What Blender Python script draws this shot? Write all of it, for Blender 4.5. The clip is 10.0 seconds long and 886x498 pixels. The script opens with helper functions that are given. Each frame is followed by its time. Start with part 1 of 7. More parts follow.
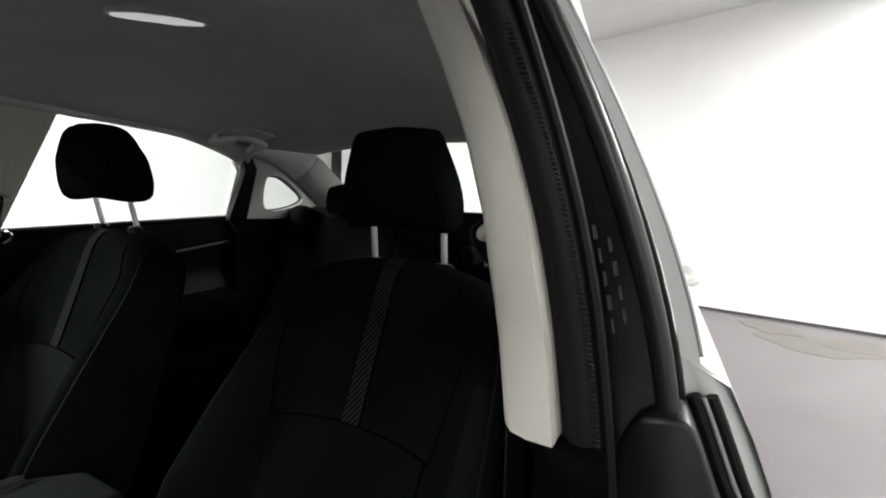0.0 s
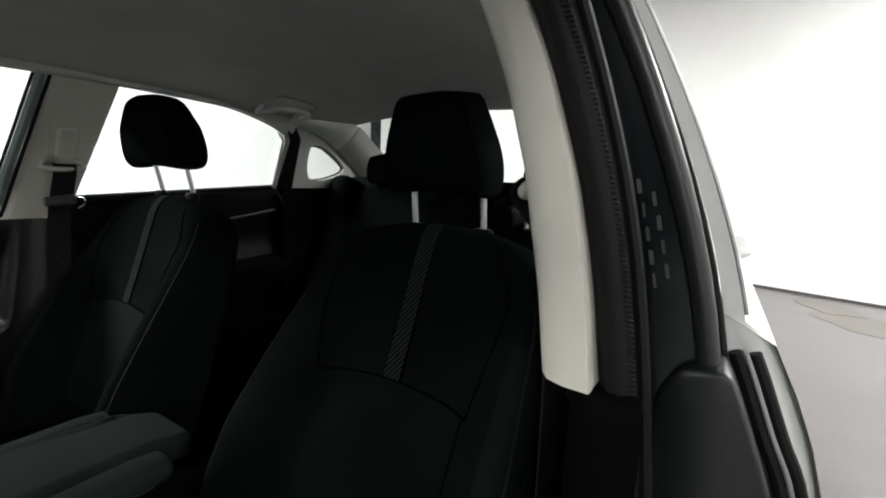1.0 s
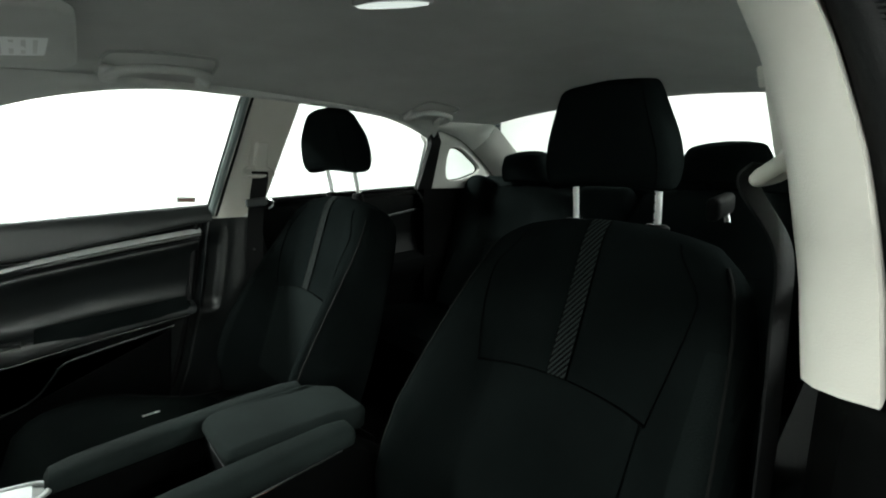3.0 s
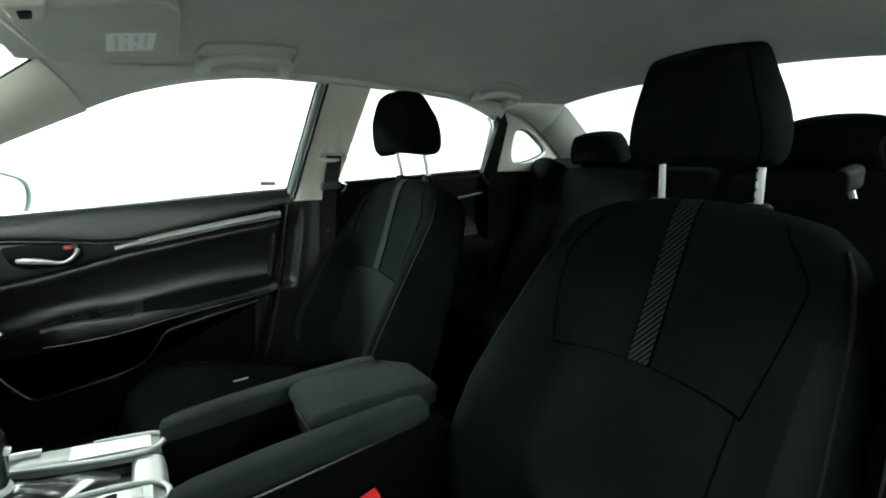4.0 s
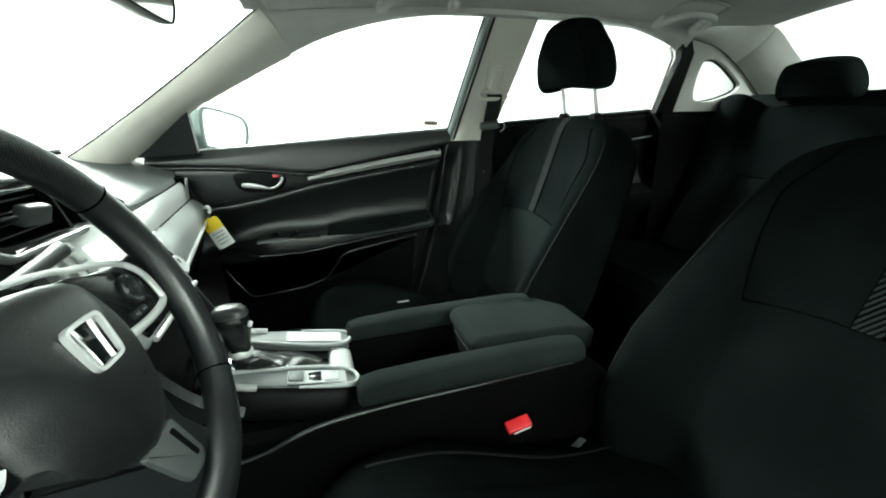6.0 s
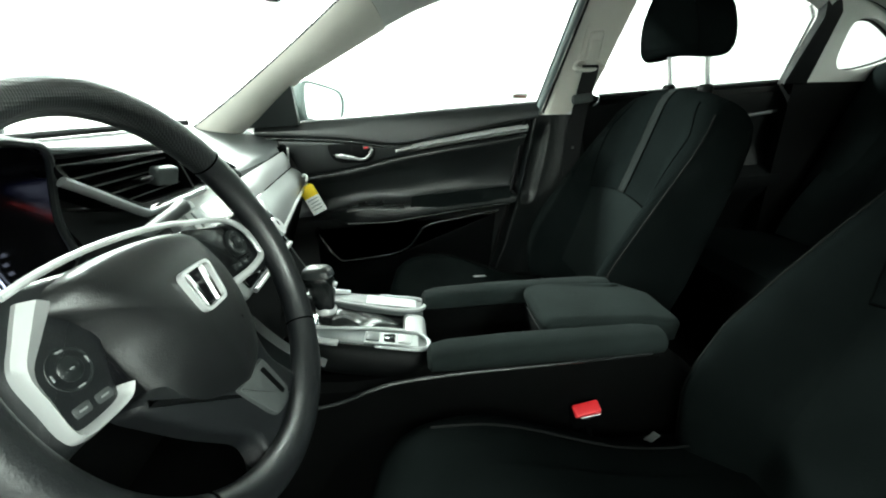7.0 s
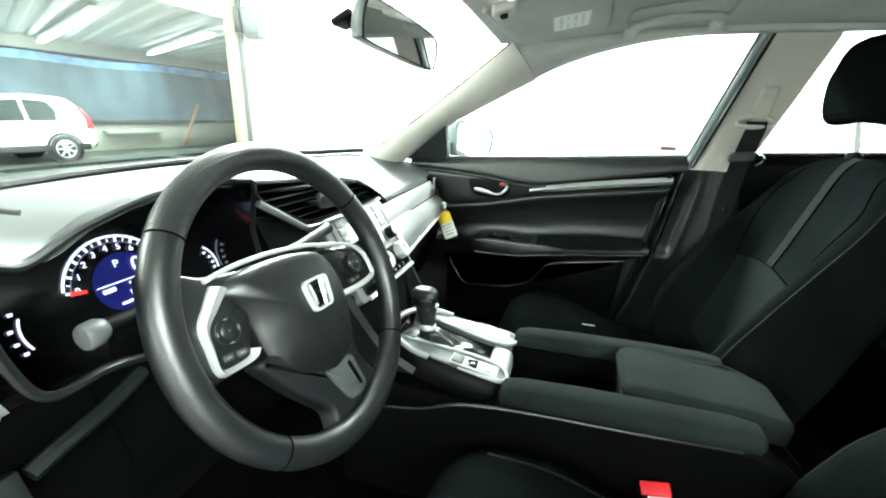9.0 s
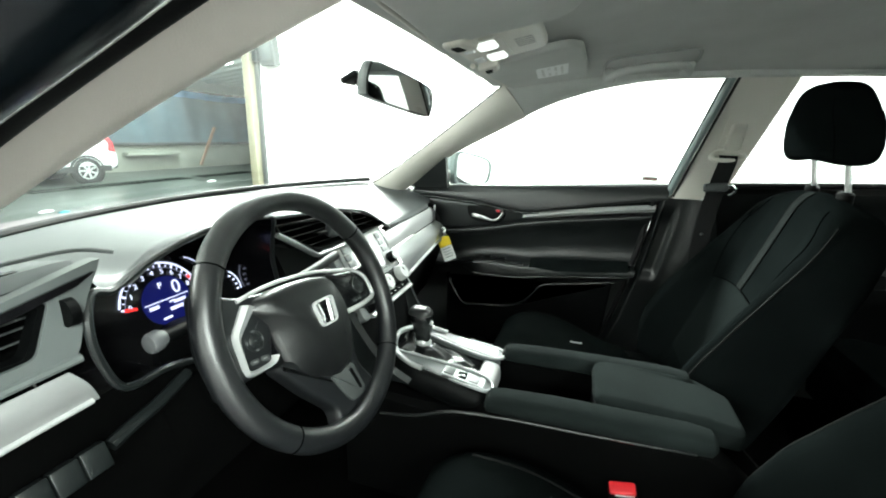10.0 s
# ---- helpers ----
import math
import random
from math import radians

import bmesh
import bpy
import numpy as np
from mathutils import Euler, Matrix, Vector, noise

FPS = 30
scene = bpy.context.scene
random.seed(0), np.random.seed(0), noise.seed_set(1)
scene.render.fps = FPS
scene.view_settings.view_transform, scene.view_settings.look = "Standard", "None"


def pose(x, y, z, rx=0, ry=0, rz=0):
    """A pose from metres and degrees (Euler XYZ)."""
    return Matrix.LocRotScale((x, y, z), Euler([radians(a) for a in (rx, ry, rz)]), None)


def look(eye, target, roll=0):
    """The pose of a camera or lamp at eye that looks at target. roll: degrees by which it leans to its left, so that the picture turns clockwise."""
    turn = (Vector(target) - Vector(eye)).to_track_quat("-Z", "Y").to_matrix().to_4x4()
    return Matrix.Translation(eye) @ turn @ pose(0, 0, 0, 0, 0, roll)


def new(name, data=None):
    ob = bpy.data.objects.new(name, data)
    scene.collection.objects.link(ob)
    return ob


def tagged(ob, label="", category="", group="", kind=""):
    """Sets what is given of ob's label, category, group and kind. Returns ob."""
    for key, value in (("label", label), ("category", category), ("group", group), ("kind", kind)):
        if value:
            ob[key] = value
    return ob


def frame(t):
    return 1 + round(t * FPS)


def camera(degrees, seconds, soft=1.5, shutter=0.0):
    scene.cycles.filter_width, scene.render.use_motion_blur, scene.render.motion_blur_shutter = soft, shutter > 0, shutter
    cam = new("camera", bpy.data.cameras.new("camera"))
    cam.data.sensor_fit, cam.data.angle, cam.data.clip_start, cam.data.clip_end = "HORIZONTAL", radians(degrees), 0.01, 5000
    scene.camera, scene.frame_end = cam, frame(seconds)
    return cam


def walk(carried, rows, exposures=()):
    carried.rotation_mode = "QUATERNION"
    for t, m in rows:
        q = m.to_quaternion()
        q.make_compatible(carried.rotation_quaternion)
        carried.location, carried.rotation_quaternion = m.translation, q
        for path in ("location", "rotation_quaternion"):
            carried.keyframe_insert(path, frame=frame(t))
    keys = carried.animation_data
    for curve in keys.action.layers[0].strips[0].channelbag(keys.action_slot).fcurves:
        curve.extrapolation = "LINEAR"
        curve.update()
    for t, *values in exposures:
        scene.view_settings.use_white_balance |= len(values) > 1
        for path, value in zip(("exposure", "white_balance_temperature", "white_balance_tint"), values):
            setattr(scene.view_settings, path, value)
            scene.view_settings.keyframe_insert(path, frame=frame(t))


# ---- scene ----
cam = camera(92.7, 10.0, 2.0)
PATH = [
    (0, (-0.7822, 0.3607, 1.0906), (0.0926, -1.4279, 0.9026), 2.18),
    (0.5, (-0.7924, 0.3552, 1.0867), (0.1356, -1.39, 0.7818), 1.63),
    (1, (-0.7855, 0.3724, 1.0765), (0.2327, -1.3192, 0.7576), 2.21),
    (1.5, (-0.7678, 0.3893, 1.0781), (0.3538, -1.2322, 0.7421), 1.29),
    (2, (-0.7514, 0.4003, 1.075), (0.4677, -1.148, 0.7335), 0.98),
    (2.5, (-0.7356, 0.4181, 1.0716), (0.5963, -1.0374, 0.7434), 0.77),
    (4, (-0.7038, 0.4556, 1.055), (0.8916, -0.6843, 0.6614), -0.17),
    (4.5, (-0.6916, 0.4806, 1.0495), (0.9678, -0.5431, 0.6042), -0.6),
    (5, (-0.6857, 0.4967, 1.0353), (1.0381, -0.3892, 0.5419), -0.71),
    (5.5, (-0.6822, 0.5063, 1.0272), (1.1035, -0.2082, 0.4786), -0.52),
    (7, (-0.6906, 0.4956, 1.0205), (1.1738, 0.3361, 0.3145), -1.0),
    (7.5, (-0.6883, 0.4838, 1.0248), (1.1676, 0.5693, 0.2844), -0.24),
    (8, (-0.6984, 0.4617, 1.0322), (1.1424, 0.7124, 0.2915), 0.97),
    (8.5, (-0.7207, 0.4347, 1.0515), (1.1067, 0.8686, 0.3645), 1.75),
    (9, (-0.7533, 0.4014, 1.0759), (1.0762, 0.932, 0.4666), 1.93),
    (9.5, (-0.7927, 0.3695, 1.1032), (1.0338, 0.927, 0.509), 3.12),
    (10, (-0.8398, 0.3417, 1.1204), (1.0005, 0.9222, 0.5948), 1.7),
]
walk(cam, [(t, look(eye, target, roll)) for t, eye, target, roll in PATH], [(0, -0.95, 6400, 8), (1.5, -0.8, 6330, 4), (2.5, -0.5, 6250, -2), (4.5, 0.3, 6130, -11), (7, 0.45, 6130, -11), (8.5, 1.05, 6130, -9), (9.5, 0.8, 6180, -8), (10, 0.5, 6200, -6)])

# ---- world and light ----
world = bpy.data.worlds.new("world")
scene.world = world
world.use_nodes = True
wbg = world.node_tree.nodes["Background"]
wbg.inputs["Color"].default_value = (0.9, 0.95, 1.0, 1)
wbg.inputs["Strength"].default_value = 0.05


def area_lamp(name, m, sx, sy, watts, colour=(1, 0.98, 0.95)):
    d = bpy.data.lights.new(name, "AREA")
    d.shape, d.size, d.size_y, d.energy, d.color = "RECTANGLE", sx, sy, watts, colour
    o = new(name, d)
    o.matrix_world = m
    return o


# unseen wide lamps added to light bay and car; then the hall's ceiling tubes
for bx, by, watts in ((-3.6, -3.0, 760), (-6.2, 1.6, 280), (-2.4, 5.0, 340), (3.4, -3.0, 480), (3.6, 2.0, 1150), (3.8, 4.6, 900)):
    area_lamp("bay_fill_lamp", pose(bx, by, 3.38), 1.3, 3.0 if by < 4 else 1.6, watts)
for hx in (6.2, 9.0):
    area_lamp("hall_lamp", pose(hx, 11.0, 2.42, 0, 0, -27), 0.2, 5.0, 260, (0.95, 1, 0.97))

# ---- materials ----


def material(name, colour, rough=0.5, metal=0.0, bump=0.0, bump_scale=300.0, vary=0.12, vary_scale=9.0, coat=0.0, sheen=0.0, spec=0.5, rough_vary=0.08):
    """Principled surface with fine grain relief and a slow change of tone and gloss."""
    m = bpy.data.materials.new(name)
    m.use_nodes = True
    nt = m.node_tree
    b = nt.nodes["Principled BSDF"]
    co = nt.nodes.new("ShaderNodeTexCoord")
    slow = nt.nodes.new("ShaderNodeTexNoise")
    slow.inputs["Scale"].default_value, slow.inputs["Detail"].default_value = vary_scale, 5
    nt.links.new(co.outputs["Object"], slow.inputs["Vector"])
    ramp = nt.nodes.new("ShaderNodeMapRange")
    ramp.inputs["From Min"].default_value, ramp.inputs["From Max"].default_value = 0.3, 0.7
    ramp.inputs["To Min"].default_value, ramp.inputs["To Max"].default_value = 1 - vary, 1 + vary
    nt.links.new(slow.outputs["Fac"], ramp.inputs["Value"])
    mul = nt.nodes.new("ShaderNodeVectorMath")
    mul.operation = "SCALE"
    mul.inputs[0].default_value = colour
    nt.links.new(ramp.outputs["Result"], mul.inputs["Scale"])
    nt.links.new(mul.outputs["Vector"], b.inputs["Base Color"])
    rr = nt.nodes.new("ShaderNodeMapRange")
    rr.inputs["To Min"].default_value, rr.inputs["To Max"].default_value = max(0.02, rough - rough_vary), min(1, rough + rough_vary)
    nt.links.new(slow.outputs["Fac"], rr.inputs["Value"])
    nt.links.new(rr.outputs["Result"], b.inputs["Roughness"])
    b.inputs["Metallic"].default_value = metal
    b.inputs["Coat Weight"].default_value = coat
    b.inputs["Coat Roughness"].default_value = 0.05
    b.inputs["Sheen Weight"].default_value = sheen
    b.inputs["Specular IOR Level"].default_value = spec
    if bump:
        fine = nt.nodes.new("ShaderNodeTexNoise")
        fine.inputs["Scale"].default_value, fine.inputs["Detail"].default_value = bump_scale, 3
        nt.links.new(co.outputs["Object"], fine.inputs["Vector"])
        bp = nt.nodes.new("ShaderNodeBump")
        bp.inputs["Strength"].default_value, bp.inputs["Distance"].default_value = bump, 0.002
        nt.links.new(fine.outputs["Fac"], bp.inputs["Height"])
        nt.links.new(bp.outputs["Normal"], b.inputs["Normal"])
    return m


def glow(name, colour, strength):
    m = bpy.data.materials.new(name)
    m.use_nodes = True
    b = m.node_tree.nodes["Principled BSDF"]
    b.inputs["Base Color"].default_value = (*[c * 0.3 for c in colour], 1)
    b.inputs["Emission Color"].default_value = (*colour, 1)
    b.inputs["Emission Strength"].default_value = strength
    return m


def glass(name, tint, rough=0.0):
    m = bpy.data.materials.new(name)
    m.use_nodes = True
    nt = m.node_tree
    nt.nodes.remove(nt.nodes["Principled BSDF"])
    out = nt.nodes["Material Output"]
    clear, gloss, mix, fr = (nt.nodes.new("ShaderNode" + k) for k in ("BsdfTransparent", "BsdfGlossy", "MixShader", "LayerWeight"))
    clear.inputs["Color"].default_value = (*tint, 1)
    gloss.inputs["Roughness"].default_value = rough
    pw, ad = nt.nodes.new("ShaderNodeMath"), nt.nodes.new("ShaderNodeMath")
    pw.operation, ad.operation = "POWER", "MULTIPLY_ADD"
    pw.inputs[1].default_value, ad.inputs[1].default_value, ad.inputs[2].default_value = 4.0, 0.5, 0.035
    fr.inputs["Blend"].default_value = 0.5
    nt.links.new(fr.outputs["Facing"], pw.inputs[0])
    nt.links.new(pw.outputs[0], ad.inputs[0])
    nt.links.new(ad.outputs[0], mix.inputs[0])
    nt.links.new(clear.outputs[0], mix.inputs[1])
    nt.links.new(gloss.outputs[0], mix.inputs[2])
    nt.links.new(mix.outputs[0], out.inputs["Surface"])
    return m


def weave(name, dark, light, scale, angle):
    """Cloth with fine slanted ribs."""
    m = material(name, dark, 0.9, bump=0.4, bump_scale=900, spec=0.03)
    nt = m.node_tree
    b = nt.nodes["Principled BSDF"]
    co = nt.nodes.new("ShaderNodeTexCoord")
    mp = nt.nodes.new("ShaderNodeMapping")
    mp.inputs["Rotation"].default_value = (0, radians(angle), 0)
    w = nt.nodes.new("ShaderNodeTexWave")
    w.bands_direction = "Z"
    w.inputs["Scale"].default_value, w.inputs["Distortion"].default_value = scale, 0.3
    w.inputs["Detail"].default_value = 1
    r = nt.nodes.new("ShaderNodeValToRGB")
    r.color_ramp.elements[0].position, r.color_ramp.elements[1].position = 0.46, 0.60
    r.color_ramp.elements[0].color, r.color_ramp.elements[1].color = (*dark, 1), (*light, 1)
    nt.links.new(co.outputs["Object"], mp.inputs["Vector"])
    nt.links.new(mp.outputs["Vector"], w.inputs["Vector"])
    nt.links.new(w.outputs["Fac"], r.inputs["Fac"])
    nt.links.new(r.outputs["Color"], b.inputs["Base Color"])
    return m


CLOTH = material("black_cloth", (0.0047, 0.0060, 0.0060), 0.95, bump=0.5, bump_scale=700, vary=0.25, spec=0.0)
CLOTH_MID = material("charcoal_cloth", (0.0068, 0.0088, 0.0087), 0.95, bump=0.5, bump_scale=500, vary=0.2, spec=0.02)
STRIPE = weave("ribbed_cloth", (0.0012, 0.0014, 0.0014), (0.024, 0.028, 0.0275), 48, -52)
PIPING = material("piping", (0.0075, 0.008, 0.0078), 0.8, bump=0.4, bump_scale=1500, spec=0.1)
HEADLINER = material("headliner_cloth", (0.58, 0.585, 0.565), 0.95, bump=0.35, bump_scale=900, vary=0.05, spec=0.1)
TRIM = material("beige_plastic", (0.62, 0.595, 0.545), 0.55, bump=0.15, bump_scale=700, vary=0.04)
BLACK = material("black_plastic", (0.0017, 0.0020, 0.0021), 0.5, bump=0.15, bump_scale=900, vary=0.15, spec=0.10)
SOFT = material("soft_black_plastic", (0.0080, 0.0100, 0.0102), 0.38, bump=0.12, bump_scale=900, vary=0.1, spec=0.5)
SHINE = material("polished_black_plastic", (0.008, 0.009, 0.0092), 0.24, bump=0.04, bump_scale=900, vary=0.1, spec=0.55)
DOORSKIN = material("grained_door_plastic", (0.0085, 0.0102, 0.0105), 0.36, bump=0.18, bump_scale=650, vary=0.12, spec=0.75)
DASH = material("dash_skin", (0.082, 0.090, 0.091), 0.50, bump=0.14, bump_scale=900, vary=0.10, spec=0.35)
LEATHER = material("wheel_leather", (0.0074, 0.0083, 0.0093), 0.36, bump=0.14, bump_scale=700, vary=0.14, spec=0.6)
GLOSS = material("gloss_black", (0.006, 0.006, 0.007), 0.12, vary=0.1)
RUBBER = material("rubber_seal", (0.005, 0.005, 0.0055), 0.6, bump=0.2, bump_scale=900, spec=0.2)
SATIN = material("satin_silver", (0.66, 0.67, 0.67), 0.32, metal=0.45, bump=0.05, bump_scale=1200, vary=0.04)
SILVERGREY = material("silver_band", (0.33, 0.345, 0.345), 0.4, metal=0.5, bump=0.08, bump_scale=900, vary=0.04)
BAND = material("satin_band", (0.38, 0.39, 0.39), 0.36, metal=0.5, bump=0.06, bump_scale=1000, vary=0.05)
CHROME = material("chrome", (0.8, 0.8, 0.8), 0.08, metal=1.0, vary=0.02, rough_vary=0.03)
PAINT = material("white_car_paint", (0.72, 0.73, 0.715), 0.35, metal=0.0, coat=0.25, vary=0.03)
POST = material("brushed_steel", (0.78, 0.78, 0.77), 0.30, metal=0.7, bump=0.03, bump_scale=1500, vary=0.03)
SEAM = material("dark_thread", (0.0016, 0.0017, 0.0017), 0.95, spec=0.0)
TRAY = material("grey_console_trim", (0.070, 0.078, 0.078), 0.42, metal=0.0, bump=0.05, bump_scale=1200, vary=0.05)
FRAMEG = material("green_grey_frame", (0.22, 0.26, 0.26), 0.4, vary=0.06)
SYMBOL = material("dull_print", (0.20, 0.21, 0.21), 0.6)
SWITCH = material("grey_switch_plastic", (0.045, 0.049, 0.049), 0.5, bump=0.1, bump_scale=900)
HUB = material("hub_skin", (0.0052, 0.0058, 0.0062), 0.38, bump=0.16, bump_scale=800, vary=0.10, spec=0.6)
BEZEL = material("vent_surround", (0.115, 0.128, 0.126), 0.45, bump=0.10, bump_scale=900, vary=0.08)
# seat cloth with the light on passenger cushion and console pads mixed in
LIT_CLOTH = material("lit_cushion_cloth", (0.0100, 0.0130, 0.0127), 0.95, bump=0.5, bump_scale=500, vary=0.25, spec=0.05)
# beige plastic at about half TRIM's value, for rear pillars and belt tracks
REARTRIM = material("darker_beige_plastic", (0.33, 0.33, 0.31), 0.6, bump=0.15, bump_scale=700, vary=0.04)
# body paint inside the door opening, its shade put into the colour
JAMB = material("shaded_jamb_paint", (0.0042, 0.0066, 0.0085), 0.22, bump=0.03, bump_scale=200, vary=0.15, spec=0.5)
CARPET = material("carpet", (0.0015, 0.0015, 0.0015), 0.95, bump=0.8, bump_scale=400, vary=0.3, spec=0.0)
PILLARLOW = material("black_pillar_plastic", (0.0040, 0.0050, 0.0052), 0.34, bump=0.1, bump_scale=900, vary=0.1, spec=0.45)
DULL = material("dull_silver", (0.40, 0.41, 0.41), 0.34, metal=0.4, bump=0.05, bump_scale=1200, vary=0.05)
GRIP = material("pale_grey_plastic", (0.095, 0.099, 0.103), 0.45, bump=0.1, bump_scale=900)
# black for poorly lit parts, deep shade included in the colour
SHADED_BLACK = material("shaded_matt_black", (0.0011, 0.0012, 0.0012), 0.7, bump=0.1, bump_scale=900, vary=0.15, spec=0.04)
BELT = material("belt_webbing", (0.007, 0.007, 0.0075), 0.75, bump=0.4, bump_scale=1200, spec=0.2)
RED = material("red_plastic", (0.62, 0.02, 0.03), 0.4, vary=0.05)
PAPER = material("paper", (0.86, 0.87, 0.86), 0.6, vary=0.03)
YELLOW = material("yellow_paper", (0.90, 0.66, 0.01), 0.6, vary=0.04)
WHITE = material("white_print", (0.7, 0.7, 0.7), 0.6, vary=0.02)
MIRROR = material("mirror_glass", (0.85, 0.86, 0.86), 0.03, metal=1.0, vary=0.01, rough_vary=0.01)
SIDEGLASS = glass("window_glass", (0.93, 0.96, 0.95))
SCREEN = glass("windscreen_glass", (0.93, 0.97, 0.95))
WALLW = material("white_wall", (0.80, 0.80, 0.79), 0.7, bump=0.1, bump_scale=60, vary=0.03, vary_scale=1.5)
LENS_W = glow("lamp_lens", (1.0, 1.0, 0.97), 0.9)
LIT_WHITE = glow("lit_white", (0.74, 0.72, 1.0), 1.15)
LIT_DIM = glow("lit_dim", (0.40, 0.38, 0.62), 0.25)
LIT_BLUE = glow("lit_blue", (0.005, 0.008, 0.15), 0.42)
LIT_RED = glow("lit_red", (0.9, 0.03, 0.03), 1.2)
LIT_ORANGE = glow("lit_orange", (1.0, 0.22, 0.03), 1.2)
TUBE = glow("lamp_tube", (0.95, 1.0, 0.97), 9.0)

# ---- geometry helpers ----


def link(name, bm, mat, parent=None, label="", smooth=True, sharp=38):
    me = bpy.data.meshes.new(name)
    bmesh.ops.recalc_face_normals(bm, faces=bm.faces)
    bm.to_mesh(me)
    bm.free()
    me.materials.append(mat)
    if smooth:
        me.polygons.foreach_set("use_smooth", [True] * len(me.polygons))
        me.set_sharp_from_angle(angle=radians(sharp))
    ob = new(name, me)
    if parent is not None:
        ob.parent = parent
        ob.matrix_parent_inverse = parent_world(parent).inverted()
    if label:
        ob["label"] = label
    return ob


def parent_world(o):
    m = o.matrix_basis.copy()
    while o.parent is not None:
        m = o.parent.matrix_basis @ o.matrix_parent_inverse @ m
        o = o.parent
    return m


def part(name, bm, mat, parent, label="", smooth=True, sharp=38):
    return link(name, bm, mat, parent, label, smooth, sharp)


def thing(name, at, label, category, group="", kind=""):
    e = new(name)
    e.empty_display_size = 0.05
    e.matrix_basis = Matrix.Translation(at)
    return tagged(e, label, category, group, kind)


def solo(name, bm, mat, label, category="", kind="", group="", smooth=True, sharp=38):
    return tagged(link(name, bm, mat, None, "", smooth, sharp), label, category, group, kind)


def rbox(size, m=None, bevel=0.004, seg=2):
    bm = bmesh.new()
    bmesh.ops.create_cube(bm, size=1)
    bmesh.ops.scale(bm, vec=size, verts=bm.verts)
    if bevel:
        bmesh.ops.bevel(bm, geom=list(bm.edges), offset=min(bevel, 0.45 * min(size)), segments=seg, profile=0.5, affect="EDGES")
    if m is not None:
        bmesh.ops.transform(bm, matrix=m, verts=bm.verts)
    return bm


def curve(points, n=8, closed=False):
    """Smooth line through the points."""
    p = [Vector(q) for q in points]
    out, k = [], len(p)
    for i in range(k if closed else k - 1):
        a, b, c, d = (p[(i + j) % k] if closed else p[min(max(i + j, 0), k - 1)] for j in (-1, 0, 1, 2))
        for s in range(n):
            t = s / n
            out.append(0.5 * (2 * b + (c - a) * t + (2 * a - 5 * b + 4 * c - d) * t * t + (3 * b - a - 3 * c + d) * t ** 3))
    if not closed:
        out.append(p[-1])
    return out


def tube(points, r, n=8, closed=False, flat=1.0, up=None):
    """A rod along the points; r may be a list; flat squeezes it across up."""
    p = [Vector(q) for q in points]
    k = len(p)
    bm = bmesh.new()
    rings, ref = [], Vector(up) if up else None
    for i, q in enumerate(p):
        a = p[(i - 1) % k] if closed or i else q
        b = p[(i + 1) % k] if closed or i < k - 1 else q
        d = (b - a).normalized()
        if ref is None:
            ref = d.orthogonal()
        side = d.cross(ref).normalized()
        v = side.cross(d).normalized()
        if not up:
            ref = v
        rad = r[i] if isinstance(r, (list, tuple)) else r
        rings.append([bm.verts.new(q + rad * (math.cos(2 * math.pi * j / n) * side + flat * math.sin(2 * math.pi * j / n) * v)) for j in range(n)])
    for i in range(k if closed else k - 1):
        A, B = rings[i], rings[(i + 1) % k]
        for j in range(n):
            bm.faces.new((A[j], A[(j + 1) % n], B[(j + 1) % n], B[j]))
    if not closed:
        bm.faces.new(rings[0]), bm.faces.new(rings[-1])
    return bm


def loft(rings, caps=True, closed=True):
    bm = bmesh.new()
    vs = [[bm.verts.new(q) for q in r] for r in rings]
    n = len(rings[0])
    for A, B in zip(vs, vs[1:]):
        for j in range(n if closed else n - 1):
            bm.faces.new((A[j], A[(j + 1) % n], B[(j + 1) % n], B[j]))
    if caps:
        bm.faces.new(vs[0]), bm.faces.new(vs[-1])
    return bm


def plate(loop, place, depth, bevel=0.0, seg=2):
    """A flat outline (pairs a, b) given thickness: place(a, b, c) puts it, c runs from 0 to depth."""
    bm = bmesh.new()
    f = [bm.verts.new((a, b, 0)) for a, b in loop]
    face = bm.faces.new(f)
    ext = bmesh.ops.extrude_face_region(bm, geom=[face])
    top = [v for v in ext["geom"] if isinstance(v, bmesh.types.BMVert)]
    bmesh.ops.translate(bm, vec=(0, 0, depth), verts=top)
    if bevel:
        rim = [e for e in bm.edges if all(abs(v.co.z - depth) < 1e-6 for v in e.verts)]
        bmesh.ops.bevel(bm, geom=rim, offset=bevel, segments=seg, profile=0.5, affect="EDGES")
    for v in bm.verts:
        v.co = place(*v.co)
    return bm


def rounded(points, r, n=4):
    """Outline with its corners rounded."""
    p = [Vector(q).to_2d() for q in points]
    k, out = len(p), []
    for i in range(k):
        a, b, c = p[i - 1], p[i], p[(i + 1) % k]
        rr = min(r, (a - b).length * 0.45, (c - b).length * 0.45)
        u, v = b + (a - b).normalized() * rr, b + (c - b).normalized() * rr
        for s in range(n + 1):
            t = s / n
            w = (1 - t) ** 2 * u + 2 * t * (1 - t) * b + t * t * v
            out.append((w.x, w.y))
    return out


def sheet(nx, ny, f, thick=0.0):
    """A curved sheet f(s, t), s and t from 0 to 1, with a back side if thick."""
    bm = bmesh.new()
    g = [[bm.verts.new(f(i / nx, j / ny)) for j in range(ny + 1)] for i in range(nx + 1)]
    for i in range(nx):
        for j in range(ny):
            bm.faces.new((g[i][j], g[i + 1][j], g[i + 1][j + 1], g[i][j + 1]))
    if thick:
        bm.normal_update()
        bmesh.ops.solidify(bm, geom=list(bm.faces), thickness=thick)
    return bm


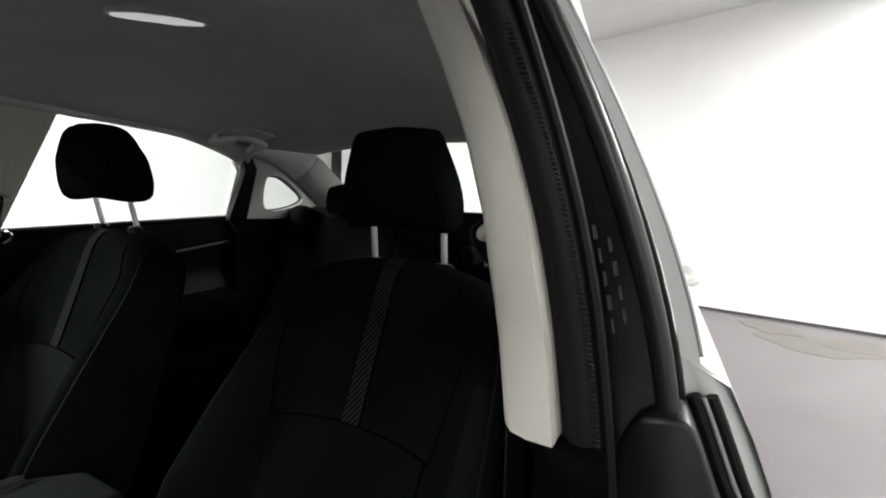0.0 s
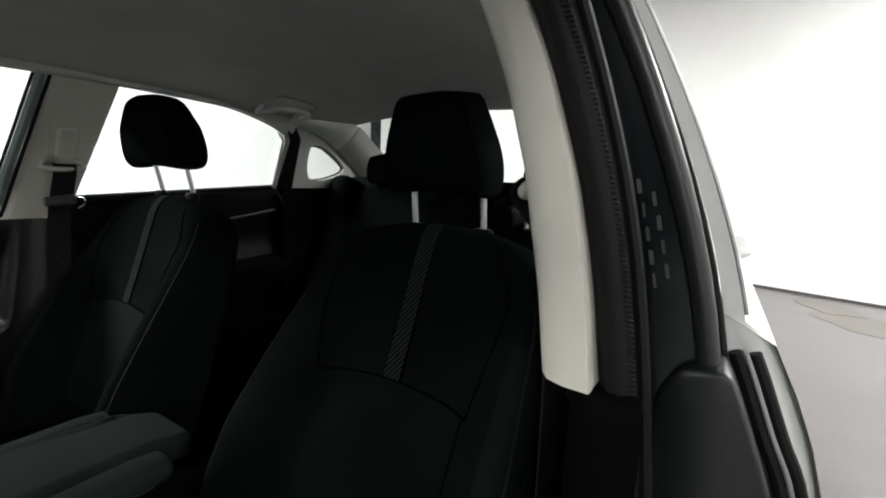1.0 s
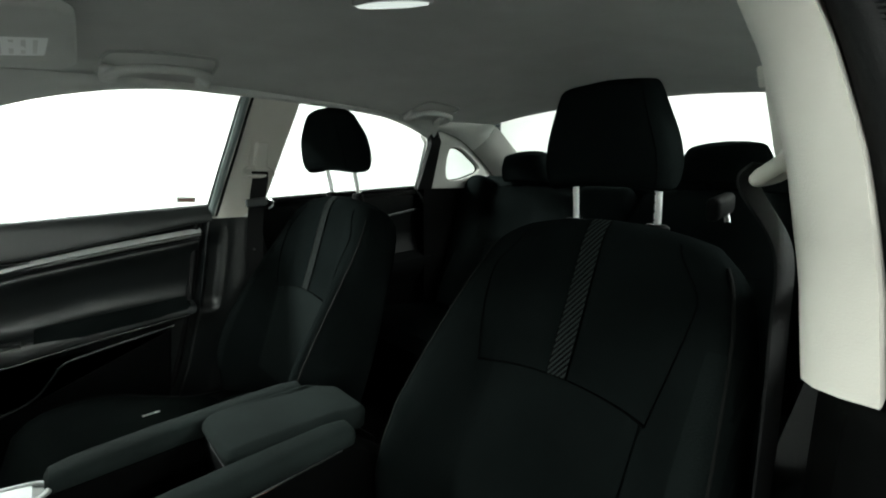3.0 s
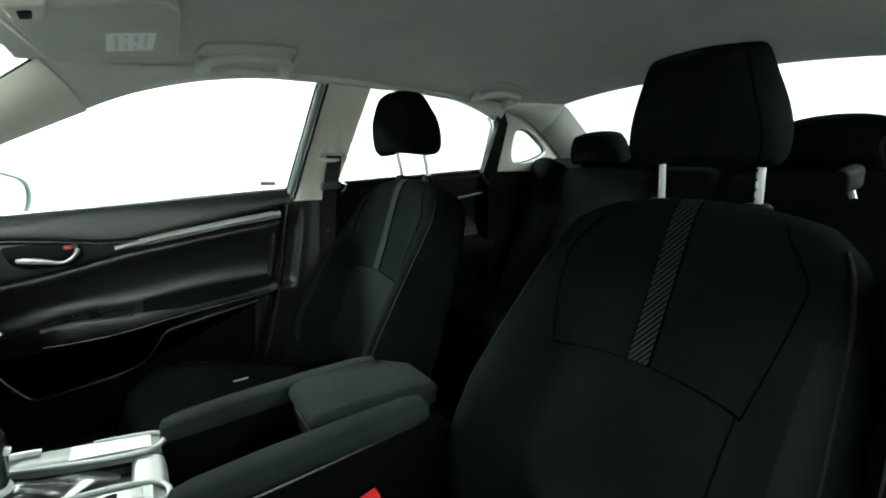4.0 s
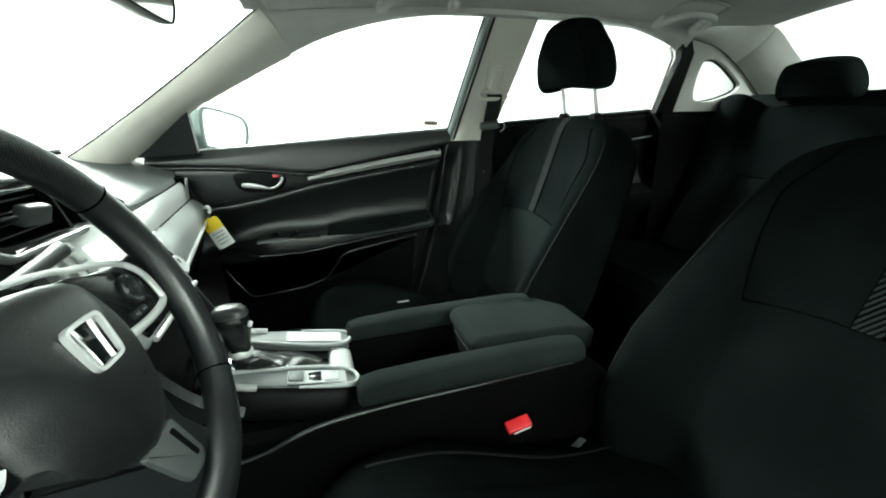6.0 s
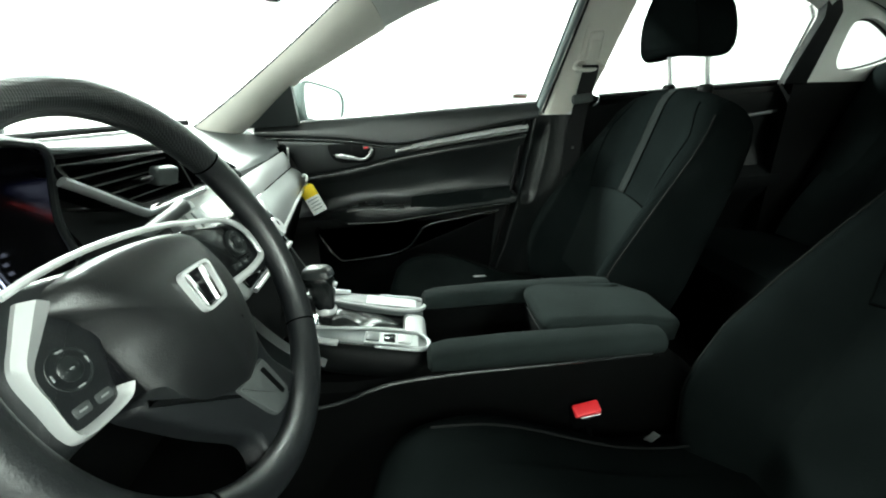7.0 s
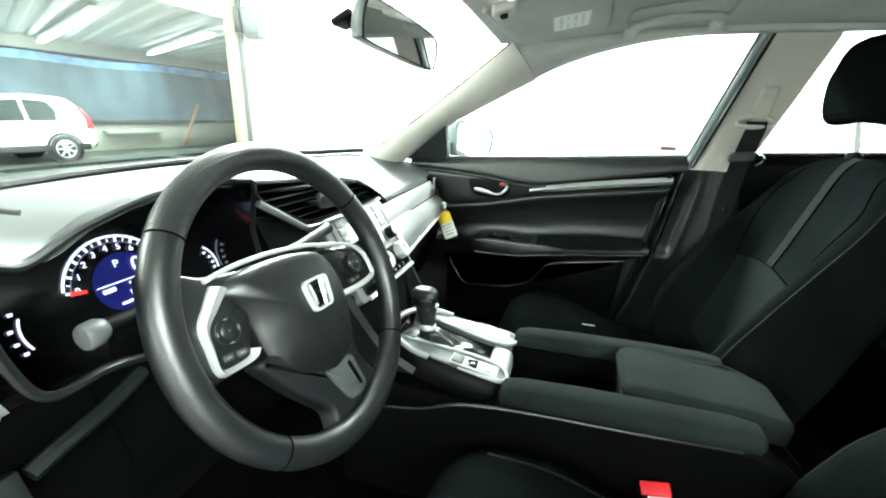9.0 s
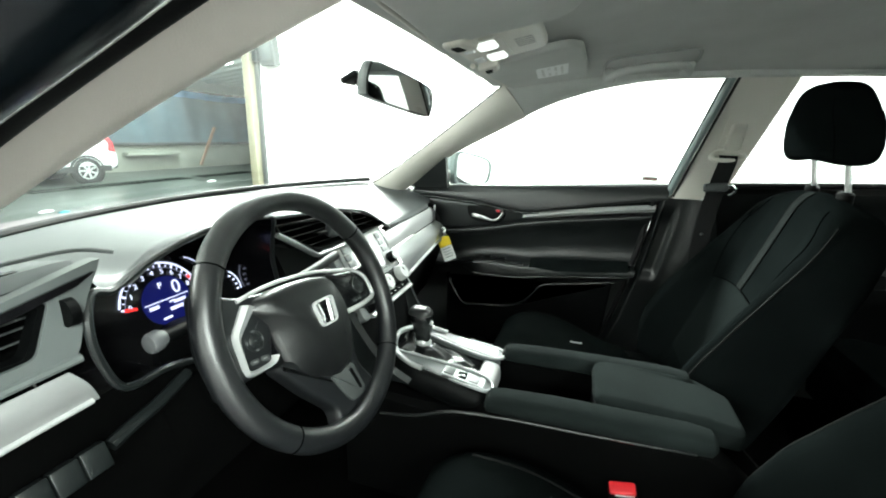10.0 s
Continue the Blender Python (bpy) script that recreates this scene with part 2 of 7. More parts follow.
def skin(rows, n=6, m=6, thick=0.0):
    """A smooth surface through rows of points, n steps between points and m between rows."""
    lines = [curve(r, n) for r in rows]
    cols = [curve([line[i] for line in lines], m) for i in range(len(lines[0]))]
    return sheet(len(cols) - 1, len(cols[0]) - 1, lambda a, b: cols[round(a * (len(cols) - 1))][round(b * (len(cols[0]) - 1))], thick)


def lerp_table(table, x):
    """Straight lines between the (x, value) pairs."""
    for (a, u), (b, v) in zip(table, table[1:]):
        if x <= b:
            return u + (v - u) * max(0.0, (x - a) / (b - a))
    return table[-1][1]


def smooth01(a, b, x):
    t = min(1, max(0, (x - a) / (b - a)))
    return t * t * (3 - 2 * t)


def words(text, size, depth=0.0005):
    c = bpy.data.curves.new("words", "FONT")
    c.body, c.size, c.extrude, c.align_x, c.align_y = text, size, depth, "CENTER", "CENTER"
    o = bpy.data.objects.new("words", c)
    scene.collection.objects.link(o)
    me = bpy.data.meshes.new_from_object(o.evaluated_get(bpy.context.evaluated_depsgraph_get()))
    bpy.data.objects.remove(o)
    bpy.data.curves.remove(c)
    bm = bmesh.new()
    bm.from_mesh(me)
    bpy.data.meshes.remove(me)
    return bm


def moved(bm, m):
    bmesh.ops.transform(bm, matrix=m, verts=bm.verts)
    return bm

# ---- the garage bay and the hall ahead ----
FLOORM = material("wet_concrete", (0.105, 0.094, 0.098), 0.36, bump=0.25, bump_scale=40, vary=0.35, vary_scale=0.9, rough_vary=0.22)
solo("floor", rbox((60, 38, 0.2), pose(0, -12.45, -0.1), 0), FLOORM, "grey concrete garage floor with damp stains", "floor", "structure")
H_BAY = 3.5


def wall(name, a, b, z0, z1, mat, label, thick=0.12):
    a, b = Vector((*a, 0)), Vector((*b, 0))
    d = b - a
    ang = math.degrees(math.atan2(d.y, d.x))
    mid = (a + b) / 2
    return solo(name, rbox((d.length, thick, z1 - z0), pose(mid.x, mid.y, (z0 + z1) / 2, 0, 0, ang), 0.003, 1), mat, label, "wall", "structure")


wall("wall_south", (5.8, -7.62), (-7.6, -4.05), 0, H_BAY, WALLW, "plain white painted garage wall")
wall("baseboard_south", (5.7, -7.55), (-7.5, -4.03), 0.0, 0.028, material("dark_wall_foot", (0.05, 0.045, 0.045), 0.7), "dark foot of the white wall", 0.10)
wall("wall_east", (6.3, 6.55), (6.3, -7.7), 0, H_BAY, WALLW, "plain white painted garage wall")
wall("wall_west", (-7.5, -4.2), (-7.5, 6.5), 0, H_BAY, WALLW, "plain white painted garage wall")
wall("wall_north_east", (6.25, 6.55), (9.0, 6.55), 0, H_BAY, WALLW, "white painted wall beside the opening")
wall("wall_north", (-7.5, 6.55), (-2.0, 6.55), 0, H_BAY, WALLW, "white painted wall beside the opening")
wall("wall_beam", (-2.0, 6.55), (6.2, 6.55), 2.55, H_BAY, WALLW, "white beam over the bay opening")
solo("ceiling", rbox((18, 16, 0.1), pose(0, -1, H_BAY + 0.05), 0), WALLW, "white garage ceiling", "ceiling", "structure")


def floor_stain(cx, cy, rx, ry, seed, mat, label):
    """A thin ragged film on the concrete."""
    rnd = random.Random(seed)
    ph = [rnd.uniform(0, 6.3) for _ in range(5)]
    loop = []
    for i in range(64):
        t = 2 * math.pi * i / 64
        k = 1 + sum(0.20 / (j + 1) * math.sin((j + 2) * t + ph[j]) for j in range(5))
        loop.append((cx + rx * k * math.cos(t), cy + ry * k * math.sin(t)))
    return solo("floor_stain", plate(loop, lambda a, b, c: Vector((a, b, c)), 0.0012 + 0.0002 * seed), mat, label, "stain", "structure")


STAIN = material("dried_mud", (0.084, 0.073, 0.064), 0.38, bump=0.3, bump_scale=60, vary=0.35, vary_scale=3.0)
for cx, cy, rx, ry, seed in ((-2.20, -4.45, 0.36, 0.42, 3), (-2.62, -4.60, 0.30, 0.30, 8), (-1.95, -4.95, 0.22, 0.26, 12)):
    floor_stain(cx, cy, rx, ry, seed, STAIN, "brown dried mud stain on the concrete floor")

# ---- the car: shell, roof lining and pillars ----


def side_x(z):
    return 0.70 - 0.30 * (z - 0.94)


def belt_z(y):
    return 0.985 - 0.06 * y


def on_side(s, off=0.0):
    return lambda a, b, c: Vector((s * (side_x(b) + off + c), a, b))


ZC = [(-1.02, 1.325), (-0.7, 1.355), (-0.3, 1.375), (0.0, 1.372), (0.2, 1.352), (0.45, 1.310), (0.62, 1.268)]
ZE = [(-1.02, 1.296), (-0.7, 1.288), (-0.45, 1.303), (0.0, 1.310), (0.3, 1.297), (0.62, 1.262)]
HW = [(-1.02, 0.50), (-0.7, 0.57), (0.0, 0.575), (0.3, 0.57), (0.62, 0.52)]


def soft_table(table, x):
    return sum(lerp_table(table, x + d) for d in (-0.08, -0.04, 0, 0.04, 0.08)) / 5


def roof_point(s, y, lift=0.0):
    w, zc, ze = soft_table(HW, y), soft_table(ZC, y), soft_table(ZE, y)
    return Vector((s * w, y, zc - (zc - ze) * abs(s) ** 2.6 + lift))


def build_roof():
    solo("ceiling_lining", sheet(40, 44, lambda a, b: roof_point(2 * a - 1, 0.625 - 1.65 * b)), HEADLINER, "light grey cloth headliner of the car", "headliner", "structure")
    solo("roof_panel", sheet(16, 20, lambda a, b: roof_point(1.2 * (2 * a - 1), 0.70 - 1.80 * b, 0.045), 0.012), PAINT, "white painted steel roof of the car", "car roof", "structure")


build_roof()

WIN_TOP = [(0.98, 0.925), (0.81, 1.045), (0.75, 1.078), (0.60, 1.155), (0.45, 1.226), (0.30, 1.270), (0.15, 1.293), (0.03, 1.297), (-0.15, 1.300), (-0.45, 1.297), (-0.60, 1.275), (-0.72, 1.240), (-0.755, 1.215)]


def side_upper(s, tag):
    # A-pillar cover from the windscreen edge to the door seal
    outer = curve([(0.685, 1.00, 0.90), (0.690, 0.81, 1.045), (0.675, 0.75, 1.078), (0.655, 0.60, 1.155), (0.632, 0.48, 1.212)], 6)
    inner = curve([(0.62, 1.16, 0.93), (0.580, 0.955, 1.051), (0.556, 0.805, 1.141), (0.532, 0.665, 1.225), (0.515, 0.50, 1.300)], 6)
    if s > 0:
        outer = curve([(0.685, 1.00, 0.90), (0.690, 0.81, 1.045), (0.675, 0.75, 1.078), (0.655, 0.60, 1.155), (0.643, 0.535, 1.186)], 6)
        inner = curve([(0.64, 1.11, 0.92), (0.611, 0.965, 1.010), (0.588, 0.807, 1.119), (0.556, 0.68, 1.208), (0.518, 0.590, 1.270)], 6)
    n = len(outer) - 1
    if s < 0:
        inner = [p.lerp(q, 0.36) for p, q in zip(outer, inner)]

    def f(a, b):
        p, q = outer[round(b * n)], inner[round(b * n)]
        r = p.lerp(q, a)
        bow = math.sin(math.pi * a) ** 0.8
        if s < 0:
            return Vector((s * (r.x - 0.006 * bow), r.y - 0.012 * bow, r.z - 0.034 * bow))
        return Vector((s * (r.x - 0.022 * bow), r.y - 0.011 * bow, r.z - 0.007 * bow))

    solo("pillar_trim_front_" + tag, sheet(8, n, f, 0.006), TRIM, "pale beige plastic cover of the windscreen pillar", "pillar trim", "structure")
    # lining between the window line and the roof
    top = [q for q in curve([(0.0, y, z) for y, z in WIN_TOP], 6) if q.y < 0.66]

    def g(a, b):
        q = top[round(b * (len(top) - 1))]
        e = roof_point(s, max(-1.0, min(0.6, q.y)))
        p = Vector((s * (side_x(q.z) + 0.01), q.y, q.z))
        bow = 0.012 * math.sin(math.pi * a)
        return p.lerp(e, a) + Vector((-s * bow, 0, -bow * 0.6))

    solo("roof_rail_trim_" + tag, sheet(6, len(top) - 1, g, 0.004), HEADLINER, "light grey cloth lining along the roof rail", "headliner", "structure")


side_upper(1, "right")
side_upper(-1, "left")


def ring_plate(outer, inner, place, depth):
    bm = bmesh.new()
    n = len(outer)
    rows = []
    for loop, c in ((inner, 0), (outer, 0), (outer, depth), (inner, depth)):
        rows.append([bm.verts.new(place(a, b, c)) for a, b in loop])
    for k in range(4):
        A, B = rows[k], rows[(k + 1) % 4]
        for j in range(n):
            bm.faces.new((A[j], A[(j + 1) % n], B[(j + 1) % n], B[j]))
    return bm


def resample(loop, n, start):
    """n points spread evenly along a closed outline, the first nearest to start."""
    p = [Vector((*q, 0)) for q in loop]
    i0 = min(range(len(p)), key=lambda i: (p[i] - Vector((*start, 0))).length)
    p = p[i0:] + p[:i0]
    seg = [(p[(i + 1) % len(p)] - p[i]).length for i in range(len(p))]
    total, out = sum(seg), []
    for k in range(n):
        d, i = total * k / n, 0
        while d > seg[i]:
            d -= seg[i]
            i += 1
        q = p[i].lerp(p[(i + 1) % len(p)], d / seg[i])
        out.append((q.x, q.y))
    return out


QUARTER = [(-0.858, 1.165), (-0.875, 1.196), (-0.93, 1.196), (-1.01, 1.160), (-1.078, 1.116), (-1.05, 1.084), (-0.94, 1.057), (-0.875, 1.075)]


def c_pillar(s, tag):
    inner = resample([tuple(q.to_2d()) for q in curve([(*q, 0) for q in QUARTER], 6, True)], 48, (-0.858, 1.165))
    outer = resample(rounded([(-0.765, 1.02), (-0.765, 1.225), (-0.80, 1.285), (-1.03, 1.292), (-1.20, 1.16), (-1.26, 1.03), (-1.0, 1.02)], 0.02), 48, (-0.765, 1.165))
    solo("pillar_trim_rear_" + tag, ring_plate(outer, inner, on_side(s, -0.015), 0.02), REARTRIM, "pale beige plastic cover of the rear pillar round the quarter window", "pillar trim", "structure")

    low = curve([(side_x(z) - 0.021, y, z) for y, z in ((-0.735, 1.262), (-0.80, 1.258), (-0.90, 1.236), (-1.00, 1.192), (-1.10, 1.136), (-1.18, 1.086), (-1.26, 1.030))], 8)
    ends = [roof_point(1, y, -0.001) for y in (-0.735, -0.85, -0.95)]
    high = curve([tuple(q) for q in ends] + [(0.497, -1.025, 1.290), (0.515, -1.15, 1.228), (0.535, -1.30, 1.150), (0.554, -1.47, 1.060)], 8)
    n = len(low) - 1

    def corner(k0, k1, lift):
        """Lining between the arch over the quarter window and the edge of the roof and the rear window."""
        def f(a, b):
            k = k0 + round(b * (k1 - k0))
            r = low[k].lerp(high[k], a) + Vector((-1, 0, -0.6)) * (0.010 * math.sin(math.pi * a) + lift)
            return Vector((s * r.x, r.y, r.z))
        return sheet(8, k1 - k0, f, 0.004)

    cut = int(n * 0.52)
    solo("roof_corner_trim_" + tag, corner(0, cut, 0.0), HEADLINER, "light grey cloth lining over the quarter window", "headliner", "structure")
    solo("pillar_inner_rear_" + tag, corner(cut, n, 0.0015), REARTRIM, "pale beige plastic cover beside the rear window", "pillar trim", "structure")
    solo("pillar_gap_" + tag, tube([Vector((s * (q.x + 0.001), q.y, q.z - 0.002)) for q in low], 0.0030, 6), BLACK, "dark gap over the quarter window cover", "gap", "structure")
    w = thing("quarter_window_" + tag, (s * 0.66, -0.95, 1.05), "small fixed quarter window behind the rear door", "window", "", "structure")
    gl = part("pane", plate(inner, on_side(s, 0.015), 0.004), SIDEGLASS, w, "", False)
    gl.visible_shadow = False
    part("seal", tube([on_side(s, 0.006)(a, b, 0) for a, b in inner], 0.006, 6, True), RUBBER, w)


c_pillar(1, "right")
c_pillar(-1, "left")


DOOR_REAR = [(0.30, 0.262), (0.42, 0.205), (0.50, 0.175), (0.66, 0.136), (0.80, 0.110), (0.94, 0.090)]


def b_pillar(s, tag, front):
    """Upper pillar cover: a rounded front edge that folds outwards to the door seal, and a flat inner face."""
    rings = []
    for k in range(25):
        z = 0.934 + 0.366 * k / 24
        x = lerp_table([(0.93, 0.699), (1.08, 0.676), (1.164, 0.652), (1.25, 0.615), (1.31, 0.588)] if s > 0 else [(0.93, 0.694), (1.0, 0.685), (1.04, 0.677), (1.083, 0.668), (1.125, 0.6545), (1.155, 0.6445), (1.21, 0.6195), (1.26, 0.594), (1.31, 0.566)], z)
        yf = front(z)
        yr = -0.03 - 0.070 * smooth01(0.935, 0.985, z) - 0.30 * max(0, z - 0.99)
        back = side_x(z) + 0.004
        sec = [(x + 0.040, yf + 0.010), (x + 0.022, yf + 0.009), (x + 0.009, yf + 0.004), (x + 0.002, yf - 0.006), (x, yf - 0.020)]
        sec += [(x + (back - x) * f, yf - 0.020 + (yr - yf + 0.020) * f) for f in (0.15, 0.3, 0.5, 0.7, 0.9, 1.0)]
        sec += [(back + 0.02, yr - 0.002), (x + 0.045, yf - 0.02)]
        rings.append([Vector((s * px, py, z + 0.004 * (0.07 - py) / 0.1 * (k == 0))) for px, py in sec])
    solo("pillar_trim_middle_" + tag, loft(rings), TRIM, "pale beige plastic upper cover of the door pillar", "pillar trim", "structure", sharp=60)
    if s < 0:
        low = rounded([(0.088, 0.936), (-0.075, 0.936), (-0.12, 0.70), (-0.12, 0.33), (0.12, 0.33), (0.085, 0.60)], 0.02)
        # left cover uses the black that has shade mixed in
        solo("pillar_cover_low_" + tag, plate(low, lambda a, b, c: Vector((s * (side_x(0.94) + 0.04 - c + 0.03 * smooth01(-0.045, 0.0, a - 0.088)), a, b)), 0.042, 0.015, 3), SHADED_BLACK, "black plastic lower cover of the door pillar", "pillar trim", "structure")
        return
    # the cover widens forwards to the sill along the door's rear edge, with a long scoop under the belt line

    def cover(a, b):
        z = 0.33 + 0.609 * b
        front_y = lerp_table(DOOR_REAR, z) - 0.006
        back_y = -0.075 - 0.19 * max(0, 0.936 - z) if z > 0.70 else -0.12
        y = front_y + (back_y - front_y) * a ** 1.5
        u = front_y - y
        bend = 0.034 * smooth01(0.020, 0.0, u) ** 2
        scoop = 0.016 * smooth01(0.014, 0.024, u) * smooth01(0.072, 0.052, u) * smooth01(0.650, 0.690, z) * smooth01(0.93, 0.84, z)
        return Vector((s * (0.698 + bend + scoop - 0.010 * smooth01(0.08, 0.16, u)), y, z))

    solo("pillar_cover_low_" + tag, sheet(48, 60, cover, 0.003), PILLARLOW, "black plastic lower cover of the door pillar with a long scoop", "pillar trim", "structure")
    solo("door_edge_seal_" + tag, tube([(0.716, lerp_table(DOOR_REAR, 0.33 + 0.60 * k / 16) + 0.008, 0.33 + 0.60 * k / 16) for k in range(17)], 0.010, 10), RUBBER, "black rubber seal between door and pillar", "seal", "structure")


b_pillar(1, "right", lambda z: 0.045 - 0.085 * max(0, z - 0.95) / 0.33)
b_pillar(-1, "left", lambda z: 0.073 - 0.02 * max(0, z - 1.05) / 0.2)


def sail(s, tag):
    loop = rounded([(0.815, 0.925), (0.985, 0.918), (0.945, 0.955), (0.815, 1.050)], 0.006)
    solo("corner_trim_" + tag, plate(loop, on_side(s, -0.012), 0.03, 0.004), SOFT, "black plastic corner cover behind the door mirror", "trim", "structure")


sail(1, "right")

# glass
WS_BASE = lambda x: 1.31 - 0.18 * (x / 0.61) ** 2


def windscreen(a, b):
    x = (2 * a - 1) * (0.66 - 0.11 * b)
    top = Vector((x, 0.66 - 0.10 * (x / 0.55) ** 2, 1.285 - 0.02 * (x / 0.55) ** 2))
    low = Vector((x, WS_BASE(x), 0.945))
    p = low.lerp(top, b)
    return p + Vector((0, 0.03, 0.045)) * math.sin(math.pi * b) * 0.6 + Vector((0, 0.012, 0.012))


g = solo("windscreen", sheet(16, 12, windscreen), SCREEN, "clear raked windscreen", "windscreen", "structure")
g.visible_shadow = False
solo("windscreen_band", tube(curve([(x, WS_BASE(x) - 0.008, 0.945) for x in (-0.66, -0.5, -0.25, 0, 0.25, 0.5, 0.63)] , 5), 0.008, 8), RUBBER, "black band along the foot of the windscreen", "trim", "structure")
solo("windscreen_edge", tube(curve([(0.642, 1.11, 0.924), (0.613, 0.965, 1.014), (0.590, 0.807, 1.123), (0.558, 0.68, 1.212), (0.522, 0.590, 1.274)], 5), 0.0028, 6), RUBBER, "thin black windscreen edge", "trim", "structure")


def rear_glass(a, b):
    x = (2 * a - 1) * (0.50 + 0.06 * b)
    return Vector((x, -1.03 + 0.03 * (1 - (x / 0.5) ** 2) - 0.50 * b, 1.296 + 0.026 * (1 - (x / 0.5) ** 2) - 0.26 * b))


g = solo("rear_window", sheet(12, 8, rear_glass), SCREEN, "sloping rear window with a dark edge", "window", "structure")
g.visible_shadow = False

# floor pan, firewall, back wall
solo("car_floor", rbox((1.50, 3.1, 0.06), pose(0, -0.15, 0.27), 0.01), CARPET, "black carpet on the car floor", "carpet", "structure")
solo("firewall", rbox((1.46, 0.06, 0.62), pose(0, 1.34, 0.60, -12), 0.01), CARPET, "black carpeted bulkhead under the dashboard", "bulkhead", "structure")
solo("parcel_shelf", rbox((1.24, 0.55, 0.17), pose(0, -1.385, 0.995), 0.01), CLOTH_MID, "dark cloth shelf under the rear window", "shelf", "structure")
solo("sill_right", rbox((0.16, 3.0, 0.18), pose(0.80, -0.1, 0.31), 0.02), SOFT, "black plastic door sill", "sill", "structure")
# same plastic as the right sill, with shade put into its black
solo("sill_left", rbox((0.14, 1.9, 0.16), pose(-0.77, 0.15, 0.33), 0.02), SHADED_BLACK, "black plastic door sill", "sill", "structure")

# ---- doors ----


def door_profile(z):
    return lerp_table([(0.30, 0.76), (0.40, 0.735), (0.52, 0.725), (0.60, 0.70), (0.645, 0.66), (0.70, 0.655), (0.715, 0.70), (0.78, 0.722), (0.86, 0.712), (0.93, 0.700), (0.955, 0.705), (0.97, 0.73)], z)


BELT_EDGE = [(0.03, 0.930), (0.09, 0.926), (0.25, 0.899), (0.40, 0.874), (0.50, 0.856), (0.56, 0.858), (0.62, 0.868), (0.70, 0.878), (0.80, 0.885), (0.96, 0.893)]
STRIP_TOP = [(0.09, 0.912), (0.25, 0.892), (0.40, 0.870), (0.50, 0.852), (0.53, 0.846)]
STRIP_LOW = [(0.09, 0.888), (0.25, 0.868), (0.40, 0.846), (0.49, 0.831)]
PANEL_TOP = [(0.03, 0.884), (0.09, 0.879), (0.25, 0.858), (0.34, 0.846), (0.49, 0.823), (0.58, 0.804), (0.64, 0.789), (0.72, 0.776), (0.79, 0.767), (0.96, 0.750)]
ARM_TOP = [(0.03, 0.690), (0.18, 0.693), (0.40, 0.681), (0.51, 0.664), (0.62, 0.668), (0.70, 0.660), (0.78, 0.635), (0.96, 0.61)]
ARM_LOW = [(0.03, 0.668), (0.18, 0.659), (0.45, 0.627), (0.52, 0.614), (0.68, 0.609), (0.74, 0.625), (0.96, 0.60)]


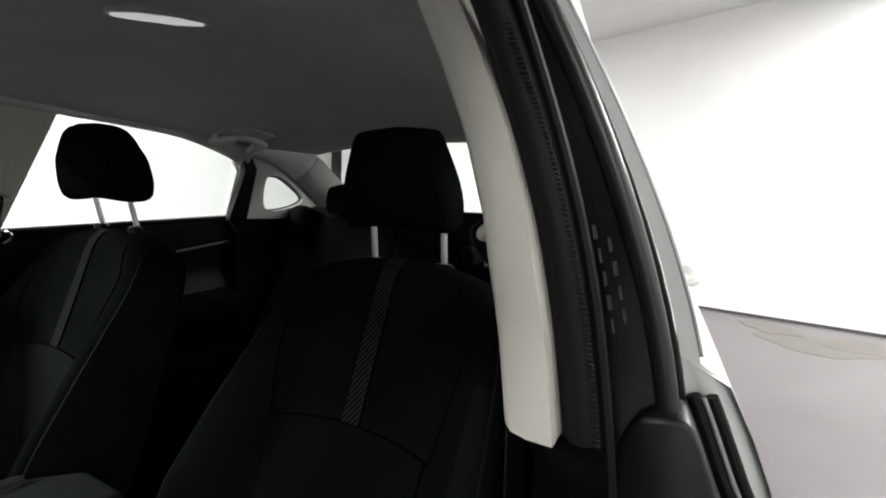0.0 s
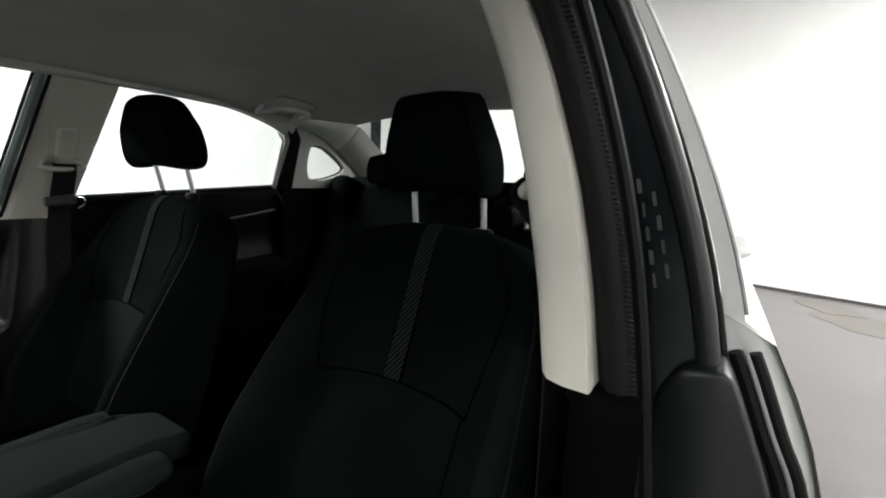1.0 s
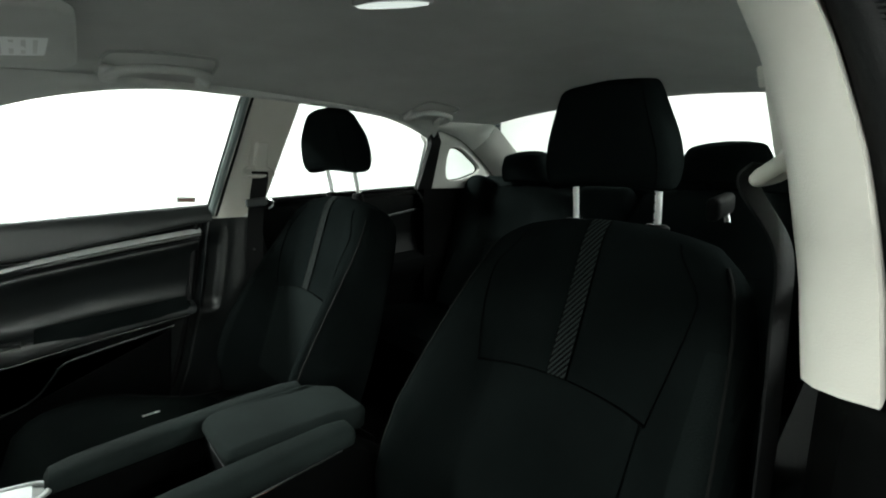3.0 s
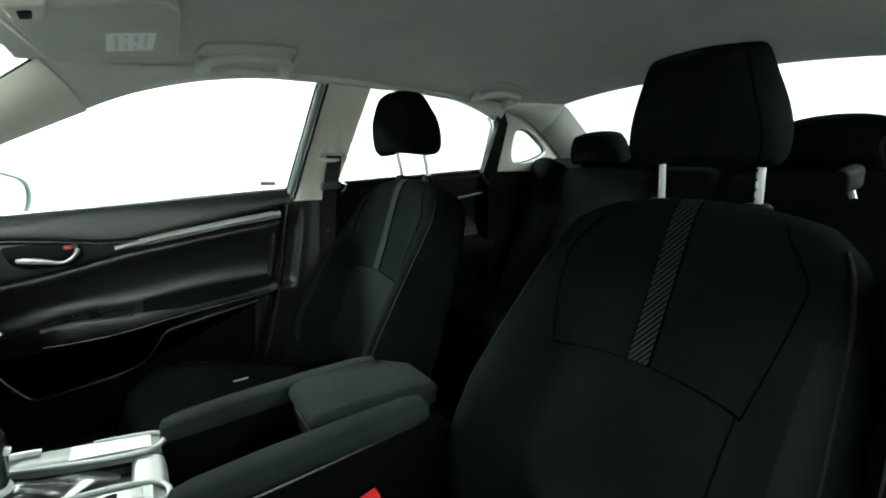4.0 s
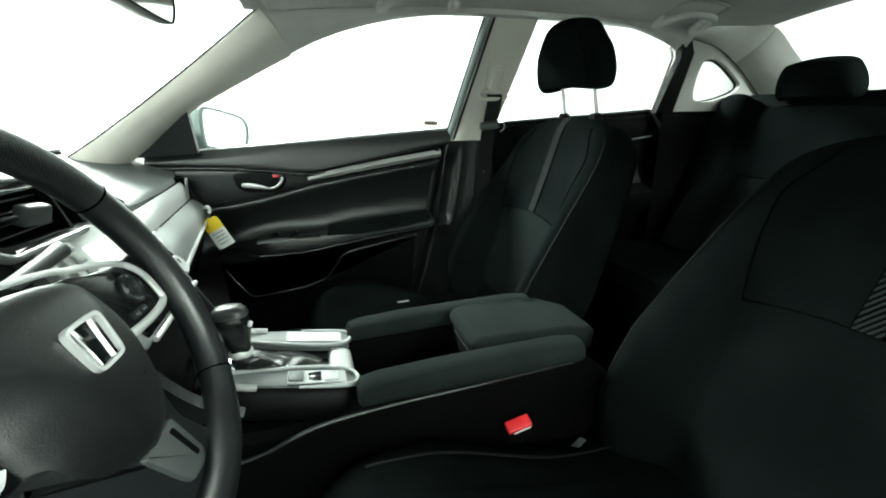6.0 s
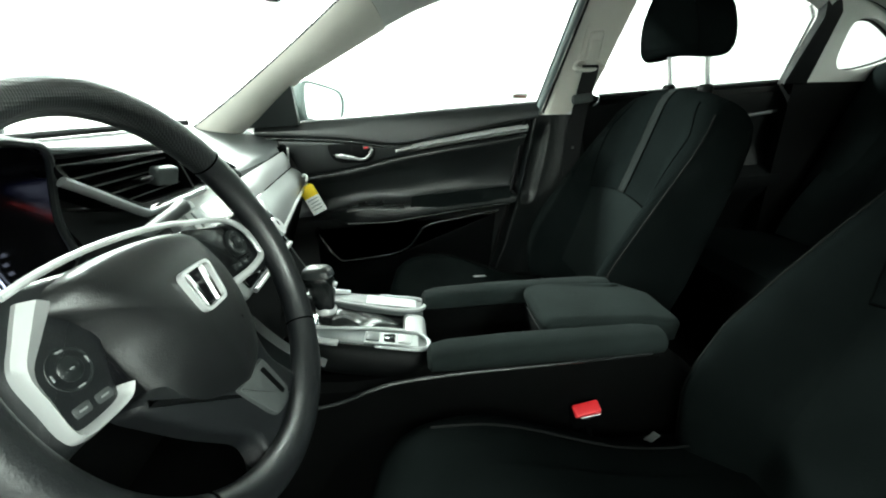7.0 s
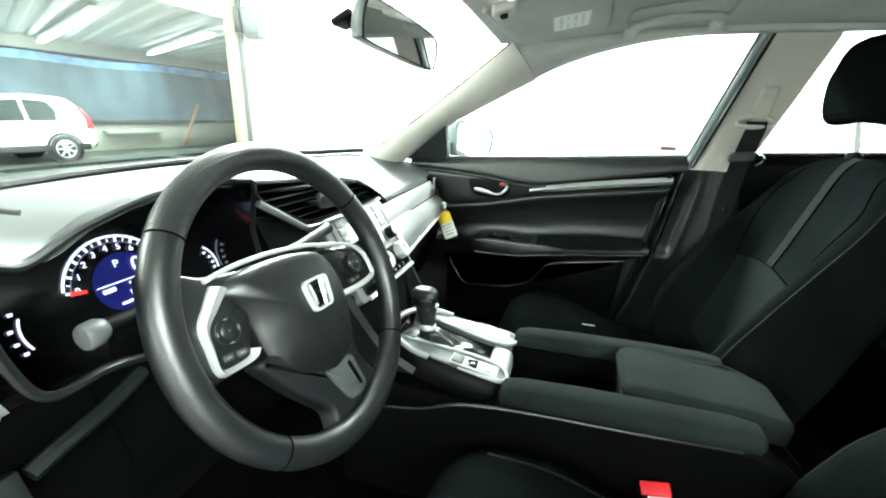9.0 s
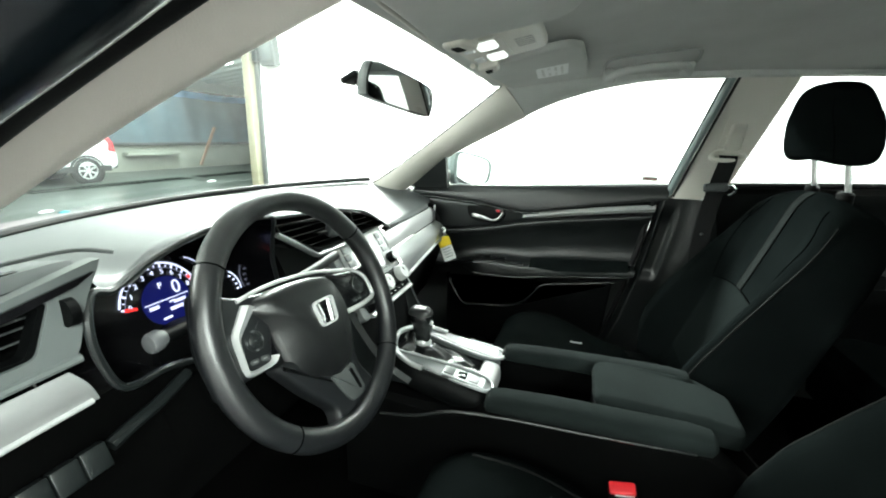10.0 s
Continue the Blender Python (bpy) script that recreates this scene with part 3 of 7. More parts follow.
def front_door(s):
    """Door lining built in layers: belt pad, silver strip, handle pod, scooped main panel with the armrest, map pocket."""
    d = thing("car_door", (s * 0.74, 0.45, 0.30), "black plastic front passenger door lining with a silver strip", "car door")
    ys = [0.06, 0.13, 0.22, 0.32, 0.41, 0.48, 0.54, 0.60, 0.67, 0.75, 0.85, 0.955]

    def at(table, y):
        return sum(lerp_table(table, y + q) for q in (-0.02, -0.01, 0, 0.01, 0.02)) / 5

    belt_rows = []
    for y in ys:
        top, low = belt_z(y), at(BELT_EDGE, y)
        belt_rows.append([(s * x, y, z) for x, z in ((0.742, top - 0.004), (0.728, top), (0.714, top - 0.005), (0.704, top - 0.020), (0.698, top * 0.45 + low * 0.55), (0.696, low + 0.010), (0.700, low + 0.002), (0.716, low))])
    part("belt_pad", skin(belt_rows, 4, 4), DOORSKIN, d, "soft dark upper pad under the window")
    main = []
    for y in ys:
        m, t, a = at(PANEL_TOP, y), at(ARM_TOP, y), at(ARM_LOW, y)
        fade = 1 - smooth01(0.66, 0.82, y)
        row = []
        for x, z in ((0.720, m + 0.001), (0.703, m), (0.6975, m - 0.005), (0.700, m - 0.018), (0.716, m * 0.70 + t * 0.30), (0.732, m * 0.35 + t * 0.65), (0.730, t + 0.020), (0.716, t + 0.005), (0.690, t + 0.001), (0.664, t), (0.655, t - 0.006), (0.652, (t + a) / 2), (0.653, a + 0.005), (0.660, a), (0.690, a - 0.004), (0.708, a - 0.022), (0.712, 0.52), (0.708, 0.40), (0.716, 0.30)):
            if x < 0.70 and z < t + 0.01:
                x = 0.712 + (x - 0.712) * fade
            yy = y if y > 0.2 else max(y, lerp_table(DOOR_REAR, z) + 0.2 * (y - 0.06))
            row.append((s * x, yy, z))
        main.append(row)
    part("panel", skin(main, 4, 4), DOORSKIN, d)
    part("outer_skin", sheet(10, 10, lambda a, b: Vector((s * (0.86 + 0.035 * math.sin(math.pi * min(1, 1.1 * b))), 0.08 + 0.95 * a, 0.30 + b * (belt_z(0.08 + 0.95 * a) - 0.31)))), PAINT, d, "white painted outer skin")
    part("sill_top", sheet(12, 2, lambda a, b: Vector((s * (0.738 + 0.12 * b), 0.03 + 0.81 * a, belt_z(0.03 + 0.81 * a) - 0.006 - 0.01 * b)), 0.004), RUBBER, d)
    # dark backing behind the strip and the handle pod
    part("backing", sheet(24, 1, lambda a, b: Vector((s * 0.718, 0.05 + 0.45 * a, at(BELT_EDGE, 0.05 + 0.45 * a) + 0.004 + (at(PANEL_TOP, 0.05 + 0.45 * a) - at(BELT_EDGE, 0.05 + 0.45 * a) - 0.008) * b))), BLACK, d)
    pod = []
    for y in (0.47, 0.52, 0.57, 0.63, 0.70, 0.77, 0.84, 0.93):
        hi, lo = at(BELT_EDGE, y) - 0.001, at(PANEL_TOP, y) + 0.001
        pod.append([(s * x, y, hi + (lo - hi) * f) for x, f in ((0.716, 0), (0.7045, 0.10), (0.7055, 0.35), (0.7085, 0.65), (0.7125, 0.92), (0.719, 1.0))])
    part("handle_pod", skin(pod, 4, 4), DOORSKIN, d, "smooth dark surface round the handle")
    # silver strip: bright upper facet, thin shadow gap, narrow lower lip, running out into a point
    facet, lip = [], []
    for k in range(25):
        y = 0.092 + 0.433 * k / 24
        hi, lo = lerp_table(STRIP_TOP, y), lerp_table(STRIP_LOW, min(y, 0.49)) - 0.25 * max(0, y - 0.49)
        close = smooth01(0.535, 0.44, y)
        cut = hi + (lo - hi) * 0.58
        facet.append([Vector((s * x, y, z)) for x, z in ((0.714, hi), (0.7095, hi - 0.0008), (0.6970, hi + (cut - hi) * 0.88), (0.7000, cut), (0.714, cut))])
        lo2 = cut + (lo - cut) * (0.25 + 0.75 * close)
        lip.append([Vector((s * x, y, z)) for x, z in ((0.712, cut - 0.0022), (0.7030, cut - 0.0028), (0.7015, (cut + lo2) / 2), (0.7060, lo2), (0.712, lo2))])
    part("silver_strip", loft(facet), SATIN, d, "satin silver strip")
    part("lower_strip", loft(lip), BAND, d, "narrow silver lower lip")
    part("pod_ridge", tube(curve([(s * 0.7035, y, at(BELT_EDGE, y) - 0.004) for y in (0.93, 0.82, 0.72, 0.64, 0.58, 0.53, 0.49)], 6), [0.0062] * 30 + [0.0055, 0.0048, 0.004, 0.0032, 0.0024, 0.0016, 0.001], 10), SHINE, d, "glossy black ridge over the handle")
    cup = rounded([(0.742, 0.866), (0.728, 0.818), (0.700, 0.803), (0.612, 0.803), (0.588, 0.828), (0.590, 0.856), (0.632, 0.866)], 0.018)
    part("handle_recess", plate(cup, lambda a, b, c: Vector((s * (0.712 - c), a, b)), 0.0085, 0.003, 2), BLACK, d, "dark recess behind the handle")
    grip = curve([(s * 0.694, 0.712, 0.829), (s * 0.684, 0.690, 0.8285), (s * 0.680, 0.662, 0.824), (s * 0.680, 0.637, 0.818), (s * 0.681, 0.618, 0.821), (s * 0.685, 0.604, 0.834), (s * 0.692, 0.598, 0.846)], 5)
    h = part("handle", tube(grip, [0.0045 + 0.0045 * math.sin(math.pi * min(1, (k + 2) / 16)) + 0.0015 * smooth01(18, 26, k) for k in range(len(grip))], 12, False, 0.75), SATIN, d, "bright silver pull handle")
    part("lock_knob", rbox((0.010, 0.030, 0.012), pose(s * 0.698, 0.612, 0.852), 0.004), SWITCH, h)
    part("lock_mark", rbox((0.002, 0.014, 0.007), pose(s * 0.6925, 0.617, 0.852), 0.002), RED, h, "red lock tab")
    # armrest with switches and the pocket below
    part("armrest", plate(rounded([(0.145, 0.654), (0.145, 0.702), (0.40, 0.702), (0.485, 0.662), (0.49, 0.654)], 0.006), lambda a, b, c: Vector((s * (0.706 - 0.054 * c), a, lerp_table(ARM_TOP, a) - 0.012 + (b - 0.654) * 0.42)), 1.0, 0.10, 3), CLOTH_MID, d, "black padded armrest")
    part("armrest_seam", tube([(s * 0.6640, y, lerp_table(ARM_TOP, y) + 0.0035) for y in (0.41, 0.36, 0.30)], 0.0022, 8), SEAM, d)
    part("armrest_line", tube(curve([(s * 0.6515, y, at(ARM_LOW, y) + 0.004) for y in (0.15, 0.25, 0.36, 0.46, 0.54, 0.62, 0.69)], 6), 0.0030, 8), SHINE, d, "glossy lower edge of the armrest")
    sw = part("switch_panel", skin([[(s * 0.690, y, lerp_table(ARM_TOP, y) + 0.004), (s * 0.672, y, lerp_table(ARM_TOP, y) + 0.006), (s * 0.655, y, lerp_table(ARM_TOP, y) + 0.002), (s * 0.650, y, lerp_table(ARM_TOP, y) - 0.006)] for y in (0.505, 0.56, 0.62, 0.69)], 4, 4), SHINE, d, "gloss black switch panel")
    for y in (0.585, 0.640):
        part("window_switch", rbox((0.016, 0.026, 0.008), pose(s * 0.670, y, 0.6765, -8), 0.003), BLACK, sw)
        part("switch_edge", rbox((0.012, 0.003, 0.003), pose(s * 0.669, y - 0.012, 0.6810), 0.001), BAND, sw)
    part("pocket", plate(rounded([(0.195, 0.632), (0.440, 0.590), (0.475, 0.545), (0.51, 0.512), (0.57, 0.492), (0.725, 0.480), (0.785, 0.545), (0.80, 0.60), (0.80, 0.34), (0.22, 0.34)], 0.012), lambda a, b, c: Vector((s * (0.706 - c), a, b)), 0.030, 0.008, 3), BLACK, d, "black map pocket")
    part("pocket_rim", tube(curve([(s * 0.672, 0.190, 0.636), (s * 0.669, 0.30, 0.619), (s * 0.667, 0.405, 0.602), (s * 0.666, 0.440, 0.590), (s * 0.666, 0.465, 0.558), (s * 0.666, 0.500, 0.519), (s * 0.666, 0.56, 0.497), (s * 0.666, 0.65, 0.487), (s * 0.666, 0.722, 0.483), (s * 0.669, 0.755, 0.515), (s * 0.676, 0.790, 0.570)], 6), 0.0036, 8), SHINE, d, "glossy rim of the map pocket")
    part("foot_line", tube([(s * 0.690, 0.80, 0.372), (s * 0.690, 0.42, 0.360)], 0.004, 8), SHINE, d)
    part("panel_joint", tube([(s * 0.7015, 0.690, 0.779), (s * 0.7035, 0.674, 0.760)], 0.0014, 6), SEAM, d)
    loop = rounded([(0.835, 0.94), (0.80, 1.052), (0.75, 1.080), (0.60, 1.157), (0.45, 1.228), (0.30, 1.271), (0.15, 1.294), (-0.010, 1.298), (-0.028, 1.286), (0.024, 1.08), (0.060, 0.975)], 0.01)
    w = part("window", plate(loop, on_side(s, 0.03), 0.004), SIDEGLASS, d, "clear side window", False)
    w.visible_shadow = False
    # rear window frame: pale channel between two dark lips
    lean = [(0.945, 0.070), (1.00, 0.055), (1.08, 0.034), (1.16, 0.012), (1.25, -0.012), (1.296, -0.025)]
    part("window_frame", loft([[on_side(s, o)(y + dy, z, 0) for o, dy in ((0.026, 0.002), (0.014, 0.000), (0.008, -0.008), (0.010, -0.018), (0.022, -0.022))] for z, y in lean]), FRAMEG, d, "grey-green window frame")
    part("window_seal", tube([on_side(s, 0.024)(y + 0.003, z, 0) for z, y in lean], 0.0035, 8), RUBBER, d)
    part("frame_seal", tube([on_side(s, 0.006)(y - 0.024, z, 0) for z, y in lean], 0.0040, 8), RUBBER, d)
    return d


front_door(1)


def soft_profile(table, x):
    return sum(lerp_table(table, x + d) for d in (-0.03, -0.015, 0, 0.015, 0.03)) / 5


def rear_door(s):
    d = thing("car_door", (s * 0.74, -0.45, 0.30), "black plastic rear door lining under its window" if s > 0 else "white painted rear door with a black window frame", "car door")

    def f(a, b):
        y = -0.80 + (0.75 if s > 0 else 0.68) * a
        z = 0.30 + b * (belt_z(y) - 0.30)
        return Vector((s * door_profile(0.30 + b * 0.67), y, z))

    part("panel", sheet(16, 24, f), BLACK, d)
    part("silver_strip", tube([(s * 0.700, -0.16, 0.862), (s * 0.700, -0.45, 0.893), (s * 0.698, -0.62, 0.916), (s * 0.696, -0.79, 0.940)], 0.005, 8, False, 0.4, (s, 0, 0)), SWITCH, d, "dull grey strip")

    def skin(a, b):
        y = -1.15 + 1.14 * a
        z = 0.25 + b * (belt_z(y) - 0.27)
        x = soft_profile([(0.2, 0.84), (0.5, 0.892), (0.7, 0.902), (0.80, 0.896), (0.885, 0.880), (0.957, 0.850), (0.99, 0.832), (1.06, 0.80)], z + 0.06 * y)
        return Vector((s * (x - 0.03 * y * y), y, z))

    if s < 0:
        part("shoulder", sheet(20, 3, lambda a, b: skin(a, 1).lerp(Vector((s * 0.796, skin(a, 1).y, belt_z(skin(a, 1).y) + 0.006)), b)), PAINT, d)
    part("outer_skin", sheet(20, 20, skin), PAINT, d, "glossy white painted outer skin")
    loop = rounded([(-0.115, 0.985), (-0.158, 1.296), (-0.22, 1.301), (-0.45, 1.297), (-0.60, 1.275), (-0.72, 1.242), (-0.748, 1.215), (-0.735, 1.030)], 0.012)
    w = part("window", plate(loop, on_side(s, 0.035), 0.004), SIDEGLASS, d, "clear side window", False)
    w.visible_shadow = False
    part("window_frame", tube([on_side(s, 0.03)(a, b, 0) for a, b in ((-0.745, 1.02), (-0.757, 1.21), (-0.73, 1.245))], 0.012, 8, False, 0.7), PAINT, d)
    part("belt_seal", tube([(s * 0.715, -0.11, belt_z(-0.11) - 0.004), (s * 0.70, -0.74, belt_z(-0.74) - 0.004)], 0.010, 8), RUBBER, d)
    part("fixed_post", plate([(-0.722, 1.02), (-0.750, 1.20), (-0.735, 1.245), (-0.765, 1.262), (-0.800, 1.215), (-0.800, 1.02)], on_side(s, -0.022), 0.030, 0.003), BLACK, d)
    return d


rear_door(1)
ld = rear_door(-1)


def z_line(off_x, y, z0, z1, n=14):
    """Upright line beside the open door's pillar, leaning in with the body side."""
    out = []
    for i in range(n + 1):
        z = z0 + (z1 - z0) * i / n
        out.append((-0.758 + 0.12 * (z - 0.95) + 0.6 * max(0, z - 0.95) ** 2 - off_x * (1 - 0.38 * smooth01(0.90, 1.30, z)), y, z))
    return out


# outside of the rear door at the pillar: black frame, gap and handle
def upright(off0, off1, y, depth, z0, z1):
    a, b = z_line(off0, y, z0, z1), z_line(off1, y, z0, z1)
    return loft([[Vector(p), Vector(q), Vector(q) - Vector((0, depth, 0)), Vector(p) - Vector((0, depth, 0))] for p, q in zip(a, b)])


part("frame_edge", upright(0.0600, 0.0735, -0.012, 0.05, 0.945, 1.33), PAINT, ld, "pale painted window frame")


def shut_face(a, b):
    top = belt_z(-0.011)
    z = 0.30 + (top + 0.002 - 0.022 * a - 0.30) * b
    xi = -lerp_table([(0.30, 0.874), (0.80, 0.876), (0.86, 0.867), (0.88, 0.860), (0.905, 0.850), (0.935, 0.838), (0.965, 0.824), (0.99, 0.812)], z)
    xo = -soft_profile([(0.2, 0.84), (0.5, 0.892), (0.7, 0.902), (0.80, 0.896), (0.885, 0.880), (0.957, 0.850), (0.99, 0.832), (1.06, 0.80)], z)
    return Vector((xi + (xo - xi) * a, -0.011 - 0.012 * a ** 3, z))


part("shut_face", sheet(8, 24, shut_face), PAINT, ld, "white painted front edge of the door")
part("frame_lip", tube(z_line(0.0750, -0.013, 0.985, 1.33), 0.0016, 6), SILVERGREY, ld)
part("door_handle", tube(curve([(-0.860, -0.80, 0.935), (-0.885, -0.82, 0.94), (-0.890, -0.90, 0.945), (-0.885, -0.98, 0.95), (-0.855, -1.00, 0.95)], 5), 0.013, 8), PAINT, ld, "body-coloured outer handle")

jamb = thing("door_jamb", (-0.80, 0.03, 0.30), "door jamb coloured dark for shade, with rubber seals and a white sticker", "door jamb", "", "structure")
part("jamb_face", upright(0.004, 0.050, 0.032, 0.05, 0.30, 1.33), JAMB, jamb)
part("jamb_back", upright(-0.012, 0.0575, -0.002, 0.02, 0.90, 1.36), RUBBER, jamb)
part("pillar_edge", tube(z_line(0.0465, 0.0315, 0.90, 1.33), 0.0080, 12), SOFT, jamb, "rounded black rubber edge")
part("gap_seal", tube(z_line(0.0560, 0.004, 0.90, 1.33), 0.003, 8), RUBBER, jamb)
cover_loop = rounded([(0.772, 0.42), (0.772, 0.925), (0.786, 0.952), (0.815, 0.959), (0.823, 0.941), (0.838, 0.902), (0.852, 0.862), (0.860, 0.80), (0.860, 0.42)], 0.010)


def cover_at(a, b, c):
    """The face bulges forwards in the middle and falls off towards its edges."""
    return Vector((-a, 0.010 + c * (0.55 + 0.45 * math.sin(math.pi * min(1, max(0, (a - 0.765) / 0.10)))), b))


part("jamb_cover", plate(cover_loop, cover_at, 0.040, 0.004, 3), SOFT, jamb, "black plastic cover")
EDGE_LINE = [(0.826, 0.960), (0.834, 0.941), (0.849, 0.902), (0.865, 0.862), (0.874, 0.80), (0.874, 0.42)]
for dx, dy, r, mat in ((-0.0065, 0.004, 0.0050, RUBBER), (0.0, 0.006, 0.0019, SILVERGREY), (0.0055, 0.000, 0.0048, RUBBER)):
    part("edge_gasket", tube(curve([(-x - dx, dy, z) for x, z in EDGE_LINE], 5), r, 8), mat, jamb, "rubber edge beside the painted door" if mat is RUBBER else "thin pale edge line")
for k in range(9):
    zz, off = 1.010 + 0.0085 * k, 0.0150 + 0.010 * (k % 2)
    part("sticker", rbox((0.0016 + 0.0006 * (k % 3), 0.001, 0.0105), pose(z_line(off, 0, zz, zz + 0.01, 1)[0][0], 0.0330, zz, 0, 12, 0), 0), SWITCH, jamb, "grey sticker bars", False)

seal_path = z_line(-0.010, 0.062, 0.35, 1.22, 10) + [(-0.655, 0.088, 1.272), (-0.646, 0.16, 1.300), (-0.655, 0.30, 1.268), (-0.672, 0.45, 1.212), (-0.688, 0.60, 1.143), (-0.703, 0.75, 1.064), (-0.720, 0.90, 0.97), (-0.73, 0.98, 0.89)]
sm = curve(seal_path, 5)
seal = thing("door_seal", (-0.76, 0.07, 0.35), "thick black rubber seal round the open door", "seal", "", "structure")
part("bulb", tube(sm, 0.0135, 10), RUBBER, seal)
part("lip", tube([Vector(p) + Vector((-0.0165, 0, 0.012 * smooth01(1.12, 1.30, p.z))) for p in sm], 0.0045, 8), RUBBER, seal, "outer lip")
# moulded ribs on the inner side of the seal
for k in range(98):
    z = 0.93 + 0.0034 * k
    q = Vector(z_line(-0.001, 0.0722, z, z + 0.001, 1)[0])
    part("rib", rbox((0.0085, 0.0026, 0.0022), Matrix.Translation(q - Vector((0, 0.0008, 0))), 0.0008, 1), RUBBER, seal)

# roof rail and pillar outside the open door; the rails' shade is in their colour
solo("roof_rail_left", tube(curve([(-0.72, -0.10, 1.335), (-0.70, 0.16, 1.345), (-0.71, 0.30, 1.318), (-0.725, 0.45, 1.262), (-0.745, 0.60, 1.192), (-0.765, 0.75, 1.11), (-0.79, 0.95, 0.97)], 6), 0.026, 10, False), JAMB, "white painted roof rail over the open door, coloured dark for shade", "car body", "structure")
solo("roof_rail_outer", tube(curve([(-0.715, 0.20, 1.300), (-0.725, 0.36, 1.240), (-0.735, 0.50, 1.172), (-0.745, 0.62, 1.115), (-0.757, 0.76, 1.035), (-0.765, 0.90, 0.955)], 6), 0.026, 12), JAMB, "outer edge of the roof rail over the open door, coloured dark for shade", "car body", "structure")
solo("door_post_left", plate([(0.80, 0.96), (1.02, 0.96), (1.02, 0.30), (0.85, 0.30)], lambda a, b, c: Vector((-0.72 - c, a, b)), 0.12), PAINT, "white painted front door post", "car body", "structure")

for s_, tag_ in ((1, "right"), (-1, "left")):
    solo("side_panel_rear_" + tag_, plate([(-0.76, 1.03), (-1.5, 1.03), (-1.5, 0.30), (-0.76, 0.30)], lambda a, b, c: Vector((s_ * (0.66 + c), a, b)), 0.10), SHADED_BLACK, "black plastic panel beside the rear seat", "side panel", "structure")

# ---- seats ----


class Back:
    """Front and back surface of a seat back: u across, v up from 0 to 1."""

    def __init__(self, cx, y0, z0, recline, length):
        self.m = Matrix.Translation((cx, y0, z0)) @ Matrix.Rotation(radians(recline), 4, "X")
        self.length = length
        self.low = -0.24

    def half(self, v):
        return lerp_table([(-0.24, 0.20), (-0.16, 0.238), (0, 0.262), (0.25, 0.268), (0.45, 0.260), (0.64, 0.250), (0.75, 0.243), (0.87, 0.228), (0.93, 0.212), (1.0, 0.176)], v)

    def front(self, u, v):
        a = min(1.0, abs(u) / self.half(v))
        tall = lerp_table([(-0.24, 0.02), (-0.15, 0.075), (0, 0.112), (0.1, 0.122), (0.25, 0.116), (0.45, 0.088), (0.64, 0.056), (0.8, 0.026), (0.92, 0.008), (1, 0.0)], v)
        return tall * smooth01(0.45, 0.93, a) - 0.006 * (1 - (2 * v - 0.9) ** 2) + 0.006 * (1 - a * a)

    def point(self, u, v, off=0.0):
        w = self.half(v)
        a = min(1.0, abs(u) / w)
        e = (1 - a ** 9) ** (1 / 3.5)
        ev = math.sqrt(max(0.0, 1 - max(0.0, (v - 0.90) / 0.10) ** 2))
        d = -0.05 + (self.front(u, v) + 0.05) * e * (0.25 + 0.75 * ev) + off
        top = 0.028 * (1 - a ** 2) * smooth01(0.8, 1, v)
        return self.m @ Vector((u, d, v * self.length + top))

    def back_point(self, u, v):
        w = self.half(v)
        a = min(1.0, abs(u) / w)
        e = (1 - a ** 9) ** (1 / 3.5)
        ev = math.sqrt(max(0.0, 1 - max(0.0, (v - 0.93) / 0.07) ** 2))
        top = 0.028 * (1 - a ** 2) * smooth01(0.8, 1, v)
        return self.m @ Vector((u, -0.05 - 0.065 * e * (0.25 + 0.75 * ev), v * self.length + top))

    def body(self, nu=36, nv=36):
        rings = []
        for j in range(nv + 1):
            v = self.low + (1 - self.low) * (1 - (1 - j / nv) ** 1.15)
            w = self.half(v)
            us = [-w * math.cos(math.pi * i / nu) for i in range(nu + 1)]
            rings.append([self.point(u, v) for u in us] + [self.back_point(u, v) for u in reversed(us[1:-1])])
        return loft(rings)

    def strip(self, u0, u1, v0, v1, off, nu=4, nv=24):
        return sheet(nu, nv, lambda a, b: self.point(u0 + (u1 - u0) * a, v0 + (v1 - v0) * b, off))


def head_rest(c, tilt, w=0.132, h=0.195, dome=0.014, taper=0.14, depth=0.056):
    """Padded head rest on two steel posts; c is the middle of the pad. Also gives a function for points on its skin."""
    m = Matrix.Translation(c) @ Matrix.Rotation(radians(tilt), 4, "X")

    def point(a, t, grow=0.0, k=1.0):
        end = (1 - abs(t) ** 5) ** 0.35 if abs(t) < 1 else 0.0
        ww = (w * (1 - taper * smooth01(-0.5, 1.0, t)) + grow) * (0.80 + 0.20 * end)
        dd = (depth + grow) * (0.45 + 0.55 * end) * (1 - 0.18 * smooth01(0, 1, t))
        ca, sa = math.cos(a), math.sin(a)
        x = k * ww * math.copysign(abs(ca) ** 0.45, ca)
        y = k * dd * math.copysign(abs(sa) ** 0.6, sa)
        arch = -0.016 * (1 - (x / w) ** 2) if t < -0.6 else dome * (x / (w * (1 - taper))) ** 2 * smooth01(0.0, 1.0, t)
        return m @ Vector((x, y - 0.012 * (x / w) ** 2 * (1 if sa > 0 else 0), h / 2 * t - arch + 0.003 * (1 - k)))

    steps = [(-1, 0.05), (-1, 0.4), (-1, 0.75)] + [(-math.cos(math.pi * j / 30), 1.0) for j in range(31)] + [(1, 0.75), (1, 0.4), (1, 0.05)]
    return loft([[point(2 * math.pi * i / 40, t, 0.0, k) for i in range(40)] for t, k in steps]), point


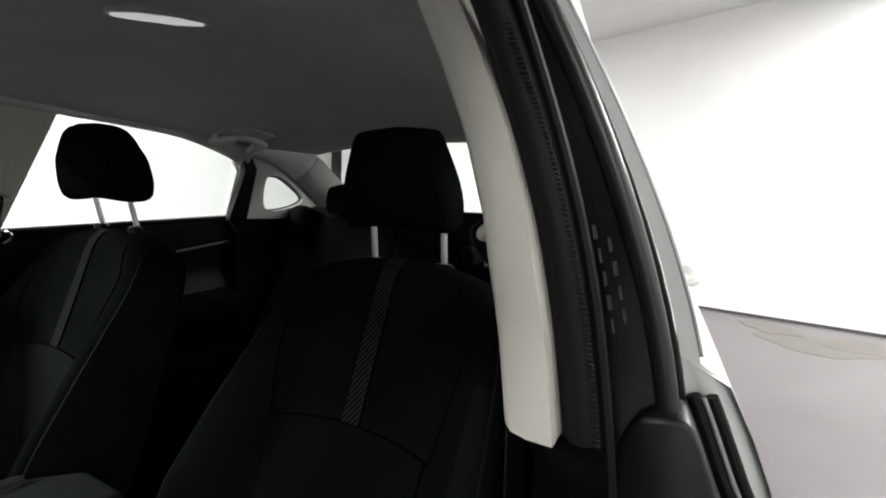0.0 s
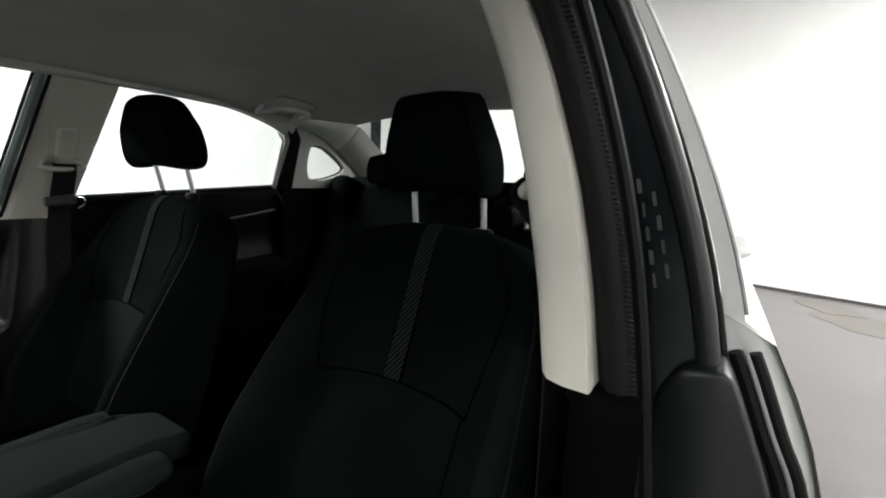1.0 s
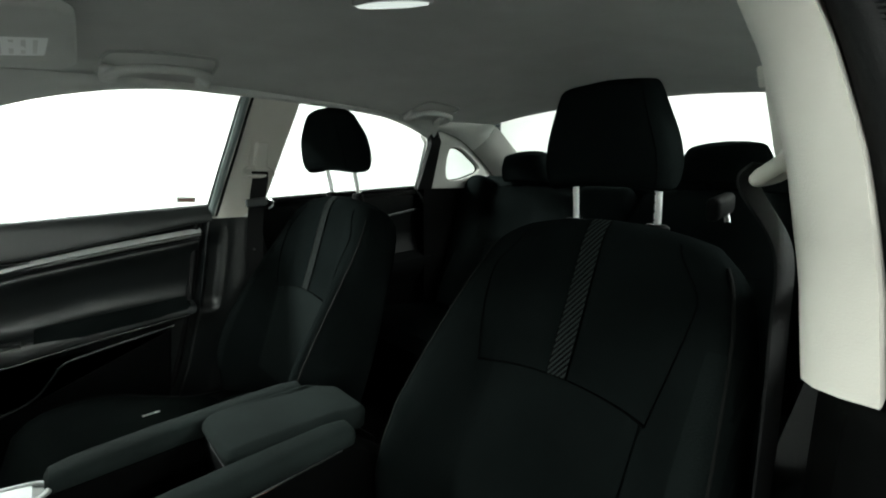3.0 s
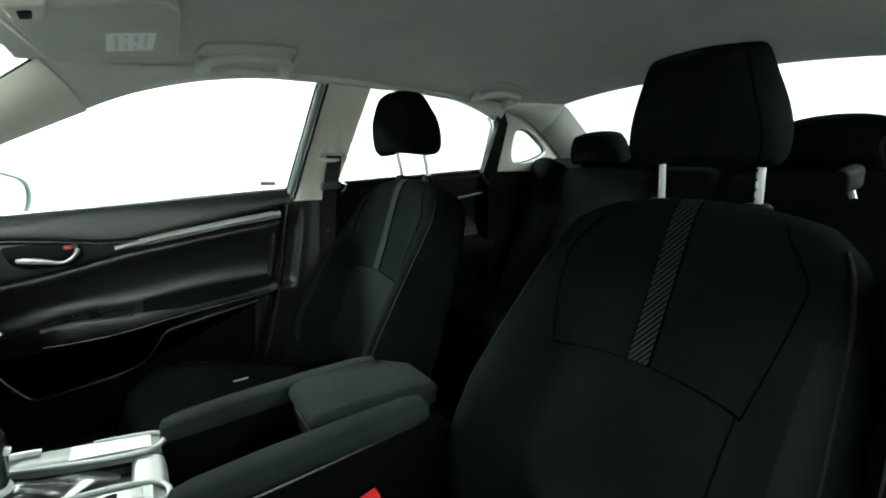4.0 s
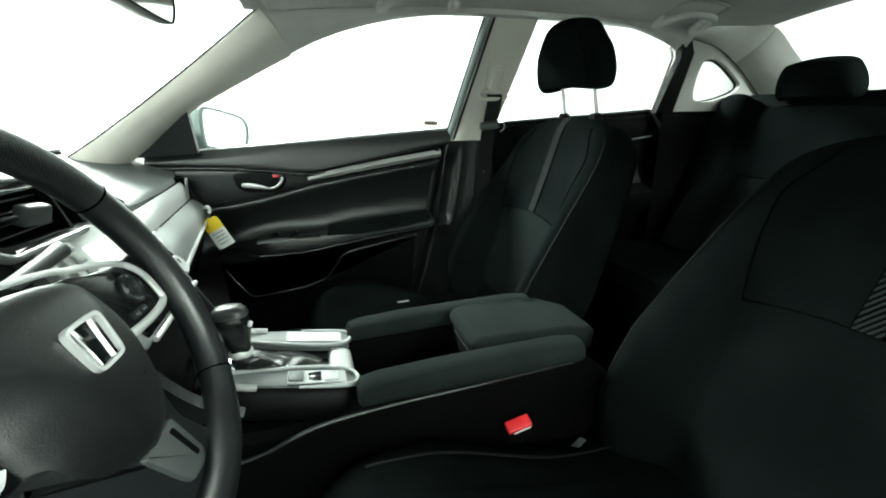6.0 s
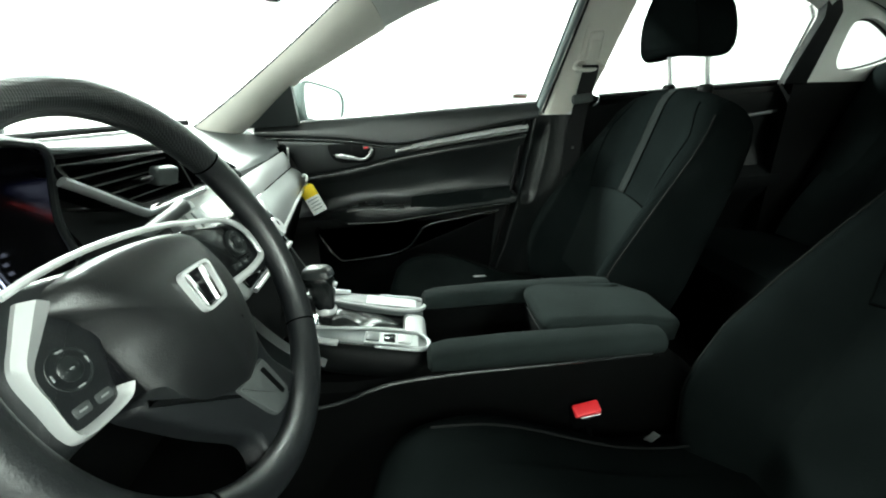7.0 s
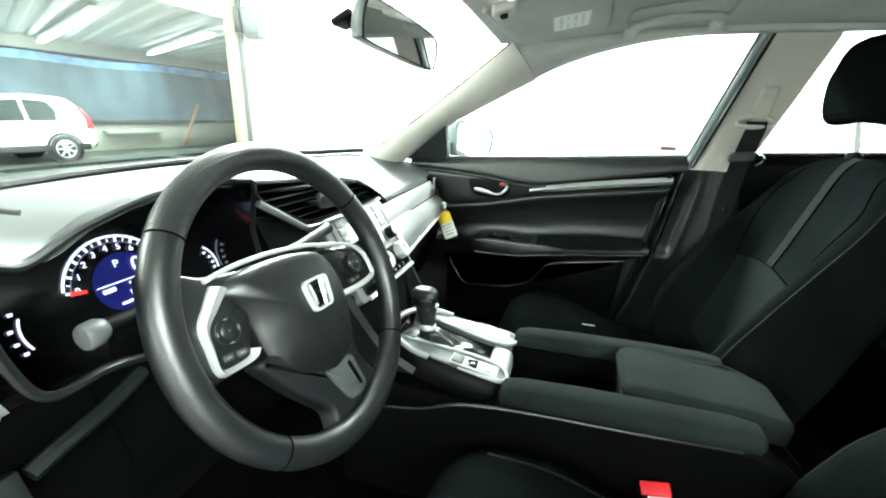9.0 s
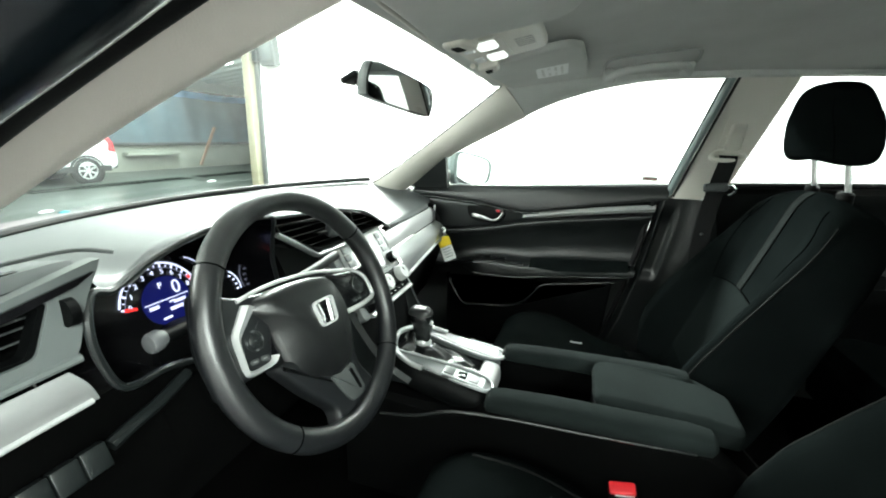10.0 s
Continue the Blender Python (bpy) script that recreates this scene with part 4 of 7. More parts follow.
def cushion(cx, y0, y1, z, w=0.252, thick=0.15):
    def top(u, t):
        a = abs(u) / w
        y = y0 + (y1 - y0) * t
        zz = z + 0.052 * smooth01(0.25, 0.75, t) + 0.034 * smooth01(0.38, 0.78, t) * smooth01(0.30, 0.85, a) - 0.012 * (1 - a * a)
        return y, zz

    rings = []
    for j in range(25):
        t = j / 24
        ease = math.sqrt(max(0, 1 - max(0, (t - 0.84) / 0.16) ** 2.2))
        ww = w * (1 - 0.10 * smooth01(0.75, 1, t)) * (1 if t < 0.84 else 0.55 + 0.45 * ease)
        ring = []
        for i in range(33):
            u = -ww * math.cos(math.pi * i / 32)
            a = abs(u) / ww
            e = (1 - a ** 5) ** (1 / 3)
            y, zz = top(u, t)
            mid = zz - thick * 0.55
            ring.append(Vector((cx + u, y, mid + (zz - mid) * e * (0.2 + 0.8 * ease))))
        for i in range(31, 0, -1):
            u = -ww * math.cos(math.pi * i / 32)
            a = abs(u) / ww
            y, zz = top(u, t)
            ring.append(Vector((cx + u * 0.97, y - 0.01 * ease, zz - thick * (0.6 + 0.4 * ease))))
        rings.append(ring)
    return loft(rings), top


def front_seat(name, label, cx, y0, z0, recline, length, post, hr, hw, cush, side):
    s = thing(name, (cx, y0, 0.30), label, "car seat", "front seats")
    b = Back(cx, y0, z0, recline, length)
    part("backrest", b.body(64, 56), CLOTH, s)
    ST = 0.0165
    part("stripe", b.strip(-ST, ST, 0.49, 0.985, 0.0025), STRIPE, s, "grey ribbed cloth stripe")
    for u in (-ST - 0.001, ST + 0.001):
        part("stitching", tube([b.point(u, 0.49 + 0.49 * k / 24, 0.002) for k in range(25)], 0.0011, 5), SEAM, s)
    # one cloth on both seats; the better lit passenger side is coloured lighter
    part("lower_panel", sheet(36, 32, lambda a, t: b.point((2 * a - 1) * (0.128 + 0.014 * t), 0.02 + (0.455 + 0.035 * (1 - (2 * a - 1) ** 2)) * t, 0.0045)), CLOTH_MID if side > 0 else CLOTH, s, "cloth centre panel, the seat's light or dark put into its colour")
    part("seam", tube([b.point((k / 12 - 1) * 0.150, 0.475 + 0.035 * (1 - (k / 12 - 1) ** 2), 0.002) for k in range(25)], 0.0022, 6), SEAM, s)
    for q in (-1, 1):
        part("insert_seam", tube([b.point(q * (0.150 + 0.030 * math.sin(math.pi * min(1, (v - 0.475) / 0.42) * 0.5)) * (1 - 0.25 * smooth01(0.8, 0.96, v)), v, 0.0012) for v in [0.475 + 0.475 * k / 20 for k in range(21)]], 0.0011, 6), SEAM, s, "dark sewn seam")
    for q in (-1, 1):
        part("piping", tube([b.point(q * b.half(v) * 0.93, v, 0.002) for v in [-0.16 + 1.08 * k / 30 for k in range(31)]], 0.0024, 6), PIPING, s, "grey piping along the bolster")
    part("side_panel", b.strip(side * 0.205, side * 0.258, -0.05, 0.70, 0.0025, 6, 20), CLOTH_MID, s, "charcoal cloth side panel")
    pad, hp = head_rest(hr, -recline * 0.35, hw, 0.184, 0.030 if side > 0 else 0.006, 0.26)
    h = part("head_rest", pad, CLOTH, s, "black cloth head rest on two steel posts")
    for a in (48, 132):
        part("seam", tube([hp(radians(a), -0.86 + 1.66 * k / 24, 0.0004) for k in range(25)], 0.0010, 6), SEAM, h, "sewn seam")
    for q in (-1, 1):
        x = post[0] + q * 0.0735
        foot, top = Vector((x, post[1], post[2])), Vector((x + q * 0.0, hr[1] - 0.004, hr[2] - 0.05))
        part("post", tube([foot - (top - foot) * 0.3, foot, top], 0.0058, 12), POST, h, "bright steel post")
        part("collar", loft([[Vector((x + r * math.cos(a) * 1.5, post[1] + 0.004 + r * math.sin(a), post[2] + dz)) for a in [2 * math.pi * i / 20 for i in range(20)]] for r, dz in ((0.014, -0.02), (0.014, 0.0), (0.010, 0.005))]), BLACK, h)
        if q * side > 0:
            for k in range(5):
                z = k / 5
                p = foot.lerp(top, 0.12 + 0.75 * z)
                part("notch", rbox((0.004, 0.004, 0.004), Matrix.Translation(p + Vector((0.0045, 0.004, 0))), 0.001, 1), BLACK, h)
    pillow, top = cushion(cx, *cush)
    # passenger cushion carries its light in the colour, the driver's stays dark
    part("cushion", pillow, LIT_CLOTH if side > 0 else CLOTH, s)
    part("cushion_panel", sheet(12, 24, lambda a, t: Vector((cx + (2 * a - 1) * 0.135, top((2 * a - 1) * 0.135, 0.06 + 0.70 * t)[0], top((2 * a - 1) * 0.135, 0.06 + 0.70 * t)[1] + 0.002))), LIT_CLOTH if side > 0 else CLOTH, s, "cloth centre panel, the seat's light or dark put into its colour")
    for q in (-1, 1):
        pts = []
        for k in range(24):
            t = 0.05 + 0.80 * k / 23
            y, zz = top(q * 0.19, t)
            pts.append((cx + q * 0.19, y, zz + 0.001))
        part("piping", tube(pts, 0.0022, 6), PIPING, s)
    part("side_cover", rbox((0.03, 0.42, 0.10), pose(cx - side * 0.245, cush[0] + 0.22, cush[2] - 0.09), 0.012, 3), BLACK, s)
    part("seat_base", rbox((0.40, 0.44, 0.14), pose(cx, cush[0] + 0.22, 0.37), 0.02), BLACK, s)
    return s, b


SEAT_P, back_p = front_seat("front_seat", "black cloth front passenger seat with a grey ribbed stripe", 0.382, 0.012, 0.50, 20, 0.53, (0.380, -0.217, 1.018), (0.405, -0.192, 1.166), 0.146, (-0.06, 0.565, 0.448), 1)
SEAT_D, back_d = front_seat("front_seat", "black cloth driver seat, reclined, with a grey ribbed stripe", -0.380, -0.035, 0.50, 25, 0.535, (-0.387, -0.305, 0.990), (-0.372, -0.290, 1.136), 0.116, (-0.10, 0.578, 0.466), -1)


def rear_bench():
    s = thing("rear_bench_seat", (0, -0.75, 0.3), "black cloth rear bench with low head rests", "car seat")
    part("cushion", loft([[Vector((x, y, z)) for y, z in ((-0.42, 0.36), (-0.40, 0.50), (-0.43, 0.545), (-0.50, 0.555), (-0.92, 0.50), (-0.92, 0.36))] for x in (-0.66, -0.3, 0, 0.3, 0.66)]), CLOTH, s)
    for cx, w in ((-0.36, 0.27), (0.36, 0.27)):
        b = Back(cx, -0.86, 0.50, 22, 0.575)
        b.low = 0.0
        b.half = lambda v, w=w: w * (1 - 0.10 * smooth01(0.8, 1, v))
        part("backrest", b.body(24, 20), CLOTH, s)
        part("lower_panel", b.strip(-0.13, 0.13, 0.05, 0.55, 0.003, 8, 10), CLOTH_MID, s)
        part("seam", tube([b.point((k / 10 - 1) * 0.14, 0.56, 0.003) for k in range(21)], 0.002, 6), SEAM, s)
        pad, hp = head_rest((cx, -1.075, 1.115), -14, 0.125, 0.13)
        part("head_rest", pad, CLOTH, s, "low black cloth head rest")
    bm = rbox((0.20, 0.12, 0.56), pose(0, -1.00, 0.77, 22), 0.03, 3)
    part("middle_backrest", bm, CLOTH, s)
    for q in (-1, 1):
        bm = rbox((0.13, 0.16, 0.60), pose(q * 0.605, -0.985, 0.79, 20), 0.055, 5)
        part("side_bolster", bm, CLOTH, s)
    return s


rear_bench()

# ---- steering wheel ----
WC, WA, WR, WT = Vector((-0.357, 0.681, 0.867)), radians(23.2), 0.1695, 0.0160
WM = Matrix.Translation(WC) @ Matrix.Rotation(radians(-3.2), 4, "Z") @ Matrix(((1, 0, 0, 0), (0, math.sin(WA), -math.cos(WA), 0), (0, math.cos(WA), math.sin(WA), 0), (0, 0, 0, 1))) @ Matrix.Rotation(radians(-7.0), 4, "Z")


def wl(p, q, r=0.0):
    return WM @ Vector((p, q, r))


def arc(r, a0, a1, n, lift=0.0):
    return [wl(r * math.cos(radians(a0 + (a1 - a0) * i / n)), r * math.sin(radians(a0 + (a1 - a0) * i / n)), lift) for i in range(n + 1)]


def grip_leather():
    """Leather with rows of small holes for the rim's upper part."""
    m = material("perforated_leather", (0.0095, 0.0108, 0.0112), 0.40, vary=0.1, spec=0.6)
    nt = m.node_tree
    b = nt.nodes["Principled BSDF"]
    co = nt.nodes.new("ShaderNodeTexCoord")
    v = nt.nodes.new("ShaderNodeTexVoronoi")
    v.inputs["Scale"].default_value, v.inputs["Randomness"].default_value = 420, 0.0
    nt.links.new(co.outputs["Object"], v.inputs["Vector"])
    bp = nt.nodes.new("ShaderNodeBump")
    bp.inputs["Strength"].default_value, bp.inputs["Distance"].default_value = 0.35, 0.0015
    nt.links.new(v.outputs["Distance"], bp.inputs["Height"])
    nt.links.new(bp.outputs["Normal"], b.inputs["Normal"])
    return m


PERF = grip_leather()


def disc(cx, cy, steps, n=24, squash=1.0):
    """Round knob in the wheel's plane from (radius, height) steps."""
    return loft([[wl(cx + r * math.cos(t), cy + squash * r * math.sin(t), z) for t in [2 * math.pi * i / n for i in range(n)]] for r, z in steps])


def steering_wheel():
    w = thing("steering_wheel", WC, "black leather steering wheel with silver spoke trim and thumb controls", "steering wheel")
    axis = WM.to_3x3() @ Vector((0, 0, 1))
    for a0, a1, mat, lab in ((40, 148, PERF, "finely perforated leather grip"), (148, 233, LEATHER, ""), (233, 325, LEATHER, ""), (-35, 40, LEATHER, "")):
        part("rim", tube(arc(WR, a0, a1, 40), WT, 20, False, 1.0, tuple(axis)), mat, w, lab)
    for a in (40, 148, 233, 325):
        c = wl(WR * math.cos(radians(a)), WR * math.sin(radians(a)))
        d = WM.to_3x3() @ Vector((math.cos(radians(a)), math.sin(radians(a)), 0))
        part("seam", tube([c + WT * (math.cos(t) * d + math.sin(t) * axis) for t in [2 * math.pi * i / 24 for i in range(24)]], 0.0011, 5, True), SEAM, w)
    # hub cover: a domed shield with a crease that falls from its upper corner
    hub = [(-0.106, 0.036), (-0.070, 0.0475), (-0.020, 0.0525), (0.026, 0.0505), (0.052, 0.040), (0.069, 0.0), (0.066, -0.045), (0.047, -0.083), (0.004, -0.100), (-0.036, -0.093), (-0.062, -0.070), (-0.074, -0.035), (-0.080, -0.004), (-0.092, 0.018)]
    loop = [q.to_2d() for q in curve([(*q, 0) for q in hub], 6, True)]
    rings = []
    for k, lift in ((1.0, -0.036), (1.0, -0.012), (0.985, -0.005), (0.95, -0.0005), (0.86, 0.0045), (0.70, 0.0090), (0.50, 0.0115), (0.30, 0.0125), (0.10, 0.0130)):
        ring = []
        for p in loop:
            x, y = (p.x + 0.004) * k - 0.004, (p.y + 0.020) * k - 0.020
            crease = -0.010 * smooth01(0.010, -0.012, (x + 0.050) * 0.80 + (y + 0.020) * 0.55)
            ring.append(wl(x, y, lift + (crease if lift > -0.01 else 0)))
        rings.append(ring)
    h = part("hub_cover", loft(rings), HUB, w, "black hub cover with a chrome badge")
    BM = WM @ Matrix.Translation((0.002, -0.001, 0)) @ Matrix.Rotation(radians(5), 4, "Z")
    bl = lambda a, b, c: BM @ Vector((a, b, c))
    em = rounded([(-0.0215, 0.0185), (0.0215, 0.0185), (0.0175, -0.0195), (-0.0175, -0.0195)], 0.008)
    inn = rounded([(-0.0185, 0.0157), (0.0185, 0.0157), (0.0152, -0.0167), (-0.0152, -0.0167)], 0.0065)
    part("badge", ring_plate(em, inn, lambda a, b, c: bl(a, b, 0.0125 + c), 0.0050), SATIN, h, "plain chrome badge frame")
    part("badge_plate", plate([(x * 0.98, y * 0.98) for x, y in inn], lambda a, b, c: bl(a, b, 0.0118 + c), 0.0018, 0.0005), GLOSS, h)
    for q in (-1, 1):
        part("badge_bar", loft([[bl(q * (x0 + e) , y, 0.0136 + z) for e, z in ((-wd, 0), (-wd * 0.5, 0.0028), (wd * 0.5, 0.0028), (wd, 0))] for y, x0, wd in ((0.0150, 0.0118, 0.0034), (0.004, 0.0098, 0.0028), (-0.006, 0.0088, 0.0028), (-0.0160, 0.0084, 0.0036))]), CHROME, h)
    part("mark", rbox((0.026, 0.0035, 0.001), WM @ Matrix.Translation((0.020, -0.043, 0.0105)) @ Matrix.Rotation(radians(8), 4, "X"), 0.0003), BLACK, h)
    # spokes behind the controls
    for sp in ([(0.050, 0.049), (0.115, 0.045), (0.168, 0.052), (0.170, -0.012), (0.150, -0.024), (0.120, -0.016), (0.066, -0.020)], [(-0.060, 0.048), (-0.116, 0.051), (-0.160, 0.070), (-0.170, 0.0), (-0.160, -0.062), (-0.136, -0.049), (-0.090, -0.045)]):
        part("spoke", plate(rounded(sp, 0.010), lambda a, b, c: wl(a, b, -0.034 + c), 0.024, 0.006, 3), LEATHER, w)
    # left control pod: wide bright facet that narrows downwards and turns in along the foot
    outer = curve([(-0.112, 0.040, 0), (-0.124, 0.024, 0), (-0.1355, 0.006, 0), (-0.1350, -0.018, 0), (-0.1335, -0.036, 0), (-0.127, -0.0445, 0), (-0.108, -0.0445, 0), (-0.090, -0.0420, 0), (-0.0815, -0.034, 0)], 5)
    inner = curve([(-0.0935, 0.034, 0), (-0.111, 0.017, 0), (-0.1255, 0.001, 0), (-0.1265, -0.018, 0), (-0.1265, -0.034, 0), (-0.1225, -0.0385, 0), (-0.107, -0.0388, 0), (-0.0925, -0.0365, 0), (-0.0865, -0.031, 0)], 5)
    rows = []
    for o, n in zip(outer, inner):
        m = o.lerp(n, 0.35)
        rows.append([wl(o.x, o.y, -0.018), wl(o.x, o.y, -0.0065), wl(m.x, m.y, -0.0015), wl(n.x, n.y, -0.0075), wl(n.x, n.y, -0.018)])
    part("control_frame", loft(rows), SATIN, w, "bright silver facet round the thumb controls")
    padl = part("control_pad", plate(rounded([(-0.092, 0.032), (-0.125, 0.001), (-0.126, -0.036), (-0.094, -0.037), (-0.060, -0.040), (-0.070, 0.012)], 0.003), lambda a, b, c: wl(a, b, -0.020 + c), 0.006, 0.001), GLOSS, w, "black thumb controls")
    # right pod: narrow bright frame
    frame_r = curve([(0.046, 0.0545, -0.004), (0.085, 0.0505, -0.004), (0.118, 0.0435, -0.0045), (0.140, 0.0275, -0.005), (0.1495, 0.004, -0.006), (0.1465, -0.0065, -0.006), (0.122, -0.0125, -0.006), (0.095, -0.0150, -0.006), (0.070, -0.0160, -0.007)], 6)
    part("control_frame", tube([wl(*p) for p in frame_r], [0.0030 + 0.0012 * smooth01(8, 20, k) for k in range(len(frame_r))], 10, False, 0.8, tuple(axis)), SATIN, w, "bright silver frame round the thumb controls")
    padr = part("control_pad", plate(rounded([(0.050, 0.050), (0.116, 0.040), (0.138, 0.024), (0.146, 0.000), (0.122, -0.010), (0.064, -0.014)], 0.003), lambda a, b, c: wl(a, b, -0.020 + c), 0.010, 0.001), GLOSS, w, "black thumb controls")
    for cx, cy, pad, base in ((-0.106, -0.006, padl, -0.0140), (0.118, 0.019, padr, -0.0100)):
        part("button", disc(cx, cy, ((0.0150, base), (0.0150, base + 0.0032), (0.0138, base + 0.0044), (0.0095, base + 0.0034)), 28), SOFT, pad, "round four-way button")
        part("button", disc(cx, cy, ((0.0080, base + 0.0030), (0.0080, base + 0.0046), (0.0070, base + 0.0054), (0.002, base + 0.0056))), SOFT, pad)
        for dx, dy, bw, bh in ((0.0, 0.0118, 0.0045, 0.0012), (0.0, -0.0118, 0.0045, 0.0012), (-0.0118, 0.0, 0.0012, 0.0045), (0.0118, 0.0, 0.0012, 0.0045), (0.0, 0.0, 0.0030, 0.0010)):
            part("symbol", rbox((bw, bh, 0.0004), WM @ Matrix.Translation((cx + dx, cy + dy, base + (0.0044 if dx or dy else 0.0058))), 0), SYMBOL, pad, "", False)
    for cx, cy, pad, base, mat in ((-0.114, -0.0300, padl, -0.0130, SWITCH), (-0.0985, -0.0305, padl, -0.0130, SWITCH), (0.098, -0.004, padr, -0.0095, SOFT), (0.112, -0.003, padr, -0.0095, SOFT)):
        part("button", rbox((0.0132, 0.0078, 0.005), WM @ Matrix.Translation((cx, cy, base + 0.001)), 0.0018), mat, pad)
        part("symbol", rbox((0.0055, 0.0012, 0.0004), WM @ Matrix.Translation((cx, cy, base + 0.0037)), 0), SYMBOL, pad, "", False)
    for cx, cy in ((-0.098, 0.014), (-0.118, 0.004)):
        part("symbol", rbox((0.0040, 0.0012, 0.0004), WM @ Matrix.Translation((cx, cy, -0.0136)), 0), SYMBOL, padl, "", False)
    part("silver_arc", tube(curve([wl(-0.118, 0.0455, -0.006), wl(-0.092, 0.0520, -0.004), wl(-0.055, 0.0570, -0.002), wl(-0.010, 0.0585, -0.001), wl(0.030, 0.0570, -0.002), wl(0.050, 0.0545, -0.004)], 6), 0.0026, 8), SATIN, w, "satin silver arc over the hub")
    low = rounded([(-0.094, -0.046), (0.070, -0.050), (0.064, -0.095), (0.096, -0.142), (0.092, -0.166), (-0.014, -0.168), (-0.010, -0.140), (-0.050, -0.100)], 0.014)
    part("lower_spoke", plate(low, lambda a, b, c: wl(a, b, -0.030 + c), 0.024, 0.008, 3), LEATHER, w)
    part("spoke_insert", plate(rounded([(-0.008, -0.094), (0.044, -0.090), (0.056, -0.134), (0.046, -0.143), (0.022, -0.143), (0.014, -0.134)], 0.005), lambda a, b, c: wl(a, b, -0.008 + c), 0.007, 0.003, 2), SWITCH, w, "grey spoke insert")
    part("spoke_slot", plate(rounded([(0.029, -0.097), (0.036, -0.097), (0.047, -0.131), (0.041, -0.132)], 0.002), lambda a, b, c: wl(a, b, -0.0012 + c), 0.0006), BLACK, w)
    part("boss", disc(0, -0.01, ((0.075, -0.030), (0.070, -0.045), (0.050, -0.06))), BLACK, w)
    return w


steering_wheel()


def steering_column():
    c = thing("steering_column", wl(0, 0, -0.10), "black plastic steering column with a light stalk and a wiper stalk", "steering column")
    rings = []
    for k in range(8):
        t = k / 7
        w, h = 0.050 + 0.02 * t, 0.045 + 0.02 * t
        rings.append([wl(w * math.copysign(abs(math.cos(a)) ** 0.6, math.cos(a)), h * math.copysign(abs(math.sin(a)) ** 0.6, math.sin(a)) - 0.01, -0.045 - 0.22 * t) for a in [2 * math.pi * i / 28 for i in range(28)]])
    part("shroud", loft(rings), BLACK, c)
    st = part("light_stalk", tube([(-0.43, 0.765, 0.886), (-0.48, 0.762, 0.892), (-0.536, 0.758, 0.896)], [0.007, 0.008, 0.0085], 14), BLACK, c, "black light stalk")
    part("stalk_end", loft([[Vector((-0.536 - d, 0.758 - d * 0.1 + r * math.cos(t), 0.896 + r * math.sin(t))) for t in [2 * math.pi * i / 24 for i in range(24)]] for r, d in ((0.0085, -0.006), (0.0115, 0.0), (0.0115, 0.010), (0.0100, 0.013), (0.005, 0.014))]), GRIP, st, "grey rotary end")
    for k in range(4):
        part("symbol", rbox((0.003, 0.0006, 0.003), pose(-0.492 - 0.010 * (k % 2), 0.7515, 0.892 + 0.006 * (k // 2)), 0), WHITE, st, "", False)
    wp = part("wiper_stalk", tube([(-0.31, 0.765, 0.884), (-0.25, 0.763, 0.888), (-0.200, 0.760, 0.894), (-0.180, 0.759, 0.897)], [0.007, 0.007, 0.008, 0.009], 12), SWITCH, c, "grey wiper stalk")
    return c


steering_column()

# ---- dashboard ----
dash = thing("dashboard", (0, 0.95, 0.60), "dark grey dashboard with silver bands, vents and a small radio", "dashboard")
EDGE = [(-0.74, 0.770, 0.995), (-0.66, 0.764, 1.000), (-0.595, 0.762, 1.004), (-0.578, 0.766, 0.978), (-0.545, 0.775, 0.970), (-0.505, 0.787, 0.984), (-0.46, 0.795, 0.992), (-0.416, 0.800, 0.997), (-0.363, 0.805, 0.999), (-0.29, 0.820, 0.992), (-0.25, 0.842, 0.982), (-0.14, 0.850, 0.968), (-0.03, 0.852, 0.959), (0.04, 0.850, 0.945), (0.092, 0.849, 0.934), (0.141, 0.847, 0.913), (0.186, 0.844, 0.889), (0.222, 0.840, 0.870), (0.30, 0.842, 0.868), (0.45, 0.850, 0.866), (0.62, 0.865, 0.864), (0.68, 0.874, 0.870), (0.72, 0.892, 0.880)]


def edge(x):
    y = lerp_table([(a, b) for a, b, c in EDGE], x)
    z = lerp_table([(a, c) for a, b, c in EDGE], x)
    return y, z


def pad(a, b):
    x = -0.73 + 1.45 * a
    y1, z1 = edge(x)
    y0, z0 = WS_BASE(x) + 0.01, 0.938
    t = 1 - (1 - b) ** 1.4
    z = z0 + (z1 - z0) * t + 0.004 * math.sin(math.pi * t) ** 2
    roll = 0.012 * smooth01(0.93, 1.0, b)
    return Vector((x, y0 + (y1 - y0) * t, z - roll))


part("top_pad", sheet(96, 26, pad), DASH, dash, "soft dark grey dashboard top")


def quad_sheet(a, b, c, d, n=12, m=6, bulge=0.0):
    """Patch between the lines a-b (upper) and d-c (lower)."""
    A, B, C, D = map(Vector, (a, b, c, d))
    return sheet(n, m, lambda s, t: A.lerp(B, s).lerp(D.lerp(C, s), t) + Vector((0, -bulge * math.sin(math.pi * t), bulge * 0.6 * math.sin(math.pi * t))))


# passenger side: bright upper band, grey lower band, thin silver line, dark lower panel
part("groove", quad_sheet((0.185, 0.846, 0.868), (0.650, 0.880, 0.864), (0.640, 0.864, 0.853), (0.175, 0.822, 0.856)), SHADED_BLACK, dash, "dark gap under the dashboard top")
part("upper_band", quad_sheet((0.130, 0.815, 0.866), (0.634, 0.858, 0.856), (0.650, 0.846, 0.806), (0.120, 0.790, 0.828), 16, 8, 0.004), SATIN, dash, "satin silver upper band")
